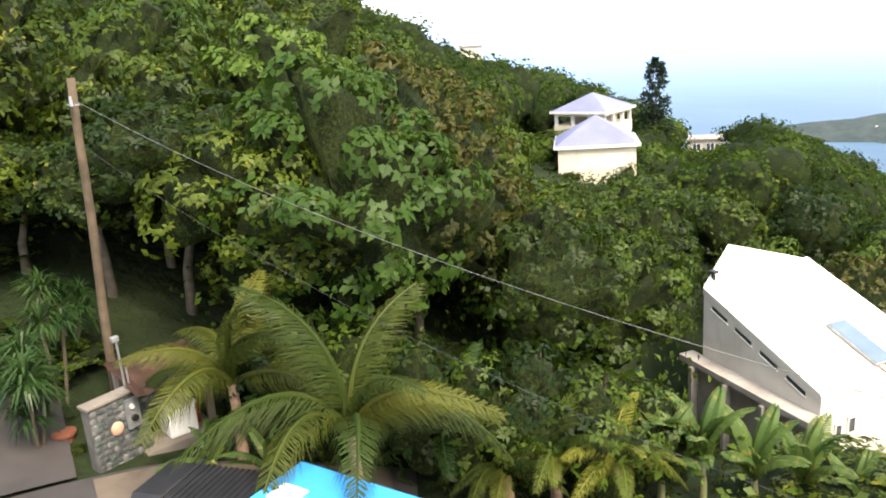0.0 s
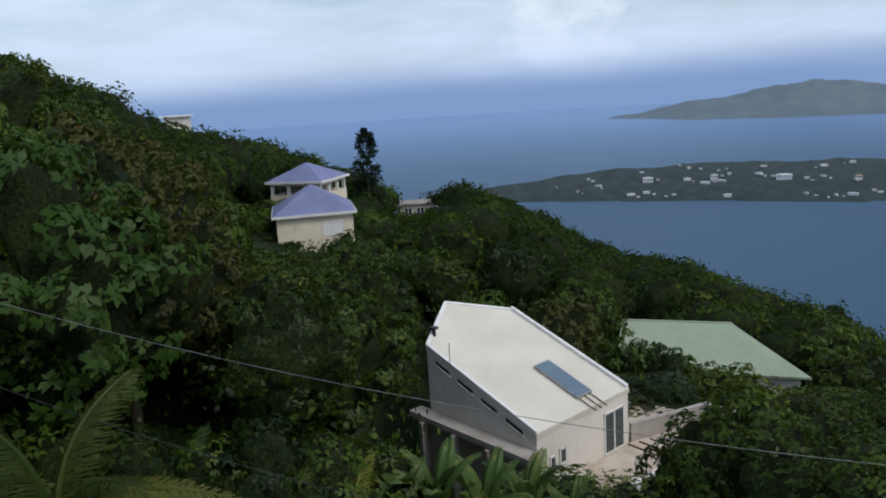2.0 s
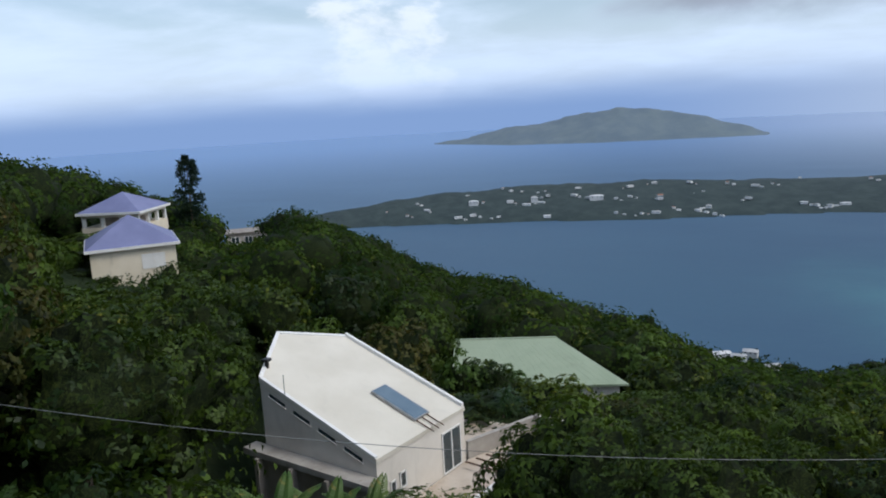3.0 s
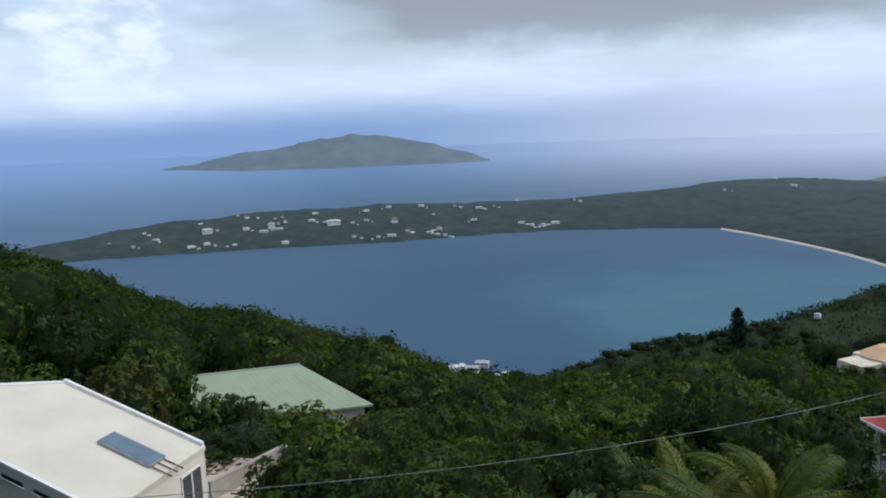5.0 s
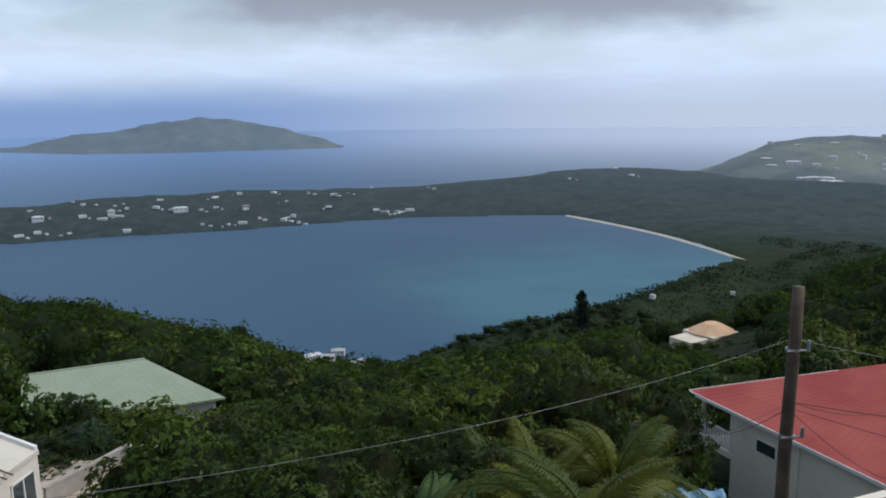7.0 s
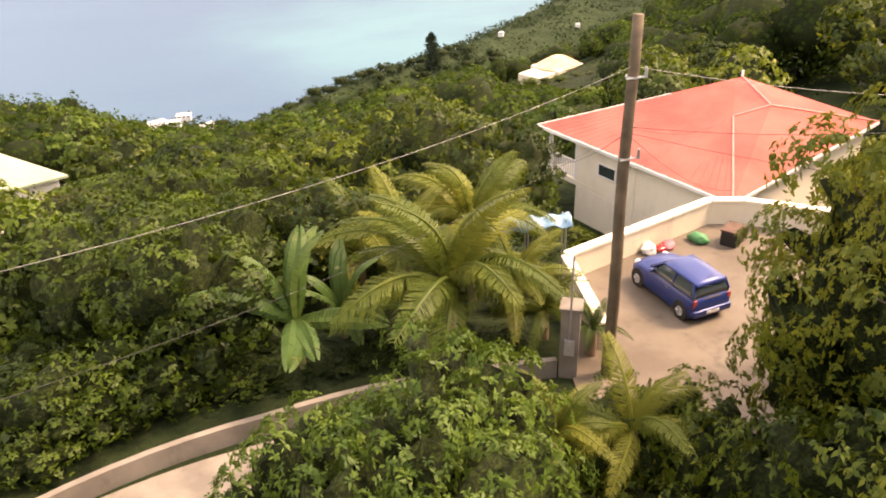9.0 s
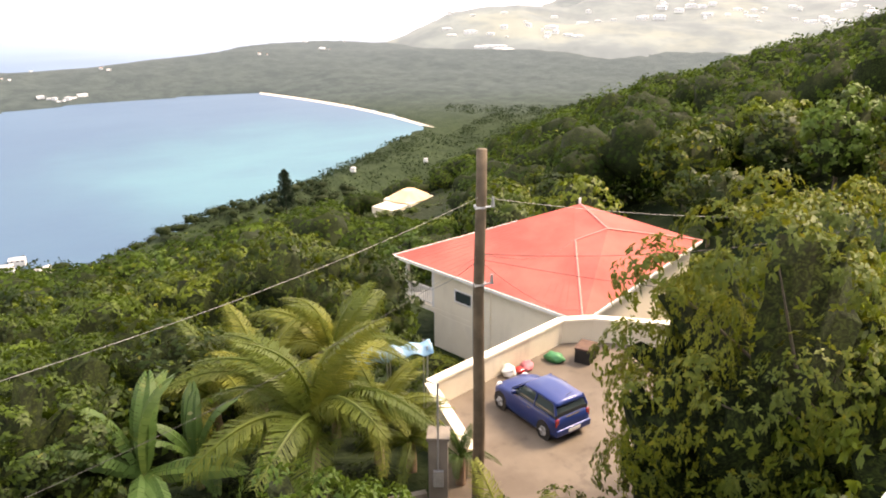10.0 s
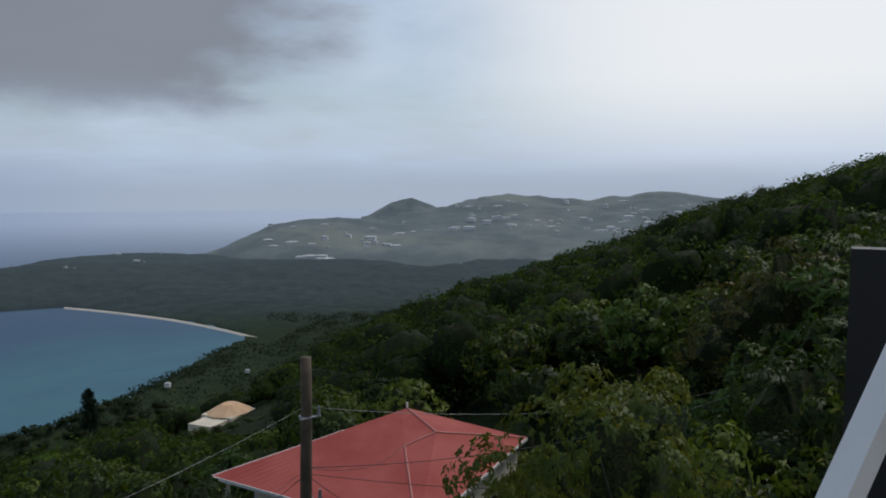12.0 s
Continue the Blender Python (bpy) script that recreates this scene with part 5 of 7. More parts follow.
# ---- stone meter wall and shed ----
def stone_wall():
    c = spot(82.0, 0, 19.25)
    z0 = float(SHELF(82)) - 0.05
    w = thing("stone_meter_wall", "dark rubble stone wall with electric meter boxes", "wall", "", pose(c.x, c.y, z0, 0, 0, 110))
    part("core", block(-0.70, -0.16, -0.2, 0.78, 0.18, 1.72, 0.02), MORTAR, w, "dark mortar core")
    part("coping", block(-0.74, -0.21, 1.722, 0.82, 0.22, 1.80, 0.015), LANE_WALL, w)
    r = random.Random(5)
    kinds = []
    for k in range(5):
        bm = bmesh.new()
        made = bmesh.ops.create_icosphere(bm, subdivisions=1, radius=1.0)["verts"]
        for v in made:
            v.co = Vector((v.co.x * r.uniform(0.8, 1.1), v.co.y * 0.5, v.co.z * r.uniform(0.75, 1.1)))
        me = bpy.data.meshes.new("stone")
        bm.to_mesh(me)
        bm.free()
        me.materials.append((STONE, STONE, STONE_PALE, STONE, STONE_GREEN)[k])
        kinds.append(me)
    for i in range(10):
        for j in range(11):
            x, z = -0.60 + i * 0.148 + r.uniform(-0.03, 0.03), 0.03 + j * 0.155 + r.uniform(-0.03, 0.03)
            s = r.uniform(0.085, 0.115)
            place("stone", r.choice(kinds), w, pose(x, -0.165, z, 0, r.uniform(0, 360), 0) @ Matrix.Diagonal((s, 0.05, s * 0.9, 1)))
    for j in range(11):
        for y in (-0.05, 0.1):
            s = r.uniform(0.08, 0.1)
            place("stone", r.choice(kinds), w, pose(-0.665, y, 0.05 + j * 0.155, 0, 0, 90) @ Matrix.Diagonal((s, 0.05, s * 0.9, 1)))
    part("meter_panel", block(0.18, -0.27, 0.85, 0.55, -0.20, 1.62, 0.01), GREY_METAL, w, "grey electric meter panel")
    part("meter_dial", rod(bmesh.new(), (0.36, -0.34, 1.12), (0.36, -0.27, 1.12), 0.09, 0.09, 14), BLACK_PLASTIC, w)
    part("meter_dial", rod(bmesh.new(), (0.34, -0.32, 1.42), (0.34, -0.27, 1.42), 0.06, 0.06, 14), PLASTIC_WHITE, w)
    bm = bmesh.new()
    made = bmesh.ops.create_icosphere(bm, subdivisions=2, radius=1.0)["verts"]
    bmesh.ops.transform(bm, matrix=Matrix.Translation((-0.08, -0.2, 1.0)) @ Matrix.Diagonal((0.17, 0.07, 0.18, 1)), verts=made)
    part("pale_stone", bm, PEACH_STONE, w, "large peach coloured stone")
    part("conduit", rod(bmesh.new(), (0.42, 0.0, 1.8), (0.42, 0.0, 3.1), 0.03), GREY_METAL, w)
    part("conduit", rod(bmesh.new(), (0.56, 0.04, 1.8), (0.56, 0.04, 2.3), 0.025), GREY_METAL, w)
    part("weatherhead", block(0.30, -0.07, 3.05, 0.48, 0.07, 3.2, 0.03), GREY_METAL, w)


MORTAR = surface("dark_mortar", (0.06, 0.058, 0.052), (0.11, 0.105, 0.095), 3.0, 40.0, 0.9, 0.3, 0.01, 0.4)
STONE_PALE = surface("pale_stone", (0.10, 0.105, 0.105), (0.18, 0.18, 0.17), 6.0, 40.0, 0.8, 0.5, 0.02, 0.3)
STONE_GREEN = surface("green_grey_stone", (0.04, 0.06, 0.055), (0.09, 0.115, 0.10), 6.0, 40.0, 0.8, 0.5, 0.02, 0.3)
PEACH_STONE = surface("peach_stone", (0.52, 0.30, 0.19), (0.62, 0.38, 0.26), 5.0, 40.0, 0.8, 0.2, 0.01, 0.2)
stone_wall()


def shed():
    c = spot(78.2, 0, 20.2)
    z0 = float(SHELF(78.2))
    s = thing("pump_shed", "small open shed with a rusty sheet roof on posts", "shed", "", pose(c.x, c.y, z0, 0, 0, 96))
    part("slab", block(-1.0, -0.85, -0.3, 0.95, 1.2, 0.24, 0.02), LANE_WALL, s)
    for x, y in ((0.78, -0.7), (-0.85, 1.0), (0.78, 1.0)):
        part("post", block(x, y, 0.242, x + 0.17, y + 0.17, 2.0, 0.01), DRIVE, s)
    part("back_wall", block(-0.95, 1.02, 0.242, 0.77, 1.16, 2.0), SHADE_WALL, s)
    bm = bmesh.new()
    lines = [[bm.verts.new((-1.1 + k * 0.085, y, 2.04 + 0.022 * math.sin(k * 1.57))) for k in range(27)] for y in (-1.1, 1.35)]
    for k in range(26):
        bm.faces.new((lines[0][k], lines[0][k + 1], lines[1][k + 1], lines[1][k]))
    bmesh.ops.solidify(bm, geom=bm.faces[:], thickness=0.012)
    part("roof_sheet", bm, RUST, s, "rusted corrugated roof sheet", m=pose(0, 0, 0, 4, 0, 0))
    t = thing("water_tank", "off-white plastic water tank on a concrete slab", "tank", "", pose(c.x, c.y, z0 + 0.242, 0, 0, 96))
    part("tank_body", block(-0.28, -0.62, 0, 0.48, 0.10, 0.78, 0.07), PLASTIC_WHITE, t)
    part("tank_lid", block(-0.31, -0.65, 0.782, 0.51, 0.13, 0.86, 0.03), PLASTIC_WHITE, t)
    e = thing("gas_bottle", "red gas bottle beside the water tank", "gas bottle", "", pose(c.x, c.y, z0 + 0.242, 0, 0, 96))
    bm = rod(bmesh.new(), (0.62, -0.1, 0.0), (0.62, -0.1, 0.55), 0.11, 0.11, 14)
    rod(bm, (0.62, -0.1, 0.55), (0.62, -0.1, 0.66), 0.11, 0.04, 14)
    part("bottle", bm, LAMP_RED, e, smooth=False)
    p = spot(85.4, 0, 20.6)
    pot = thing("plant_pot", "terracotta plant pot on the road verge", "plant pot", "", pose(p.x, p.y, float(SHELF(86)) + 0.05) @ Matrix.Scale(0.75, 4))
    bm = rod(bmesh.new(), (0, 0, 0), (0, 0, 0.48), 0.25, 0.36, 18)
    rod(bm, (0, 0, 0.44), (0, 0, 0.54), 0.40, 0.40, 18)
    part("pot", bm, TERRACOTTA, pot)


shed()


# ---- parked vehicles ----
def wheel(parent, x, y, z, r, w):
    bm = rod(bmesh.new(), (x, y - w / 2, z), (x, y + w / 2, z), r, r, 24)
    bmesh.ops.bevel(bm, geom=[e for e in bm.edges if len(e.link_faces) == 2 and any(len(f.verts) > 4 for f in e.link_faces)], offset=0.03, segments=2, affect="EDGES")
    tyre = part("wheel", bm, RUBBER, parent)
    bm = bmesh.new()
    for s in (-1, 1):
        rod(bm, (x, y + s * (w / 2 - 0.02), z), (x, y + s * (w / 2 + 0.012), z), r * 0.63, r * 0.55, 20)
        for k in range(5):
            a = 2 * math.pi * k / 5
            rod(bm, (x, y + s * (w / 2 + 0.012), z), (x + math.cos(a) * r * 0.55, y + s * (w / 2 + 0.016), z + math.sin(a) * r * 0.55), 0.035, 0.03, 6)
    part("rim", bm, GREY_METAL, tyre, "five-spoke alloy rim")
    return tyre


def loft(sections, closed_ends=True):
    """A skin through rings of equal point count."""
    bm = bmesh.new()
    rings_ = [[bm.verts.new(p) for p in ring] for ring in sections]
    k = len(rings_[0])
    for a, b in zip(rings_[:-1], rings_[1:]):
        for i in range(k):
            bm.faces.new((a[i], a[(i + 1) % k], b[(i + 1) % k], b[i]))
    if closed_ends:
        bm.faces.new(list(reversed(rings_[0])))
        bm.faces.new(rings_[-1])
    bmesh.ops.recalc_face_normals(bm, faces=bm.faces)
    return bm


def car_ring(x, half, low, belt, top, top_half, round_=0.06):
    """One cross-section of a car body, from sill to deck."""
    return [(x, -half * 0.94, low), (x, -half, low + 0.12), (x, -half, belt - 0.14), (x, -half * 0.965, belt - 0.03), (x, -top_half, top - round_), (x, -top_half + 0.12, top),
            (x, top_half - 0.12, top), (x, top_half, top - round_), (x, half * 0.965, belt - 0.03), (x, half, belt - 0.14), (x, half, low + 0.12), (x, half * 0.94, low)]


def hatchback(m):
    car = thing("small_car", "small metallic blue three-door hatchback parked on the drive", "car", "", m)
    bt = 0.93
    body = loft([car_ring(x, h, lo, b, t, th) for x, h, lo, b, t, th in (
        (-1.83, 0.66, 0.34, 0.66, 0.70, 0.55), (-1.76, 0.78, 0.24, 0.84, 0.90, 0.68), (-1.5, 0.835, 0.18, bt, 0.955, 0.72), (-0.6, 0.84, 0.17, bt, 0.97, 0.72),
        (0.55, 0.84, 0.17, bt, 0.96, 0.72), (1.15, 0.835, 0.18, 0.88, 0.92, 0.68), (1.55, 0.80, 0.22, 0.78, 0.83, 0.60), (1.75, 0.70, 0.28, 0.66, 0.72, 0.52), (1.82, 0.58, 0.34, 0.56, 0.60, 0.45))])
    part("body", body, CAR_BLUE, car, smooth=True)
    glasshouse = loft([car_ring(x, h, 0.90, b, t, th, 0.05) for x, h, b, t, th in (
        (-1.72, 0.70, 1.02, 1.06, 0.62), (-1.55, 0.755, 1.1, 1.32, 0.61), (-1.42, 0.76, 1.1, 1.375, 0.61), (-0.4, 0.77, 1.1, 1.385, 0.62), (0.15, 0.765, 1.1, 1.36, 0.61), (0.42, 0.76, 1.02, 1.16, 0.63), (0.72, 0.72, 0.96, 0.975, 0.62))])
    part("window_band", glasshouse, GLASS, car, "dark tinted window band", smooth=False)
    roof = loft([[(x, -h, z - 0.03), (x, -h + 0.08, z + 0.018), (x, -h * 0.4, z + 0.05), (x, h * 0.4, z + 0.05), (x, h - 0.08, z + 0.018), (x, h, z - 0.03)] for x, h, z in ((-1.66, 0.60, 1.30), (-1.52, 0.645, 1.36), (-0.4, 0.655, 1.38), (0.12, 0.645, 1.355), (0.2, 0.61, 1.32))])
    part("roof", roof, CAR_BLUE, car, smooth=True)
    for s in (-1, 1):
        part("pillar", rod(bmesh.new(), (0.70, s * 0.70, 0.95), (0.16, s * 0.62, 1.34), 0.035), CAR_BLUE, car)
        part("pillar", rod(bmesh.new(), (-1.70, s * 0.70, 0.98), (-1.52, s * 0.615, 1.34), 0.05), CAR_BLUE, car)
        part("pillar", rod(bmesh.new(), (-0.62, s * 0.775, 0.93), (-0.62, s * 0.645, 1.36), 0.03), CAR_BLUE, car)
        part("door_mirror", block(0.38, s * 0.86 - 0.08, 0.94, 0.50, s * 0.86 + 0.08, 1.07, 0.03), CAR_BLUE, car)
        part("door_handle", block(-0.52, s * 0.845 - 0.015, 0.80, -0.34, s * 0.845 + 0.015, 0.83), CHROME, car, "chrome door handle")
        part("tail_lamp", block(-1.80, s * 0.68 - 0.075, 0.62, -1.74, s * 0.68 + 0.075, 0.88, 0.02), LAMP_RED, car, "red tail lamp")
        part("headlight", rod(bmesh.new(), (1.50, s * 0.60, 0.70), (1.68, s * 0.57, 0.68), 0.13, 0.12, 16), PLASTIC_WHITE, car)
        part("belt_trim", block(-1.55, s * 0.818 - 0.01, 0.905, 0.62, s * 0.818 + 0.01, 0.925), CHROME, car)
        for x in (-1.24, 1.23):
            part("wheel_arch", rod(bmesh.new(), (x, s * 0.70, 0.32), (x, s * 0.848, 0.32), 0.36, 0.36, 24), RUBBER, car)
            wheel(car, x, s * 0.765, 0.30, 0.30, 0.18)
    part("rear_bumper", block(-1.90, -0.76, 0.28, -1.70, 0.76, 0.52, 0.06), CAR_BLUE, car)
    part("number_plate", block(-1.915, -0.26, 0.36, -1.90, 0.26, 0.47), PLASTIC_WHITE, car)
    part("boot_trim", block(-1.79, -0.30, 0.86, -1.74, 0.30, 0.90), CHROME, car, "chrome boot strip")
    part("aerial", rod(bmesh.new(), (-1.40, 0, 1.42), (-1.62, 0, 1.60), 0.008), BLACK_PLASTIC, car)
    return car


rear, front = spot(-38.91, -33.75, 20.95), spot(-34.7, -31.55, 22.8)
axis = Vector((front.x - rear.x, front.y - rear.y, 0)).normalized()
side = Vector((axis.y, -axis.x, 0))
mid_car = Vector(((rear.x + front.x) / 2, (rear.y + front.y) / 2, -13.925)) + side * 0.80
hatchback(pose(*mid_car, 0, 0, math.degrees(math.atan2(axis.y, axis.x))) @ Matrix.Diagonal((0.87, 0.94, 0.97, 1)))


def blue_van():
    far, near, right = spot(68.7, -28.7, 14.05), spot(72.1, -31.25, 12.8), spot(57.6, -32.8, 11.9)
    a = Vector((right.x - far.x, right.y - far.y, 0)).normalized()
    z0 = float(SHELF(66)) + 0.1
    top = -7.76 - z0
    van = thing("delivery_van", "bright blue flat-roofed van parked on the apron", "van", "", pose(far.x, far.y, z0, 0, 0, math.degrees(math.atan2(a.y, a.x))))
    L, W = 5.2, 1.8
    sec = lambda x, inset, t: [(x, -W + inset, 0.35), (x, -W + inset * 0.5, top * 0.55), (x, -W + 0.10 + inset, t - 0.10), (x, -W + 0.2 + inset, t), (x, -0.2 - inset, t), (x, -0.10 - inset, t - 0.10), (x, -inset * 0.5, top * 0.55), (x, -inset, 0.35)]
    part("body", loft([sec(0, 0.04, top - 0.05), sec(0.07, 0.0, top), sec(L - 0.8, 0.0, top), sec(L - 0.25, 0.05, top * 0.62), sec(L + 0.5, 0.08, top * 0.55), sec(L + 0.7, 0.12, top * 0.45)]), VAN_BLUE, van)
    part("roof_hatch", block(0.35, -1.45, top + 0.002, 0.95, -0.95, top + 0.05, 0.02), PLASTIC_WHITE, van, "white roof hatch")
    part("windscreen", block(L - 0.72, -W + 0.15, top * 0.66, L - 0.5, -0.15, top * 0.93), GLASS, van)
    for x in (0.85, L - 0.1):
        for y in (-W + 0.1, -0.1):
            wheel(van, x, y, 0.33, 0.33, 0.2)


blue_van()


def jeep():
    l, t, r = spot(80.7, -28.46, 14.9), spot(78.4, -26.6, 15.9), spot(70.8, -28.8, 14.3)
    a = Vector((r.x - t.x, r.y - t.y, 0)).normalized()
    z0 = float(SHELF(76)) + 0.1
    top = -8.05 - z0
    j = thing("offroad_car", "black boxy off-road car with a ribbed soft roof", "car", "", pose(t.x, t.y, z0, 0, 0, math.degrees(math.atan2(a.y, a.x))))
    W = 1.65
    sec = lambda x, t, i: [(x, -W + i, 0.45), (x, -W, 0.9), (x, -W + 0.10 + i, t - 0.10), (x, -W + 0.22 + i, t), (x, -0.22 - i, t), (x, -0.10 - i, t - 0.10), (x, 0, 0.9), (x, -i, 0.45)]
    part("body", loft([sec(0, top - 0.14, 0.07), sec(0.10, top - 0.02, 0.03), sec(0.9, top, 0.02), sec(2.5, top, 0.02), sec(2.75, 1.15, 0.05), sec(3.7, 1.05, 0.08)]), BLACK_PLASTIC, j)
    for k in range(11):
        x = 1.0 + k * 0.135
        part("roof_rib", block(x, -W + 0.22, top - 0.01, x + 0.05, -0.22, top + 0.022, 0.008), BLACK_PLASTIC, j)
    part("roof_bar", block(0.78, -W + 0.12, top - 0.02, 0.86, -0.12, top + 0.03, 0.01), RUBBER, j)
    part("rear_window", block(-0.02, -W + 0.3, top * 0.6, 0.05, -0.3, top * 0.85), GLASS, j)
    for x in (0.6, 3.0):
        for y in (-W + 0.08, -0.08):
            wheel(j, x, y, 0.38, 0.38, 0.22)


jeep()


# ---- clutter by the drive ----
def heap(name, label, category, az, el_z, r, size, mat, seed):
    p = spot(az, 0, r)
    q = random.Random(seed)
    bm = bmesh.new()
    made = bmesh.ops.create_icosphere(bm, subdivisions=3, radius=1.0)["verts"]
    for v in made:
        n_ = noise.noise(v.co * 1.7 + Vector((seed, 0, 0)))
        v.co = Vector((v.co.x * size[0], v.co.y * size[1], max(v.co.z, -0.55) * size[2])) * (1 + 0.35 * n_)
    low = min(v.co.z for v in bm.verts)
    ob = part(name, bm, mat, None, smooth=True, m=pose(p.x, p.y, el_z - low - 0.01, 0, 0, q.uniform(0, 180)))
    return tagged(ob, label, category)


heap("laundry_bag", "white cloth bag slumped by the boundary wall", "bag", -35.6, -13.93, 25.0, (0.32, 0.26, 0.24), PLASTIC_WHITE, 3)
heap("cloth_heap", "pink cloth heap on the concrete by the wall", "cloth", -37.1, -13.93, 25.6, (0.32, 0.24, 0.16), FABRIC_PINK, 4)
heap("green_basket", "green plastic sack by the boundary wall", "sack", -39.3, -13.93, 26.3, (0.38, 0.28, 0.22), FABRIC_GREEN, 5)
heap("cloth_heap", "small red cloth on the concrete drive", "cloth", -36.5, -13.93, 25.3, (0.22, 0.2, 0.12), LAMP_RED, 7)
p = spot(-41.8, 0, 26.6)
crate = thing("storage_crate", "dark storage crate with goods by the wall", "crate", "", pose(p.x, p.y, -13.93, 0, 0, 30))
part("crate_body", block(-0.4, -0.3, 0, 0.4, 0.3, 0.55, 0.03), BLACK_PLASTIC, crate)
part("crate_lid", block(-0.43, -0.33, 0.552, 0.43, 0.33, 0.62, 0.02), RUST, crate)
p = spot(-25.6, -27.2, 25.0)
tarp = thing("blue_sheet_rack", "pale blue plastic sheet over a low rack", "tarpaulin", "", pose(p.x, p.y, p.z, 0, 0, -12))
bm = bmesh.new()
bmesh.ops.create_grid(bm, x_segments=28, y_segments=8, size=1.0)
for v in bm.verts:
    v.co = Vector((v.co.x * 1.6, v.co.y * 0.4, 0.06 * math.sin(v.co.x * 14) + 0.05 * math.sin(v.co.y * 7 + v.co.x * 5) - 0.25 * v.co.y ** 2))
bmesh.ops.solidify(bm, geom=bm.faces[:], thickness=0.02)
part("sheet", bm, BLUE_TARP, tarp, smooth=True)
for x in (-1.4, 0.0, 1.4):
    for y in (-0.25, 0.25):
        part("leg", rod(bmesh.new(), (x, y, -3.4), (x, y, 0.0), 0.03), GREY_METAL, tarp)


# ---- the balcony's own corner ----
def own_house():
    h = thing("balcony_corner", "white sloping rail and dark wall of the viewing house", "balcony")
    a, b = spot(-74.6, -10.5, 3.2), spot(-68.6, -27.0, 2.7)
    d = (b - a).normalized()
    up = Vector((0, 0, 1))
    s = d.cross(up).normalized()
    n_ = s.cross(d).normalized()
    bm = bmesh.new()
    w, t = 0.05, 0.05
    vs = [bm.verts.new(c + s * i * w + n_ * j * t) for c in (a - d * 0.8, b + d * 1.5) for i, j in ((-1, -1), (1, -1), (1, 1), (-1, 1))]
    for f in ((0, 1, 2, 3), (7, 6, 5, 4), (0, 4, 5, 1), (1, 5, 6, 2), (2, 6, 7, 3), (3, 7, 4, 0)):
        bm.faces.new([vs[i] for i in f])
    bmesh.ops.recalc_face_normals(bm, faces=bm.faces)
    part("rail", bm, WHITE_TRIM, h, "white painted sloping rail")
    part("balcony_floor", block(-0.75, -2.6, -1.62, 4.4, 0.75, -1.46, 0.01), CONCRETE, h)
    part("house_wall", block(-0.7, -9.0, -14.4, 4.3, 0.3, -1.622), WHITE_WALL, h)
    part("door_wall", block(-0.7, -2.9, -1.46, 4.3, -2.62, 1.4), WHITE_WALL, h)
    part("rail_post", block(3.0, 0.55, -1.46, 3.1, 0.65, -0.55), WHITE_TRIM, h)
    m = pose(*spot(-71.2, 0, 5.0)[:2], 0, 0, 0, -71.2)
    part("side_wall", block(0.0, 0.0, -14.0, 2.6, 0.2, -0.36), BLACK_PLASTIC, h, "dark shuttered side wall", m=m)


own_house()

# ---- palms, bananas and other single plants ----
def frond_mesh(name, seed, length, leaflet, arch, mat, count=112):
    """An arching palm frond along +x: rib and two rows of hanging leaflets."""
    r = np.random.default_rng(seed)
    s = np.linspace(0.0, 1.0, 16)
    rib = np.stack([length * (s - 0.18 * arch * s ** 2.5), np.zeros_like(s), length * (0.42 * s - (0.35 + 0.55 * arch) * s ** 2.3)], 1)
    v, f = tube([tuple(p) for p in rib], lambda q: 0.028 * (1 - 0.85 * q), 5)
    verts = np.array([tuple(p) for p in v])
    faces = [tuple(q) for q in f]
    t = np.repeat(np.linspace(0.14, 0.995, count), 2) + r.normal(size=count * 2) * 0.004
    sign = np.tile([-1.0, 1.0], count)
    base = np.stack([np.interp(t, s, rib[:, i]) for i in range(3)], 1)
    tang = unit(np.stack([np.interp(t + 0.02, s, rib[:, i]) - np.interp(t - 0.02, s, rib[:, i]) for i in range(3)], 1))
    side = np.zeros_like(base)
    side[:, 1] = sign
    size = leaflet * np.sin(np.clip(t, 0, 1) * math.pi * 0.86 + 0.28) ** 0.7 * r.uniform(0.82, 1.1, len(t))
    a1 = unit(side + tang * 0.55 + np.array([0, 0, -0.25]) + r.normal(size=base.shape) * 0.08)
    a2 = unit(side * 0.40 + tang * 0.45 + np.array([0, 0, -1.25]) + r.normal(size=base.shape) * 0.2)
    mid = base + a1 * size[:, None] * 0.5
    end = mid + a2 * size[:, None] * 0.55
    wide = tang * 0.0046
    block_ = np.stack([base - wide * 0.5, base + wide * 0.5, mid + wide, mid - wide, end], 1)
    o = len(verts)
    verts = np.concatenate([verts, block_.reshape(-1, 3)])
    for k in range(len(t)):
        b = o + k * 5
        faces.append((b, b + 1, b + 2, b + 3))
        faces.append((b + 3, b + 2, b + 4))
    return mesh_data(name, verts, faces, mat)


FRONDS = {False: [frond_mesh("frond", 40 + k, 1.0, 0.262, a, PALM) for k, a in enumerate((0.35, 0.7, 1.05, 0.15))],
          "lane": [frond_mesh("frond", 45 + k, 1.0, 0.262, a, PALM_LANE) for k, a in enumerate((0.35, 0.7, 1.05, 0.15))],
          True: [frond_mesh("frond", 50 + k, 1.0, 0.262, a, PALM_DARK) for k, a in enumerate((0.35, 0.7, 1.05, 0.15))]}
PALMS = "palms by the lane"


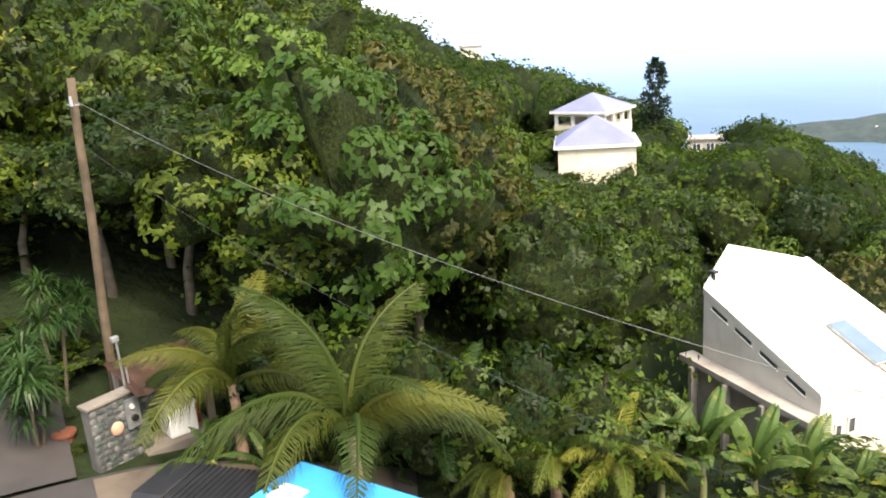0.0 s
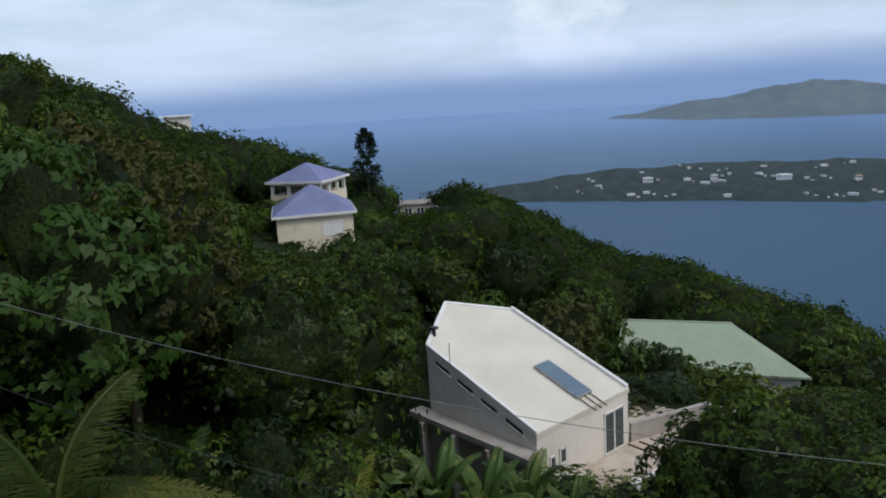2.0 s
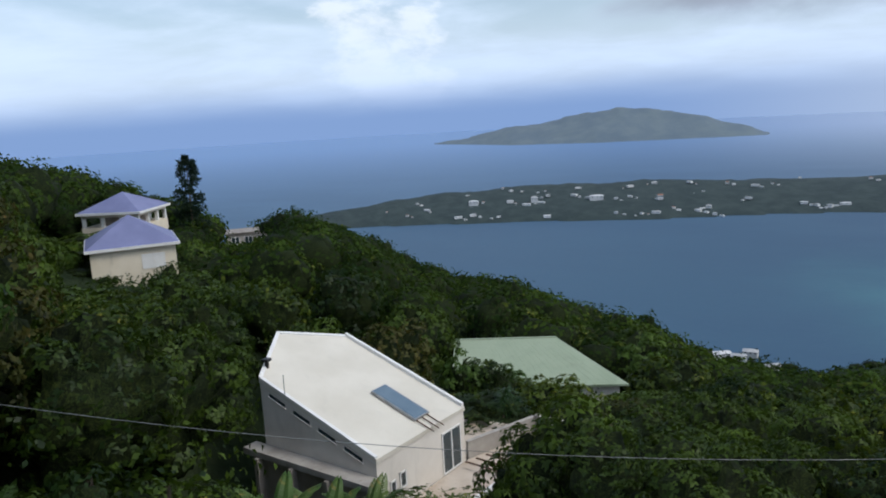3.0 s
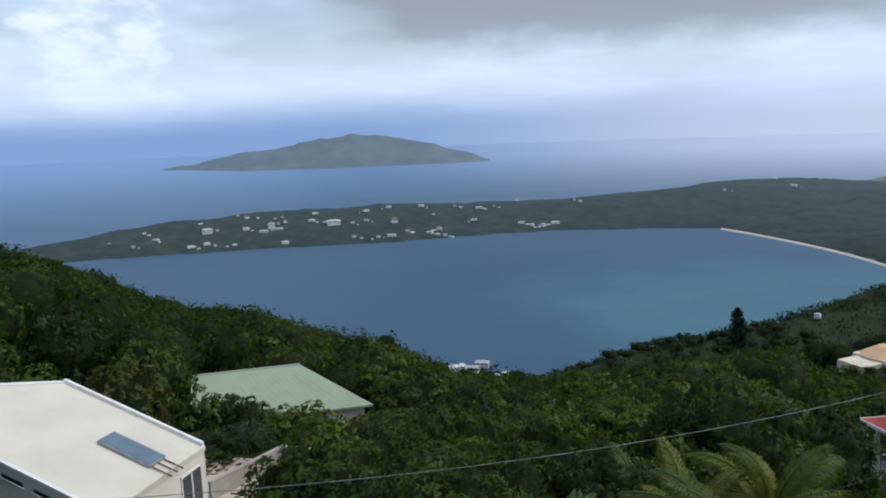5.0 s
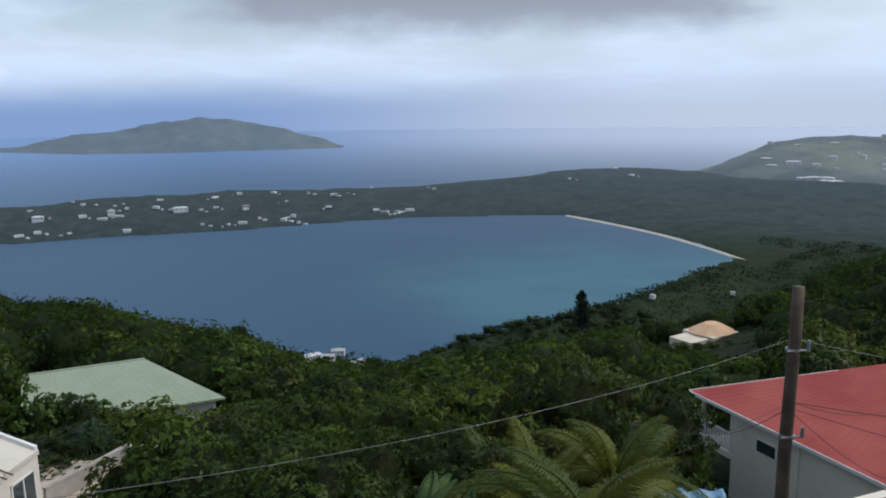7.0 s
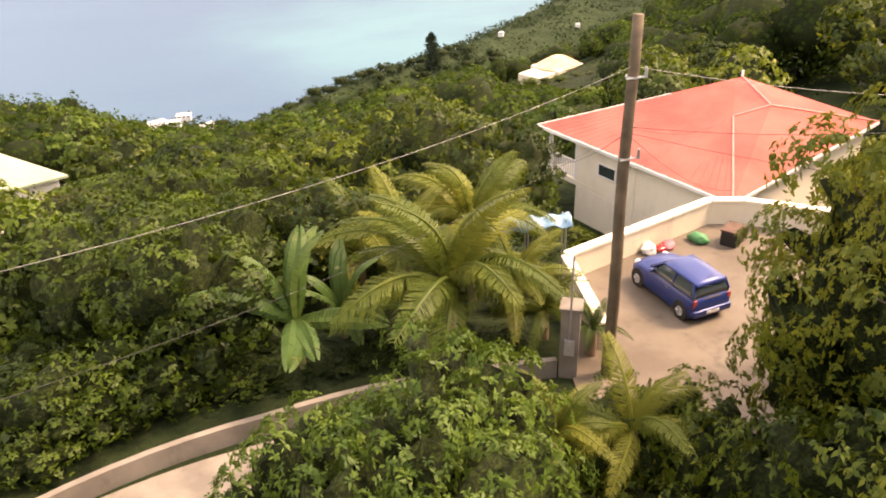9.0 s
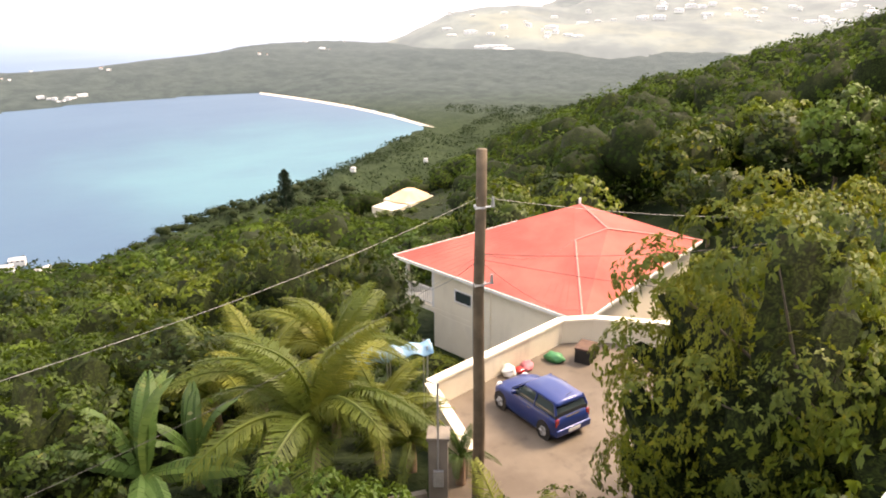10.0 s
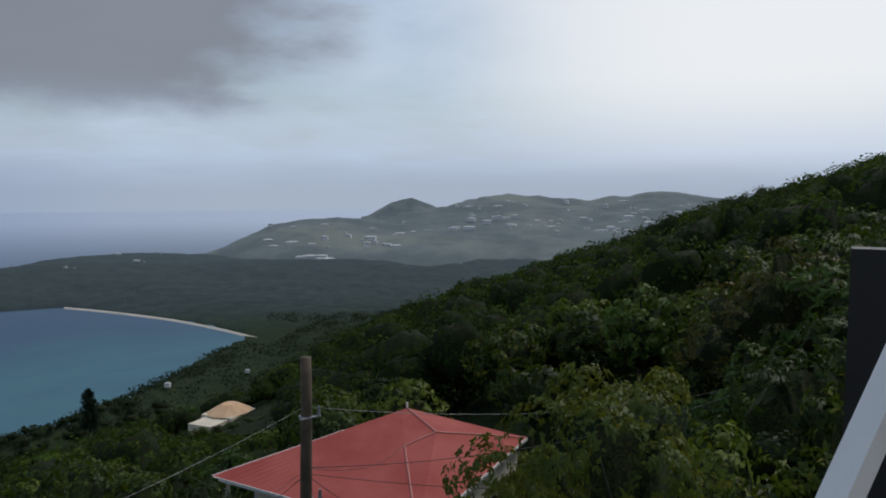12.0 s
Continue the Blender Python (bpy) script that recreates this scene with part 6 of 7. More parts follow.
def palm(az, r, crown_el, length, fronds, seed, dark=False, label="young coconut palm with arching yellow-green fronds", trunk=0.13, up=1.0):
    q = random.Random(seed)
    p = spot(az, 0, r)
    z = height_at(p.x, p.y)
    top = r * math.tan(radians(crown_el)) - z
    ob = thing("palm", label, "palm tree", PALMS, pose(p.x, p.y, z))
    if top > 0.3:
        v, f = tube([(0.0, 0.0, -0.4), (0.04, 0.02, top * 0.5), (0, 0, top + 0.1)], lambda s: trunk * (1.35 - 0.5 * s), 10)
        place("trunk", mesh_data("trunk", v, f, PALM_BARK, True), ob)
    for k in range(fronds):
        turn = 137.5 * k + q.uniform(-14, 14)
        rise = (-72, -28, -54, -18, -40, -34)[k % 6] + q.uniform(-9, 9)
        kind = q.choice((1, 2))
        s = length * q.uniform(0.82, 1.1)
        place("frond", FRONDS[dark][0 if rise < -66 else kind], ob, pose(0, 0, top, 0, 0, turn) @ pose(0, 0, 0, 0, rise * 0.85, 0) @ pose(0, 0, 0, q.uniform(-25, 25), 0, 0) @ Matrix.Diagonal((s, s, s, 1)))
    return ob


palm(64.9, 15.6, -28.0, 4.0, 13, 2, "lane", "coconut palm with arching olive green fronds")
palm(73.5, 18.6, -23.0, 3.6, 10, 5, "lane", "coconut palm with arching olive green fronds")
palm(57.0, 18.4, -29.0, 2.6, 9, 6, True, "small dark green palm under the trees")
palm(48.5, 17.6, -31.0, 2.2, 12, 7, False, "small yellowing palm at the foot of the trees")
palm(43.6, 17.8, -31.2, 2.1, 11, 8, False, "small yellowing palm at the foot of the trees")
palm(52.5, 17.4, -32.0, 2.0, 11, 18, "lane", "small yellowing palm at the foot of the trees")
palm(-19.0, 19.4, -32.4, 4.2, 20, 9, False, "bushy coconut palm with yellow-green fronds beyond the wall")
palm(-21.0, 24.5, -27.6, 3.6, 16, 10, False)
palm(-15.2, 24.0, -29.4, 3.4, 14, 11, False)
palm(-11.5, 24.5, -29.5, 3.4, 11, 12, False)
palm(-24.5, 19.6, -32.4, 2.4, 14, 13, False, "clumped small palm beside the gate pillar")
palm(-27.3, 19.4, -34.0, 1.9, 10, 14, False, "clumped small palm beside the gate pillar")
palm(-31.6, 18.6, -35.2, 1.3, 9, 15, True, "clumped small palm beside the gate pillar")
palm(-36.0, 12.4, -41.8, 2.0, 10, 16, False, "small palm with yellow fronds beside the lane")
palm(-29.0, 11.6, -42.8, 1.6, 9, 17, False, "small palm with yellow fronds beside the lane")


def banana_leaf_mesh(name, seed, torn):
    """A broad arching leaf along +x with a thick midrib and torn edges."""
    r = random.Random(seed)
    verts, faces = [], []
    n_ = 26
    for k in range(n_):
        for sgn in (-1, 1):
            s0, s1 = k / n_, (k + 1 - (0.16 if r.random() < torn else 0.0)) / n_
            def rib(s):
                return (s - 0.12 * s ** 3, 0.0, 0.30 * s - 0.42 * s ** 2.4)
            def half(s):
                return 0.122 * (math.sin(min(1, s * 0.94 + 0.055) * math.pi) ** 0.55)
            sag = 0.35 + r.uniform(-0.1, 0.25) * torn
            o = len(verts)
            for s in (s0, s1):
                x, y, z = rib(s)
                w = half(s)
                verts += [(x, 0, z), (x + 0.02, sgn * w * 0.55, z + 0.02 - w * 0.1 * sag), (x + 0.05, sgn * w, z - w * sag)]
            faces += [(o, o + 1, o + 4, o + 3), (o + 1, o + 2, o + 5, o + 4)]
    v, f = tube([(s - 0.12 * s ** 3, 0, 0.30 * s - 0.42 * abs(s) ** 2.4 - 0.004) for s in np.linspace(-0.08, 1, 12)], lambda q: 0.014 * (1 - 0.8 * q), 5)
    o = len(verts)
    verts += [tuple(p) for p in v]
    faces += [tuple(i + o for i in q) for q in f]
    return mesh_data(name, verts, faces, BANANA)


BANANA_LEAVES = [banana_leaf_mesh("leaf", 60 + k, t) for k, t in enumerate((0.35, 0.7, 0.95))]
STEM = surface("banana_stem", (0.14, 0.16, 0.06), (0.22, 0.20, 0.10), 3.0, 30.0, 0.7, 0.2, 0.01, 0.5)


def banana(az, r, crown_el, length, leaves, seed, label="banana plant with broad torn green leaves", upright=0.0):
    q = random.Random(seed)
    p = spot(az, 0, r)
    z = height_at(p.x, p.y)
    top = max(r * math.tan(radians(crown_el)) - z, 0.4)
    ob = thing("banana_plant", label, "banana plant", "banana plants", pose(p.x, p.y, z))
    v, f = tube([(0, 0, -0.3), (0.03, 0, top * 0.5), (0, 0, top + 0.1)], lambda s: 0.13 - 0.06 * s, 10)
    place("stem", mesh_data("stem", v, f, STEM, True), ob)
    for k in range(leaves):
        rise = (-70, -52, -35, -18, 0)[k % 5] * (1 - upright) - 72 * upright + q.uniform(-8, 8)
        s = length * q.uniform(0.8, 1.1)
        place("leaf", q.choice(BANANA_LEAVES), ob, pose(0, 0, top, 0, 0, 360 * k / leaves * 2 + q.uniform(-25, 25)) @ pose(0, 0, 0, 0, rise, 0) @ pose(0, 0, 0, q.uniform(-30, 30), 0, 0) @ Matrix.Diagonal((s, s, s, 1)))


banana(-5.4, 18.4, -33.6, 3.0, 9, 1)
banana(-9.5, 20.0, -33.5, 2.4, 8, 2)
banana(-1.0, 21.5, -33.5, 2.2, 7, 3)
banana(36.8, 19.6, -30.6, 2.4, 9, 4, upright=0.55)
banana(33.0, 20.4, -31.2, 2.4, 8, 5, upright=0.55)
banana(29.5, 21.0, -31.0, 2.3, 8, 6, upright=0.55)
banana(26.0, 21.6, -31.6, 2.0, 8, 7, upright=0.55)
banana(40.0, 19.2, -31.5, 2.2, 8, 8, upright=0.55)
banana(75.8, 17.9, -29.0, 1.5, 9, 11, "young banana plant beside the apron")
banana(71.5, 17.6, -29.5, 1.4, 8, 12, "young banana plant beside the apron")
banana(-60.5, 12.2, -40.0, 2.0, 6, 13)


def rosette_mesh(name, seed, count, length, width, droop):
    r = np.random.default_rng(seed)
    d = unit(r.normal(size=(count, 3)) + np.array([0, 0, 0.55]))
    d[:, 2] = np.maximum(d[:, 2], -0.35)
    d = unit(d)
    base = d * 0.05
    ln = length * r.uniform(0.75, 1.1, count)
    sidev = unit(np.cross(d, np.array([0, 0, 1.0])) + 1e-6) * width / 2
    mid = base + d * ln[:, None] * 0.55
    end = mid + unit(d + np.array([0, 0, -droop])) * ln[:, None] * 0.5
    v = np.stack([base - sidev * 0.6, base + sidev * 0.6, mid + sidev, mid - sidev, end], 1).reshape(-1, 3)
    f = []
    for k in range(count):
        b = k * 5
        f += [(b, b + 1, b + 2, b + 3), (b + 3, b + 2, b + 4)]
    return mesh_data(name, v, f, STRAP)


ROSETTES = [rosette_mesh("leaf_head", 70 + k, 90, 0.85, 0.055, 0.9) for k in range(2)]


def dracaena(az, r, heads, seed):
    q = random.Random(seed)
    p = spot(az, 0, r)
    z = height_at(p.x, p.y)
    ob = thing("dracaena", "spiky dark green strap-leaved plant with thin stems", "dracaena", "strap-leaved plants", pose(p.x, p.y, z))
    for k in range(heads):
        x, y, h = q.uniform(-0.8, 0.8), q.uniform(-0.7, 0.7), q.uniform(0.7, 2.6)
        v, f = tube([(x * 0.3, y * 0.3, -0.2), (x * 0.8, y * 0.8, h * 0.6), (x, y, h)], 0.05, 7)
        place("stem", mesh_data("stem", v, f, BARK, True), ob)
        s = q.uniform(0.9, 1.25)
        place("leaf_head", q.choice(ROSETTES), ob, pose(x, y, h, q.uniform(-15, 15), q.uniform(-15, 15), q.uniform(0, 360)) @ Matrix.Diagonal((s, s, s, 1)))


for k, (a, d) in enumerate(((87.2, 20.6), (85.2, 21.6), (89.5, 21.8), (84.0, 24.0), (91.5, 23.0))):
    dracaena(a, d, 4, k)
for k, (a, d) in enumerate(((12.6, 42.0), (13.5, 44.0), (18.4, 41.5), (19.6, 40.5))):
    dracaena(a, d, 5, 20 + k)

# broad shrub and tree patterns for the foreground
SHRUB = tree_kind("shrub", "leafy light green shrub beside the lane", "shrub", "shrubs by the lane", 21, LEAF_FRESH, 4.2, 1.7, 38, 30, 7, 0.105, 0.50, 0.42, 0.12, 0.06, 0.05)
SHRUB_DARK = tree_kind("shrub", "dense mid green shrub beside the lane", "shrub", "shrubs by the lane", 22, LEAF, 3.4, 1.9, 34, 25, 7, 0.135, 0.56, 0.46, 0.35, 0.03, 0.05)
SHRUB_DEEP = tree_kind("shrub", "dark green bush at the foot of the wood", "shrub", "shrubs by the lane", 23, LEAF_DEEP, 3.4, 2.0, 28, 20, 6, 0.20, 0.65, 0.46, 0.4, 0.03, 0.05)
BIG = tree_kind("spreading_tree", "spreading tree with pale bark and olive green leaves", "tree", "", 24, LEAF_BIG, 10.4, 3.9, 66, 64, 8, 0.14, 0.88, 0.48, 0.25, 0.10, 0.13, stems=16, solid=0.38)


def plant(ob, az, r, top_el, width, height, first=False):
    p = spot(az, 0, r)
    z = height_at(p.x, p.y)
    s = (r * math.tan(radians(top_el)) - z) / height
    m = pose(p.x, p.y, z - 0.05, 0, 0, (az * 77) % 360) @ Matrix.Diagonal(((width * 0.55 + s * 0.45),) * 2 + (s, 1))
    if first:
        ob.matrix_basis = m
    else:
        copy_thing(ob, m)


plant(BIG, -56.8, 14.8, -10.6, 0.66, 10.4, True)
plant(BIG, -49.6, 14.6, -19.0, 0.22, 10.4)
plant(SHRUB, -13.0, 10.2, -40.8, 0.95, 4.2, True)
for az, r, el, w in ((-8.0, 10.2, -42.4, 0.85), (-18.5, 10.4, -39.8, 0.9), (-3.2, 10.2, -44.4, 0.85), (-23.0, 10.6, -40.6, 0.85), (1.5, 9.8, -47.0, 0.75), (6.0, 9.6, -49.0, 0.7), (-11.0, 12.0, -40.6, 0.7), (-20.5, 12.2, -39.2, 0.7), (-5.5, 11.6, -42.6, 0.65), (-15.5, 9.0, -44.5, 0.9), (-9.5, 8.8, -46.0, 0.9), (-21.0, 9.2, -45.0, 0.85), (-27.0, 10.4, -44.5, 0.7)):
    plant(SHRUB, az, r, el, w, 4.2)
plant(SHRUB_DARK, -34.5, 12.8, -38.6, 0.75, 3.4, True)
for az, r, el, w in ((-39.5, 13.2, -38.2, 0.8), (-44.0, 12.6, -39.0, 0.85), (-49.0, 12.2, -39.0, 0.9), (-54.0, 11.6, -38.0, 1.0), (-42.0, 10.4, -46.0, 0.9), (-36.0, 10.6, -46.5, 0.8), (-60.0, 12.0, -35.0, 1.1), (-66.0, 12.5, -31.0, 1.1), (-64.0, 15.0, -22.0, 1.2), (-70.0, 15.0, -20.0, 1.3), (-62.0, 18.5, -17.0, 1.4), (-57.0, 19.5, -19.0, 1.3)):
    plant(SHRUB_DARK, az, r, el, w, 3.4)
plant(SHRUB_DEEP, 45.5, 18.6, -24.5, 1.0, 3.4, True)
for az, r, el, w in ((41.0, 20.0, -26.0, 0.9), (50.0, 18.8, -23.5, 1.0), (54.5, 18.6, -24.0, 1.0), (59.5, 18.8, -22.5, 1.1), (64.0, 19.4, -21.0, 1.1), (68.5, 20.0, -19.5, 1.1), (88.0, 29.5, -11.0, 1.4), (14.0, 18.6, -32.5, 0.9), (9.0, 18.8, -32.0, 1.0), (4.0, 19.2, -31.0, 1.0), (20.0, 19.0, -35.0, 0.8), (24.5, 19.5, -35.0, 0.8), (-12.5, 18.6, -35.5, 0.7), (-25.0, 22.8, -31.5, 0.7), (12.0, 22.0, -29.5, 1.1), (6.5, 23.0, -28.0, 1.2), (0.5, 24.0, -28.0, 1.1), (14.6, 26.0, -28.0, 1.0), (14.2, 32.0, -25.0, 0.9), (12.5, 30.5, -26.0, 1.2), (0.0, 18.3, -36.0, 0.8), (-3.5, 18.2, -37.0, 0.7), (-8.0, 18.4, -36.5, 0.7), (-16.0, 18.4, -36.5, 0.7), (-20.5, 18.6, -36.0, 0.7), (-23.5, 18.8, -36.0, 0.7), (6.5, 18.2, -34.0, 0.8), (11.5, 18.0, -35.0, 0.8), (17.0, 17.6, -36.0, 0.8), (87.0, 23.5, -17.0, 1.0), (90.0, 25.5, -15.5, 1.1), (84.0, 23.2, -18.0, 0.9), (92.5, 28.0, -13.0, 1.2), (48.2, 72.0, -9.4, 1.2), (46.6, 70.0, -10.2, 1.0), (42.3, 70.0, -10.0, 1.0), (50.0, 74.0, -8.0, 1.4), (-24.5, 31.0, -25.8, 0.9), (-26.6, 29.0, -28.4, 0.8), (-23.6, 35.0, -23.6, 1.0), (-28.2, 27.0, -30.2, 0.7), (-1.5, 20.5, -34.0, 0.9), (15.0, 24.6, -24.3, 1.1), (12.6, 25.2, -22.8, 1.3), (17.0, 23.6, -27.0, 0.8)):
    plant(SHRUB_DEEP, az, r, el, w, 3.4)
for k, (az, el) in enumerate(((8.6, -20.6), (10.2, -20.9), (11.8, -20.7), (13.4, -20.4), (15.0, -20.2), (16.2, -19.6), (17.1, -18.7), (18.0, -17.6), (19.0, -16.7), (20.2, -16.3), (21.4, -15.9))):
    plant(LIGHT_KINDS[(0, 5, 2)[k % 3]], az, 49.0 + k % 2, el, 0.6, KIND_HEIGHT[(0, 5, 2)[k % 3]])


TALL_KINDS = [
    tree_kind("tall_tree", "tall broadleaf tree with a high leafy crown over dark hollow", "tree", FOREST, 41, LEAF, 10.0, 3.9, 46, 32, 6, 0.24, 1.0, 0.54, 0.3, 0.40, 0.18, stems=9),
    tree_kind("tall_tree", "tall broadleaf tree with a high leafy crown over dark hollow", "tree", FOREST, 42, LEAF_DEEP, 10.0, 3.8, 40, 34, 6, 0.24, 1.1, 0.52, 0.4, 0.42, 0.18, stems=9),
]
for k, (az, r, el) in enumerate(((70.5, 24.0, -3.5), (75.5, 26.0, -1.5), (80.5, 27.0, -0.4), (85.5, 29.0, 0.3), (89.8, 28.0, 0.8), (94.0, 29.0, 1.2), (67.0, 23.2, -4.5))):
    plant(TALL_KINDS[k % 2], az, r, el, 1.05, 10.0, k < 2)


for k, az in enumerate((-23.4, -24.5, -25.6, -26.7, -27.8, -28.9, -30.0)):
    plant(LIGHT_KINDS[(0, 2, 6)[k % 3]], az, 150.0 + 3 * (k % 2), -16.75 + 0.12 * (k % 3), 0.9, KIND_HEIGHT[(0, 2, 6)[k % 3]])


def conifer(name, label, az, r, top_el, foot_el, wide, tiers, mat, seed, gaps):
    """A straight tree with level whorls of drooping branches."""
    q = np.random.default_rng(seed)
    p = spot(az, 0, r)
    z = height_at(p.x, p.y)
    top, low = r * math.tan(radians(top_el)) - z, r * math.tan(radians(foot_el)) - z
    ob = thing(name, label, "conifer", "", pose(p.x, p.y, z))
    v, f = tube([(0, 0, -0.5), (0, 0, top * 0.5), (0, 0, top)], lambda s: 0.22 * (1 - 0.9 * s), 8)
    place("trunk", mesh_data("trunk", v, f, BARK, True), ob)
    base, axis, nrm = [], [], []
    for k in range(tiers):
        s = k / (tiers - 1)
        h = low + (top - low) * s
        reach = wide * (1 - s) ** 0.33 + 0.2
        for j in range(9):
            a = q.uniform(0, 2 * math.pi)
            if q.random() < gaps:
                continue
            d = np.array([math.cos(a), math.sin(a), 0.12])
            for i in range(26):
                u = q.uniform(0.15, 1.0)
                base.append(d * reach * u + np.array([0, 0, h + q.normal() * 0.16]))
                axis.append(d * 0.6 + q.normal(size=3) * 0.7 + np.array([0, 0, 0.25]))
                nrm.append(q.normal(size=3) + np.array([0, 0, 1.0]))
    base, axis, nrm = np.array(base), unit(np.array(axis)), unit(np.array(nrm))
    lv = leaf_quads(base, axis, nrm, 0.55, 0.2)
    place("branch_whorl", mesh_data("branch_whorl", lv, quads(len(lv) // 4), mat), ob)


conifer("norfolk_pine", "tall narrow dark pine with open branch whorls", 40.4, 104.0, -2.7, -8.2, 2.0, 15, LEAF_CONIFER, 3, 0.22)
conifer("cypress", "slim dark conifer above the bay slope", -18.25, 150.0, -13.95, -16.4, 1.5, 12, LEAF_CONIFER, 4, 0.0)


# ---- far houses ----
def far_house_kind(seed, w, d, h, roof):
    q = random.Random(seed)
    ob = thing("far_house", "small white house on the wooded far shore", "house", "houses across the bay")
    part("wall", block(-w / 2, -d / 2, -4, w / 2, d / 2, h), FAR_WALL, ob)
    hip_roof(ob, w / 2, d / 2, h, q.uniform(1.4, 2.4), max(w / 2 - d / 2, 0.02), roof, WHITE_TRIM, 0.4)
    for k in (-0.3, 0.05, 0.35):
        part("window", block(k * w - 0.8, -d / 2 - 0.06, h - 2.2, k * w + 0.8, -d / 2 - 0.01, h - 0.8), GLASS, ob)
    return ob


FAR_KINDS = [far_house_kind(1, 14, 8, 3.0, FAR_WALL), far_house_kind(2, 10, 8, 4.0, GREY_ROOF), far_house_kind(3, 20, 9, 3.6, FAR_WALL), far_house_kind(4, 8, 7, 3.0, TERRA_ROOF)]
q = random.Random(12)


def on_point(az, el, s):
    """A house on the wooded point, where a slope from the balcony meets it."""
    first = float(POINT[0](az))
    for r in np.arange(first + 4, first + 420, 4.0):
        if float(hump(np.array([az]), np.array([r]), *POINT)[0]) >= r * math.tan(radians(el)) - 1.5:
            break
    p = spot(az, 0, r)
    m = pose(p.x, p.y, height_at(p.x, p.y) + 1.6, 0, 0, az + q.uniform(-40, 40)) @ Matrix.Diagonal((s, s, s * 0.72, 1))
    copy_thing(q.choice(FAR_KINDS), m)
    if q.random() < 0.85:
        # a lower wing or terrace house beside it
        copy_thing(q.choice(FAR_KINDS), pose(p.x + q.uniform(7, 12) * q.choice((-1, 1)), p.y - q.uniform(2, 8), p.z + height_at(p.x, p.y) - 0.5, 0, 0, az + q.uniform(-40, 40)) @ Matrix.Diagonal((s * 0.55, s * 0.6, s * 0.5, 1)))


POINT_HOUSES = [(21.2, -8.3), (20.1, -8.2), (18.2, -8.4), (14.6, -8.5), (19.3, -7.3), (17.2, -6.5), (17.3, -7.3), (16.4, -6.6), (16.1, -7.6), (15.0, -7.5),
    (14.5, -7.0), (14.7, -6.6), (12.5, -6.0), (12.3, -6.5), (12.6, -7.0), (11.6, -7.2), (9.6, -7.4), (8.6, -7.2), (8.6, -6.5), (6.8, -8.4), (6.7, -7.4), (5.6, -8.1), (6.9, -6.3),
    (3.9, -8.3), (2.8, -8.6), (3.2, -8.1), (3.6, -7.0), (2.0, -6.4), (0.6, -7.5), (0.2, -6.6), (-0.9, -6.5), (-4.5, -8.0), (-5.4, -7.9), (-3.7, -8.0), (-2.9, -7.8), (-6.8, -6.2), (-2.6, -6.0)]
for az, el in POINT_HOUSES:
    on_point(az, el, q.uniform(0.38, 0.75))
for az, el in ((20.4, -6.7), (17.8, -6.3), (7.8, -8.5), (4.5, -6.3), (9.6, -8.4), (23.5, -7.6), (25.0, -7.9), (26.5, -7.6), (24.2, -7.1), (-17.2, -5.6), (-20.4, -5.2), (-21.6, -5.35), (-23.2, -4.9), (-14.0, -5.2)):
    on_point(az, el, q.uniform(0.32, 0.6))
for az, r in ((1.6, 405), (0.9, 410), (0.3, 402), (-0.7, 412), (2.3, 398), (1.1, 394), (-1.3, 408), (1.9, 412)):
    p = spot(az, 0, r)
    copy_thing(FAR_KINDS[q.choice((0, 1))], pose(p.x, p.y, height_at(p.x, p.y) + 3.0, 0, 0, az + q.uniform(-30, 30)) @ Matrix.Diagonal((0.7, 0.6, 0.42, 1)))
for az, r in ((-20.6, 420), (-23.4, 560), (-28.9, 660)):
    p = spot(az, 0, r)
    copy_thing(FAR_KINDS[q.choice((0, 1, 3))], pose(p.x, p.y, height_at(p.x, p.y) + 3.5, 0, 0, az + q.uniform(-30, 30)) @ Matrix.Diagonal((0.36, 0.36, 0.36, 1)))


def on_hills(az, el, s, k=0):
    """A house on the hazy hills at a heading and slope: the first distance at which the slope meets them."""
    for r in np.arange(1250, 2500, 20.0):
        z = float(hump(np.array([az]), np.array([r]), *HILLS)[0])
        if z >= r * math.tan(radians(el)):
            p = spot(az, el, r)
            copy_thing(FAR_KINDS[k], pose(p.x, p.y, p.z + 3, 0, 0, az + q.uniform(-30, 30)) @ Matrix.Diagonal((s, s, s * 0.8, 1)))
            return


for k in range(9):
    on_hills(-33.0 - 0.45 * (k % 5) + q.uniform(-0.1, 0.1), -5.75 + 0.22 * (k // 5) + q.uniform(-0.08, 0.08), 1.1, 2)
for k in range(110):
    az = q.uniform(-61, -30) if k % 3 else q.uniform(-58, -44)
    el = -2.9 - 2.0 * q.random() if az > -44 else -1.3 - 2.3 * q.random()
    on_hills(az, el, q.uniform(0.6, 1.35), q.choice((0, 1, 2)))
for k, ob in enumerate(FAR_KINDS):
    p = spot(20.0 - 4.5 * k, 0, 1170)
    ob.matrix_basis = pose(p.x, p.y, height_at(p.x, p.y) + 3, 0, 0, 15)

p = spot(53.3, -0.75, 148)
hut = thing("hilltop_house", "pale flat-roofed house peeping over the ridge", "house", "", pose(p.x, p.y, p.z, 0, 0, 50))
part("wall", block(-2.2, -2, -7, 2.2, 2, 0), WHITE_WALL, hut)
part("roof", block(-2.8, -2.4, 0.002, 2.8, 2.4, 0.3), WHITE_TRIM, hut)


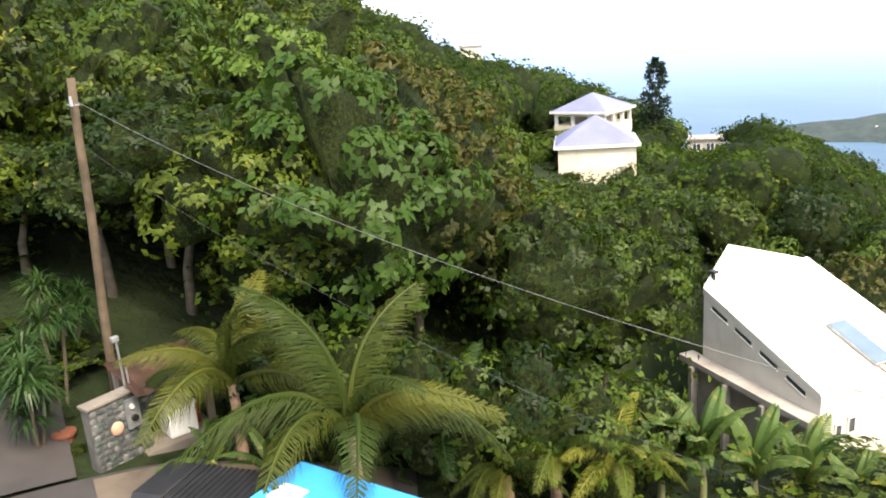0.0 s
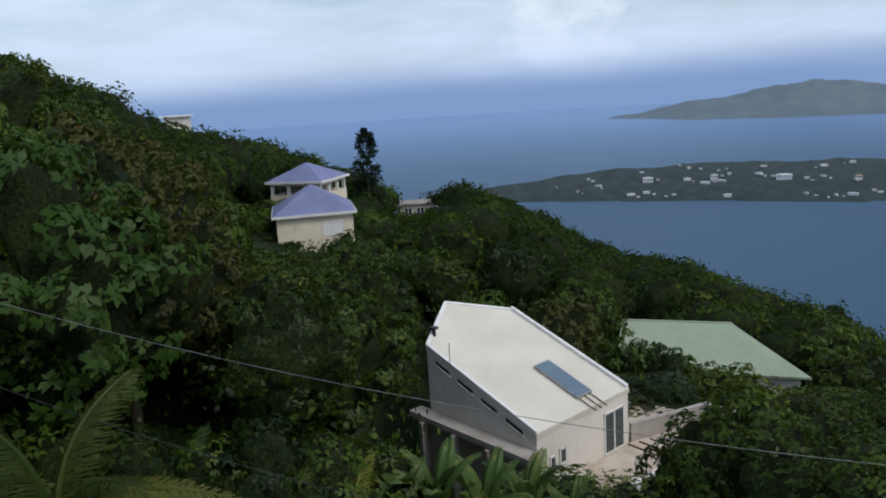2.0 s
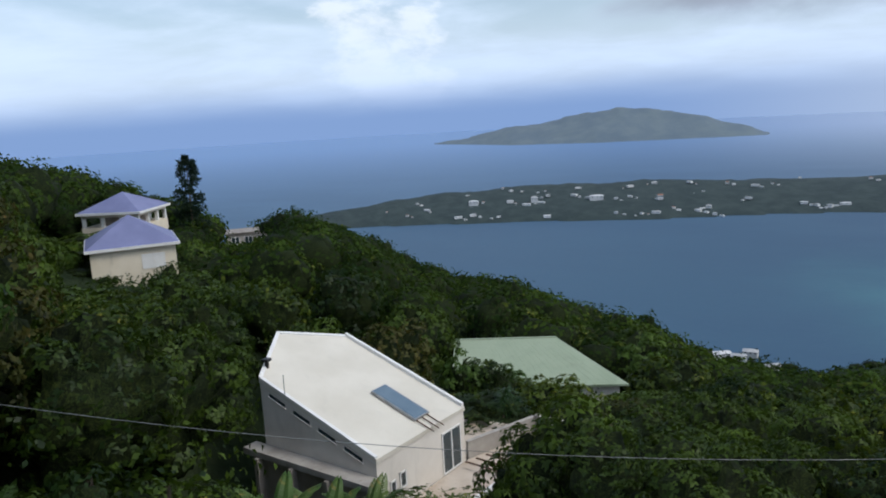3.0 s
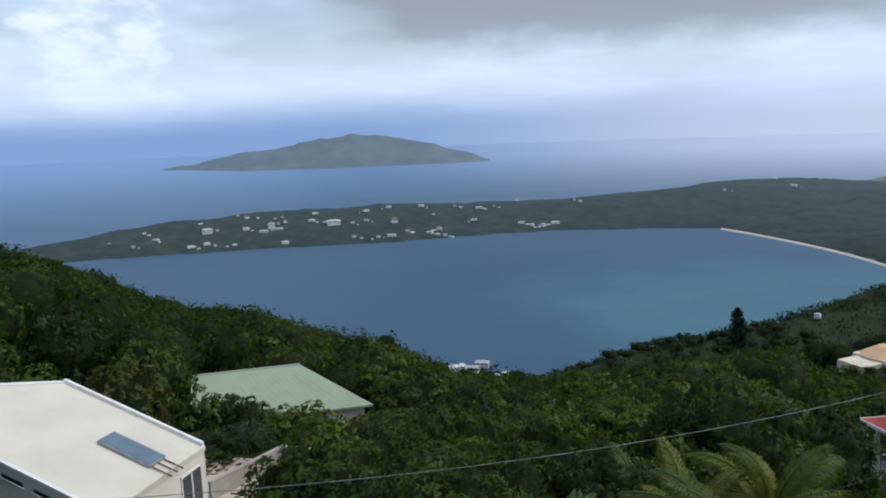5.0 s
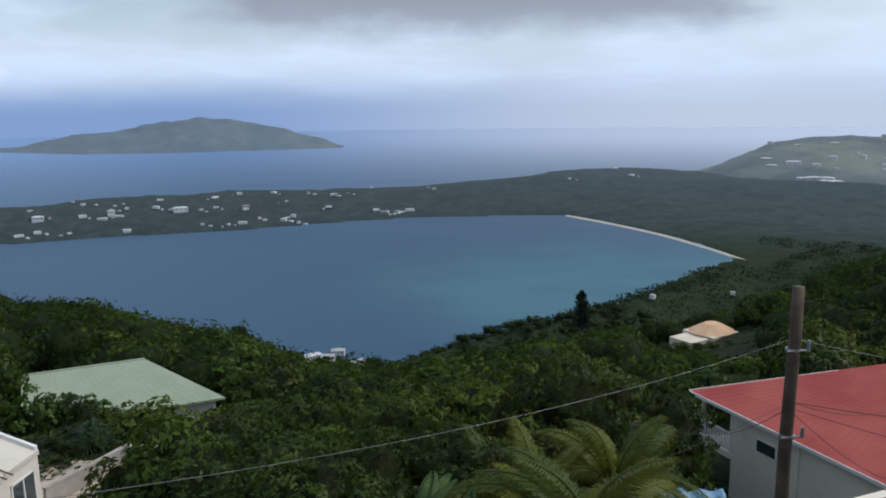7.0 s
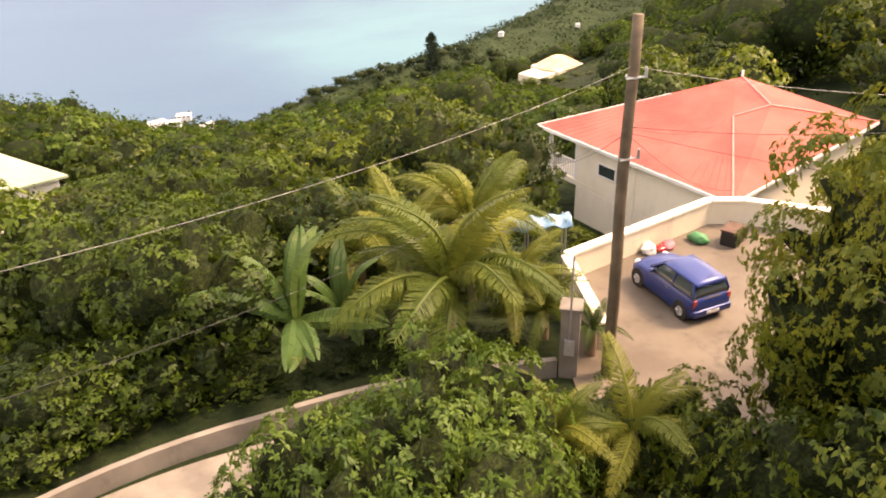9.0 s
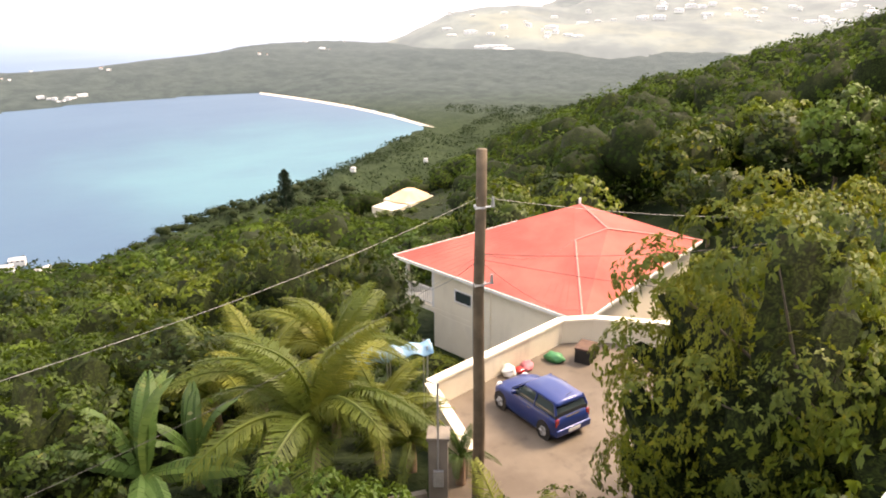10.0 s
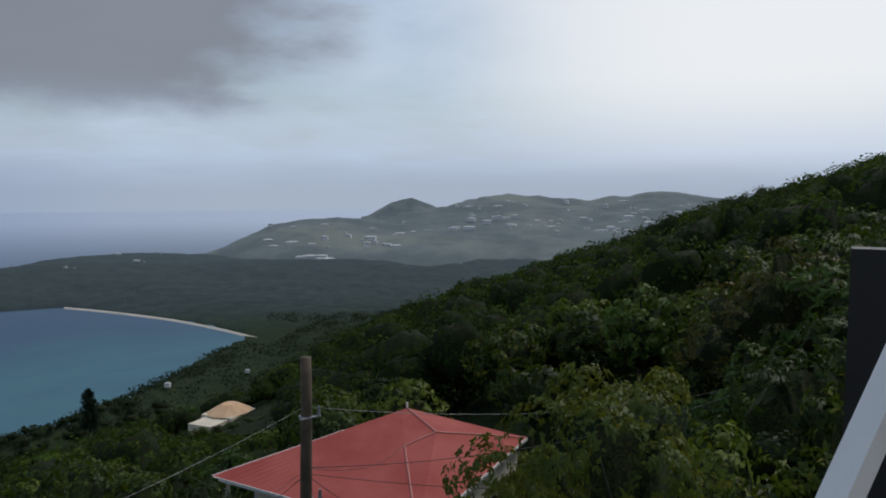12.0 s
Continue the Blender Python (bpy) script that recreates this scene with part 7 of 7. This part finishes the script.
def headland_house():
    """A pale house half hidden by the trees on the headland."""
    p = spot(36.7, -8.1, 178.0)
    h = thing("headland_house", "pale grey house half hidden by headland trees", "house", "", pose(p.x, p.y, p.z, 0, 0, 36.7))
    part("wall", block(-4.6, -3.0, -6.0, 4.6, 3.0, 0.0), CONCRETE, h)
    part("roof", block(-5.0, -3.4, 0.002, 5.0, 3.4, 0.28, 0.03), SHADE_WALL, h)
    for x in (-3.6, -0.8, 2.0):
        window_unit(h, pose(0, -3.0, 0), x, -2.4, 1.7, 1.7, "window", 2)
    part("gallery_slab", block(-4.9, -4.6, -3.2, 4.9, -3.005, -2.95), WHITE_TRIM, h)


headland_house()

# low weeds on the verge beside the road
for az, r, el, w in ((85.9, 20.2, -24.3, 0.25), (86.6, 21.2, -23.0, 0.3), (87.2, 22.4, -21.6, 0.3), (84.9, 21.4, -22.6, 0.3), (87.9, 23.8, -20.2, 0.3), (86.0, 23.0, -20.8, 0.35), (84.8, 20.0, -24.6, 0.2)):
    plant(SHRUB_DARK, az, r, el, w, 3.4)
p = spot(40.2, -27.6, 23.5)
sheet = thing("orange_sheet", "faded orange sheet slumped among the banana plants", "tarpaulin", "", pose(p.x, p.y, p.z, 0, 0, 30))
bm = bmesh.new()
bmesh.ops.create_grid(bm, x_segments=16, y_segments=8, size=1.0)
for v in bm.verts:
    v.co = Vector((v.co.x * 0.9, v.co.y * 0.5, 0.07 * math.sin(v.co.x * 5) - 0.30 * v.co.x ** 2 + 0.05 * math.sin(v.co.y * 6)))
bmesh.ops.solidify(bm, geom=bm.faces[:], thickness=0.02)
part("cloth", bm, ORANGE_CLOTH, sheet, smooth=True)
for x in (-0.5, 0.5):
    part("stake", rod(bmesh.new(), (x, 0, -3.2), (x, 0, -0.02), 0.03), RUST, sheet)
for az, r, el, w in ((76.5, 31.0, -13.0, 1.2), (80.0, 32.5, -12.0, 1.3), (83.5, 33.5, -11.0, 1.3), (87.0, 34.0, -10.0, 1.3), (90.5, 34.0, -9.5, 1.3), (93.5, 33.5, -9.5, 1.3), (73.5, 28.0, -15.0, 1.1)):
    plant(SHRUB_DEEP, az, r, el, w, 3.4)
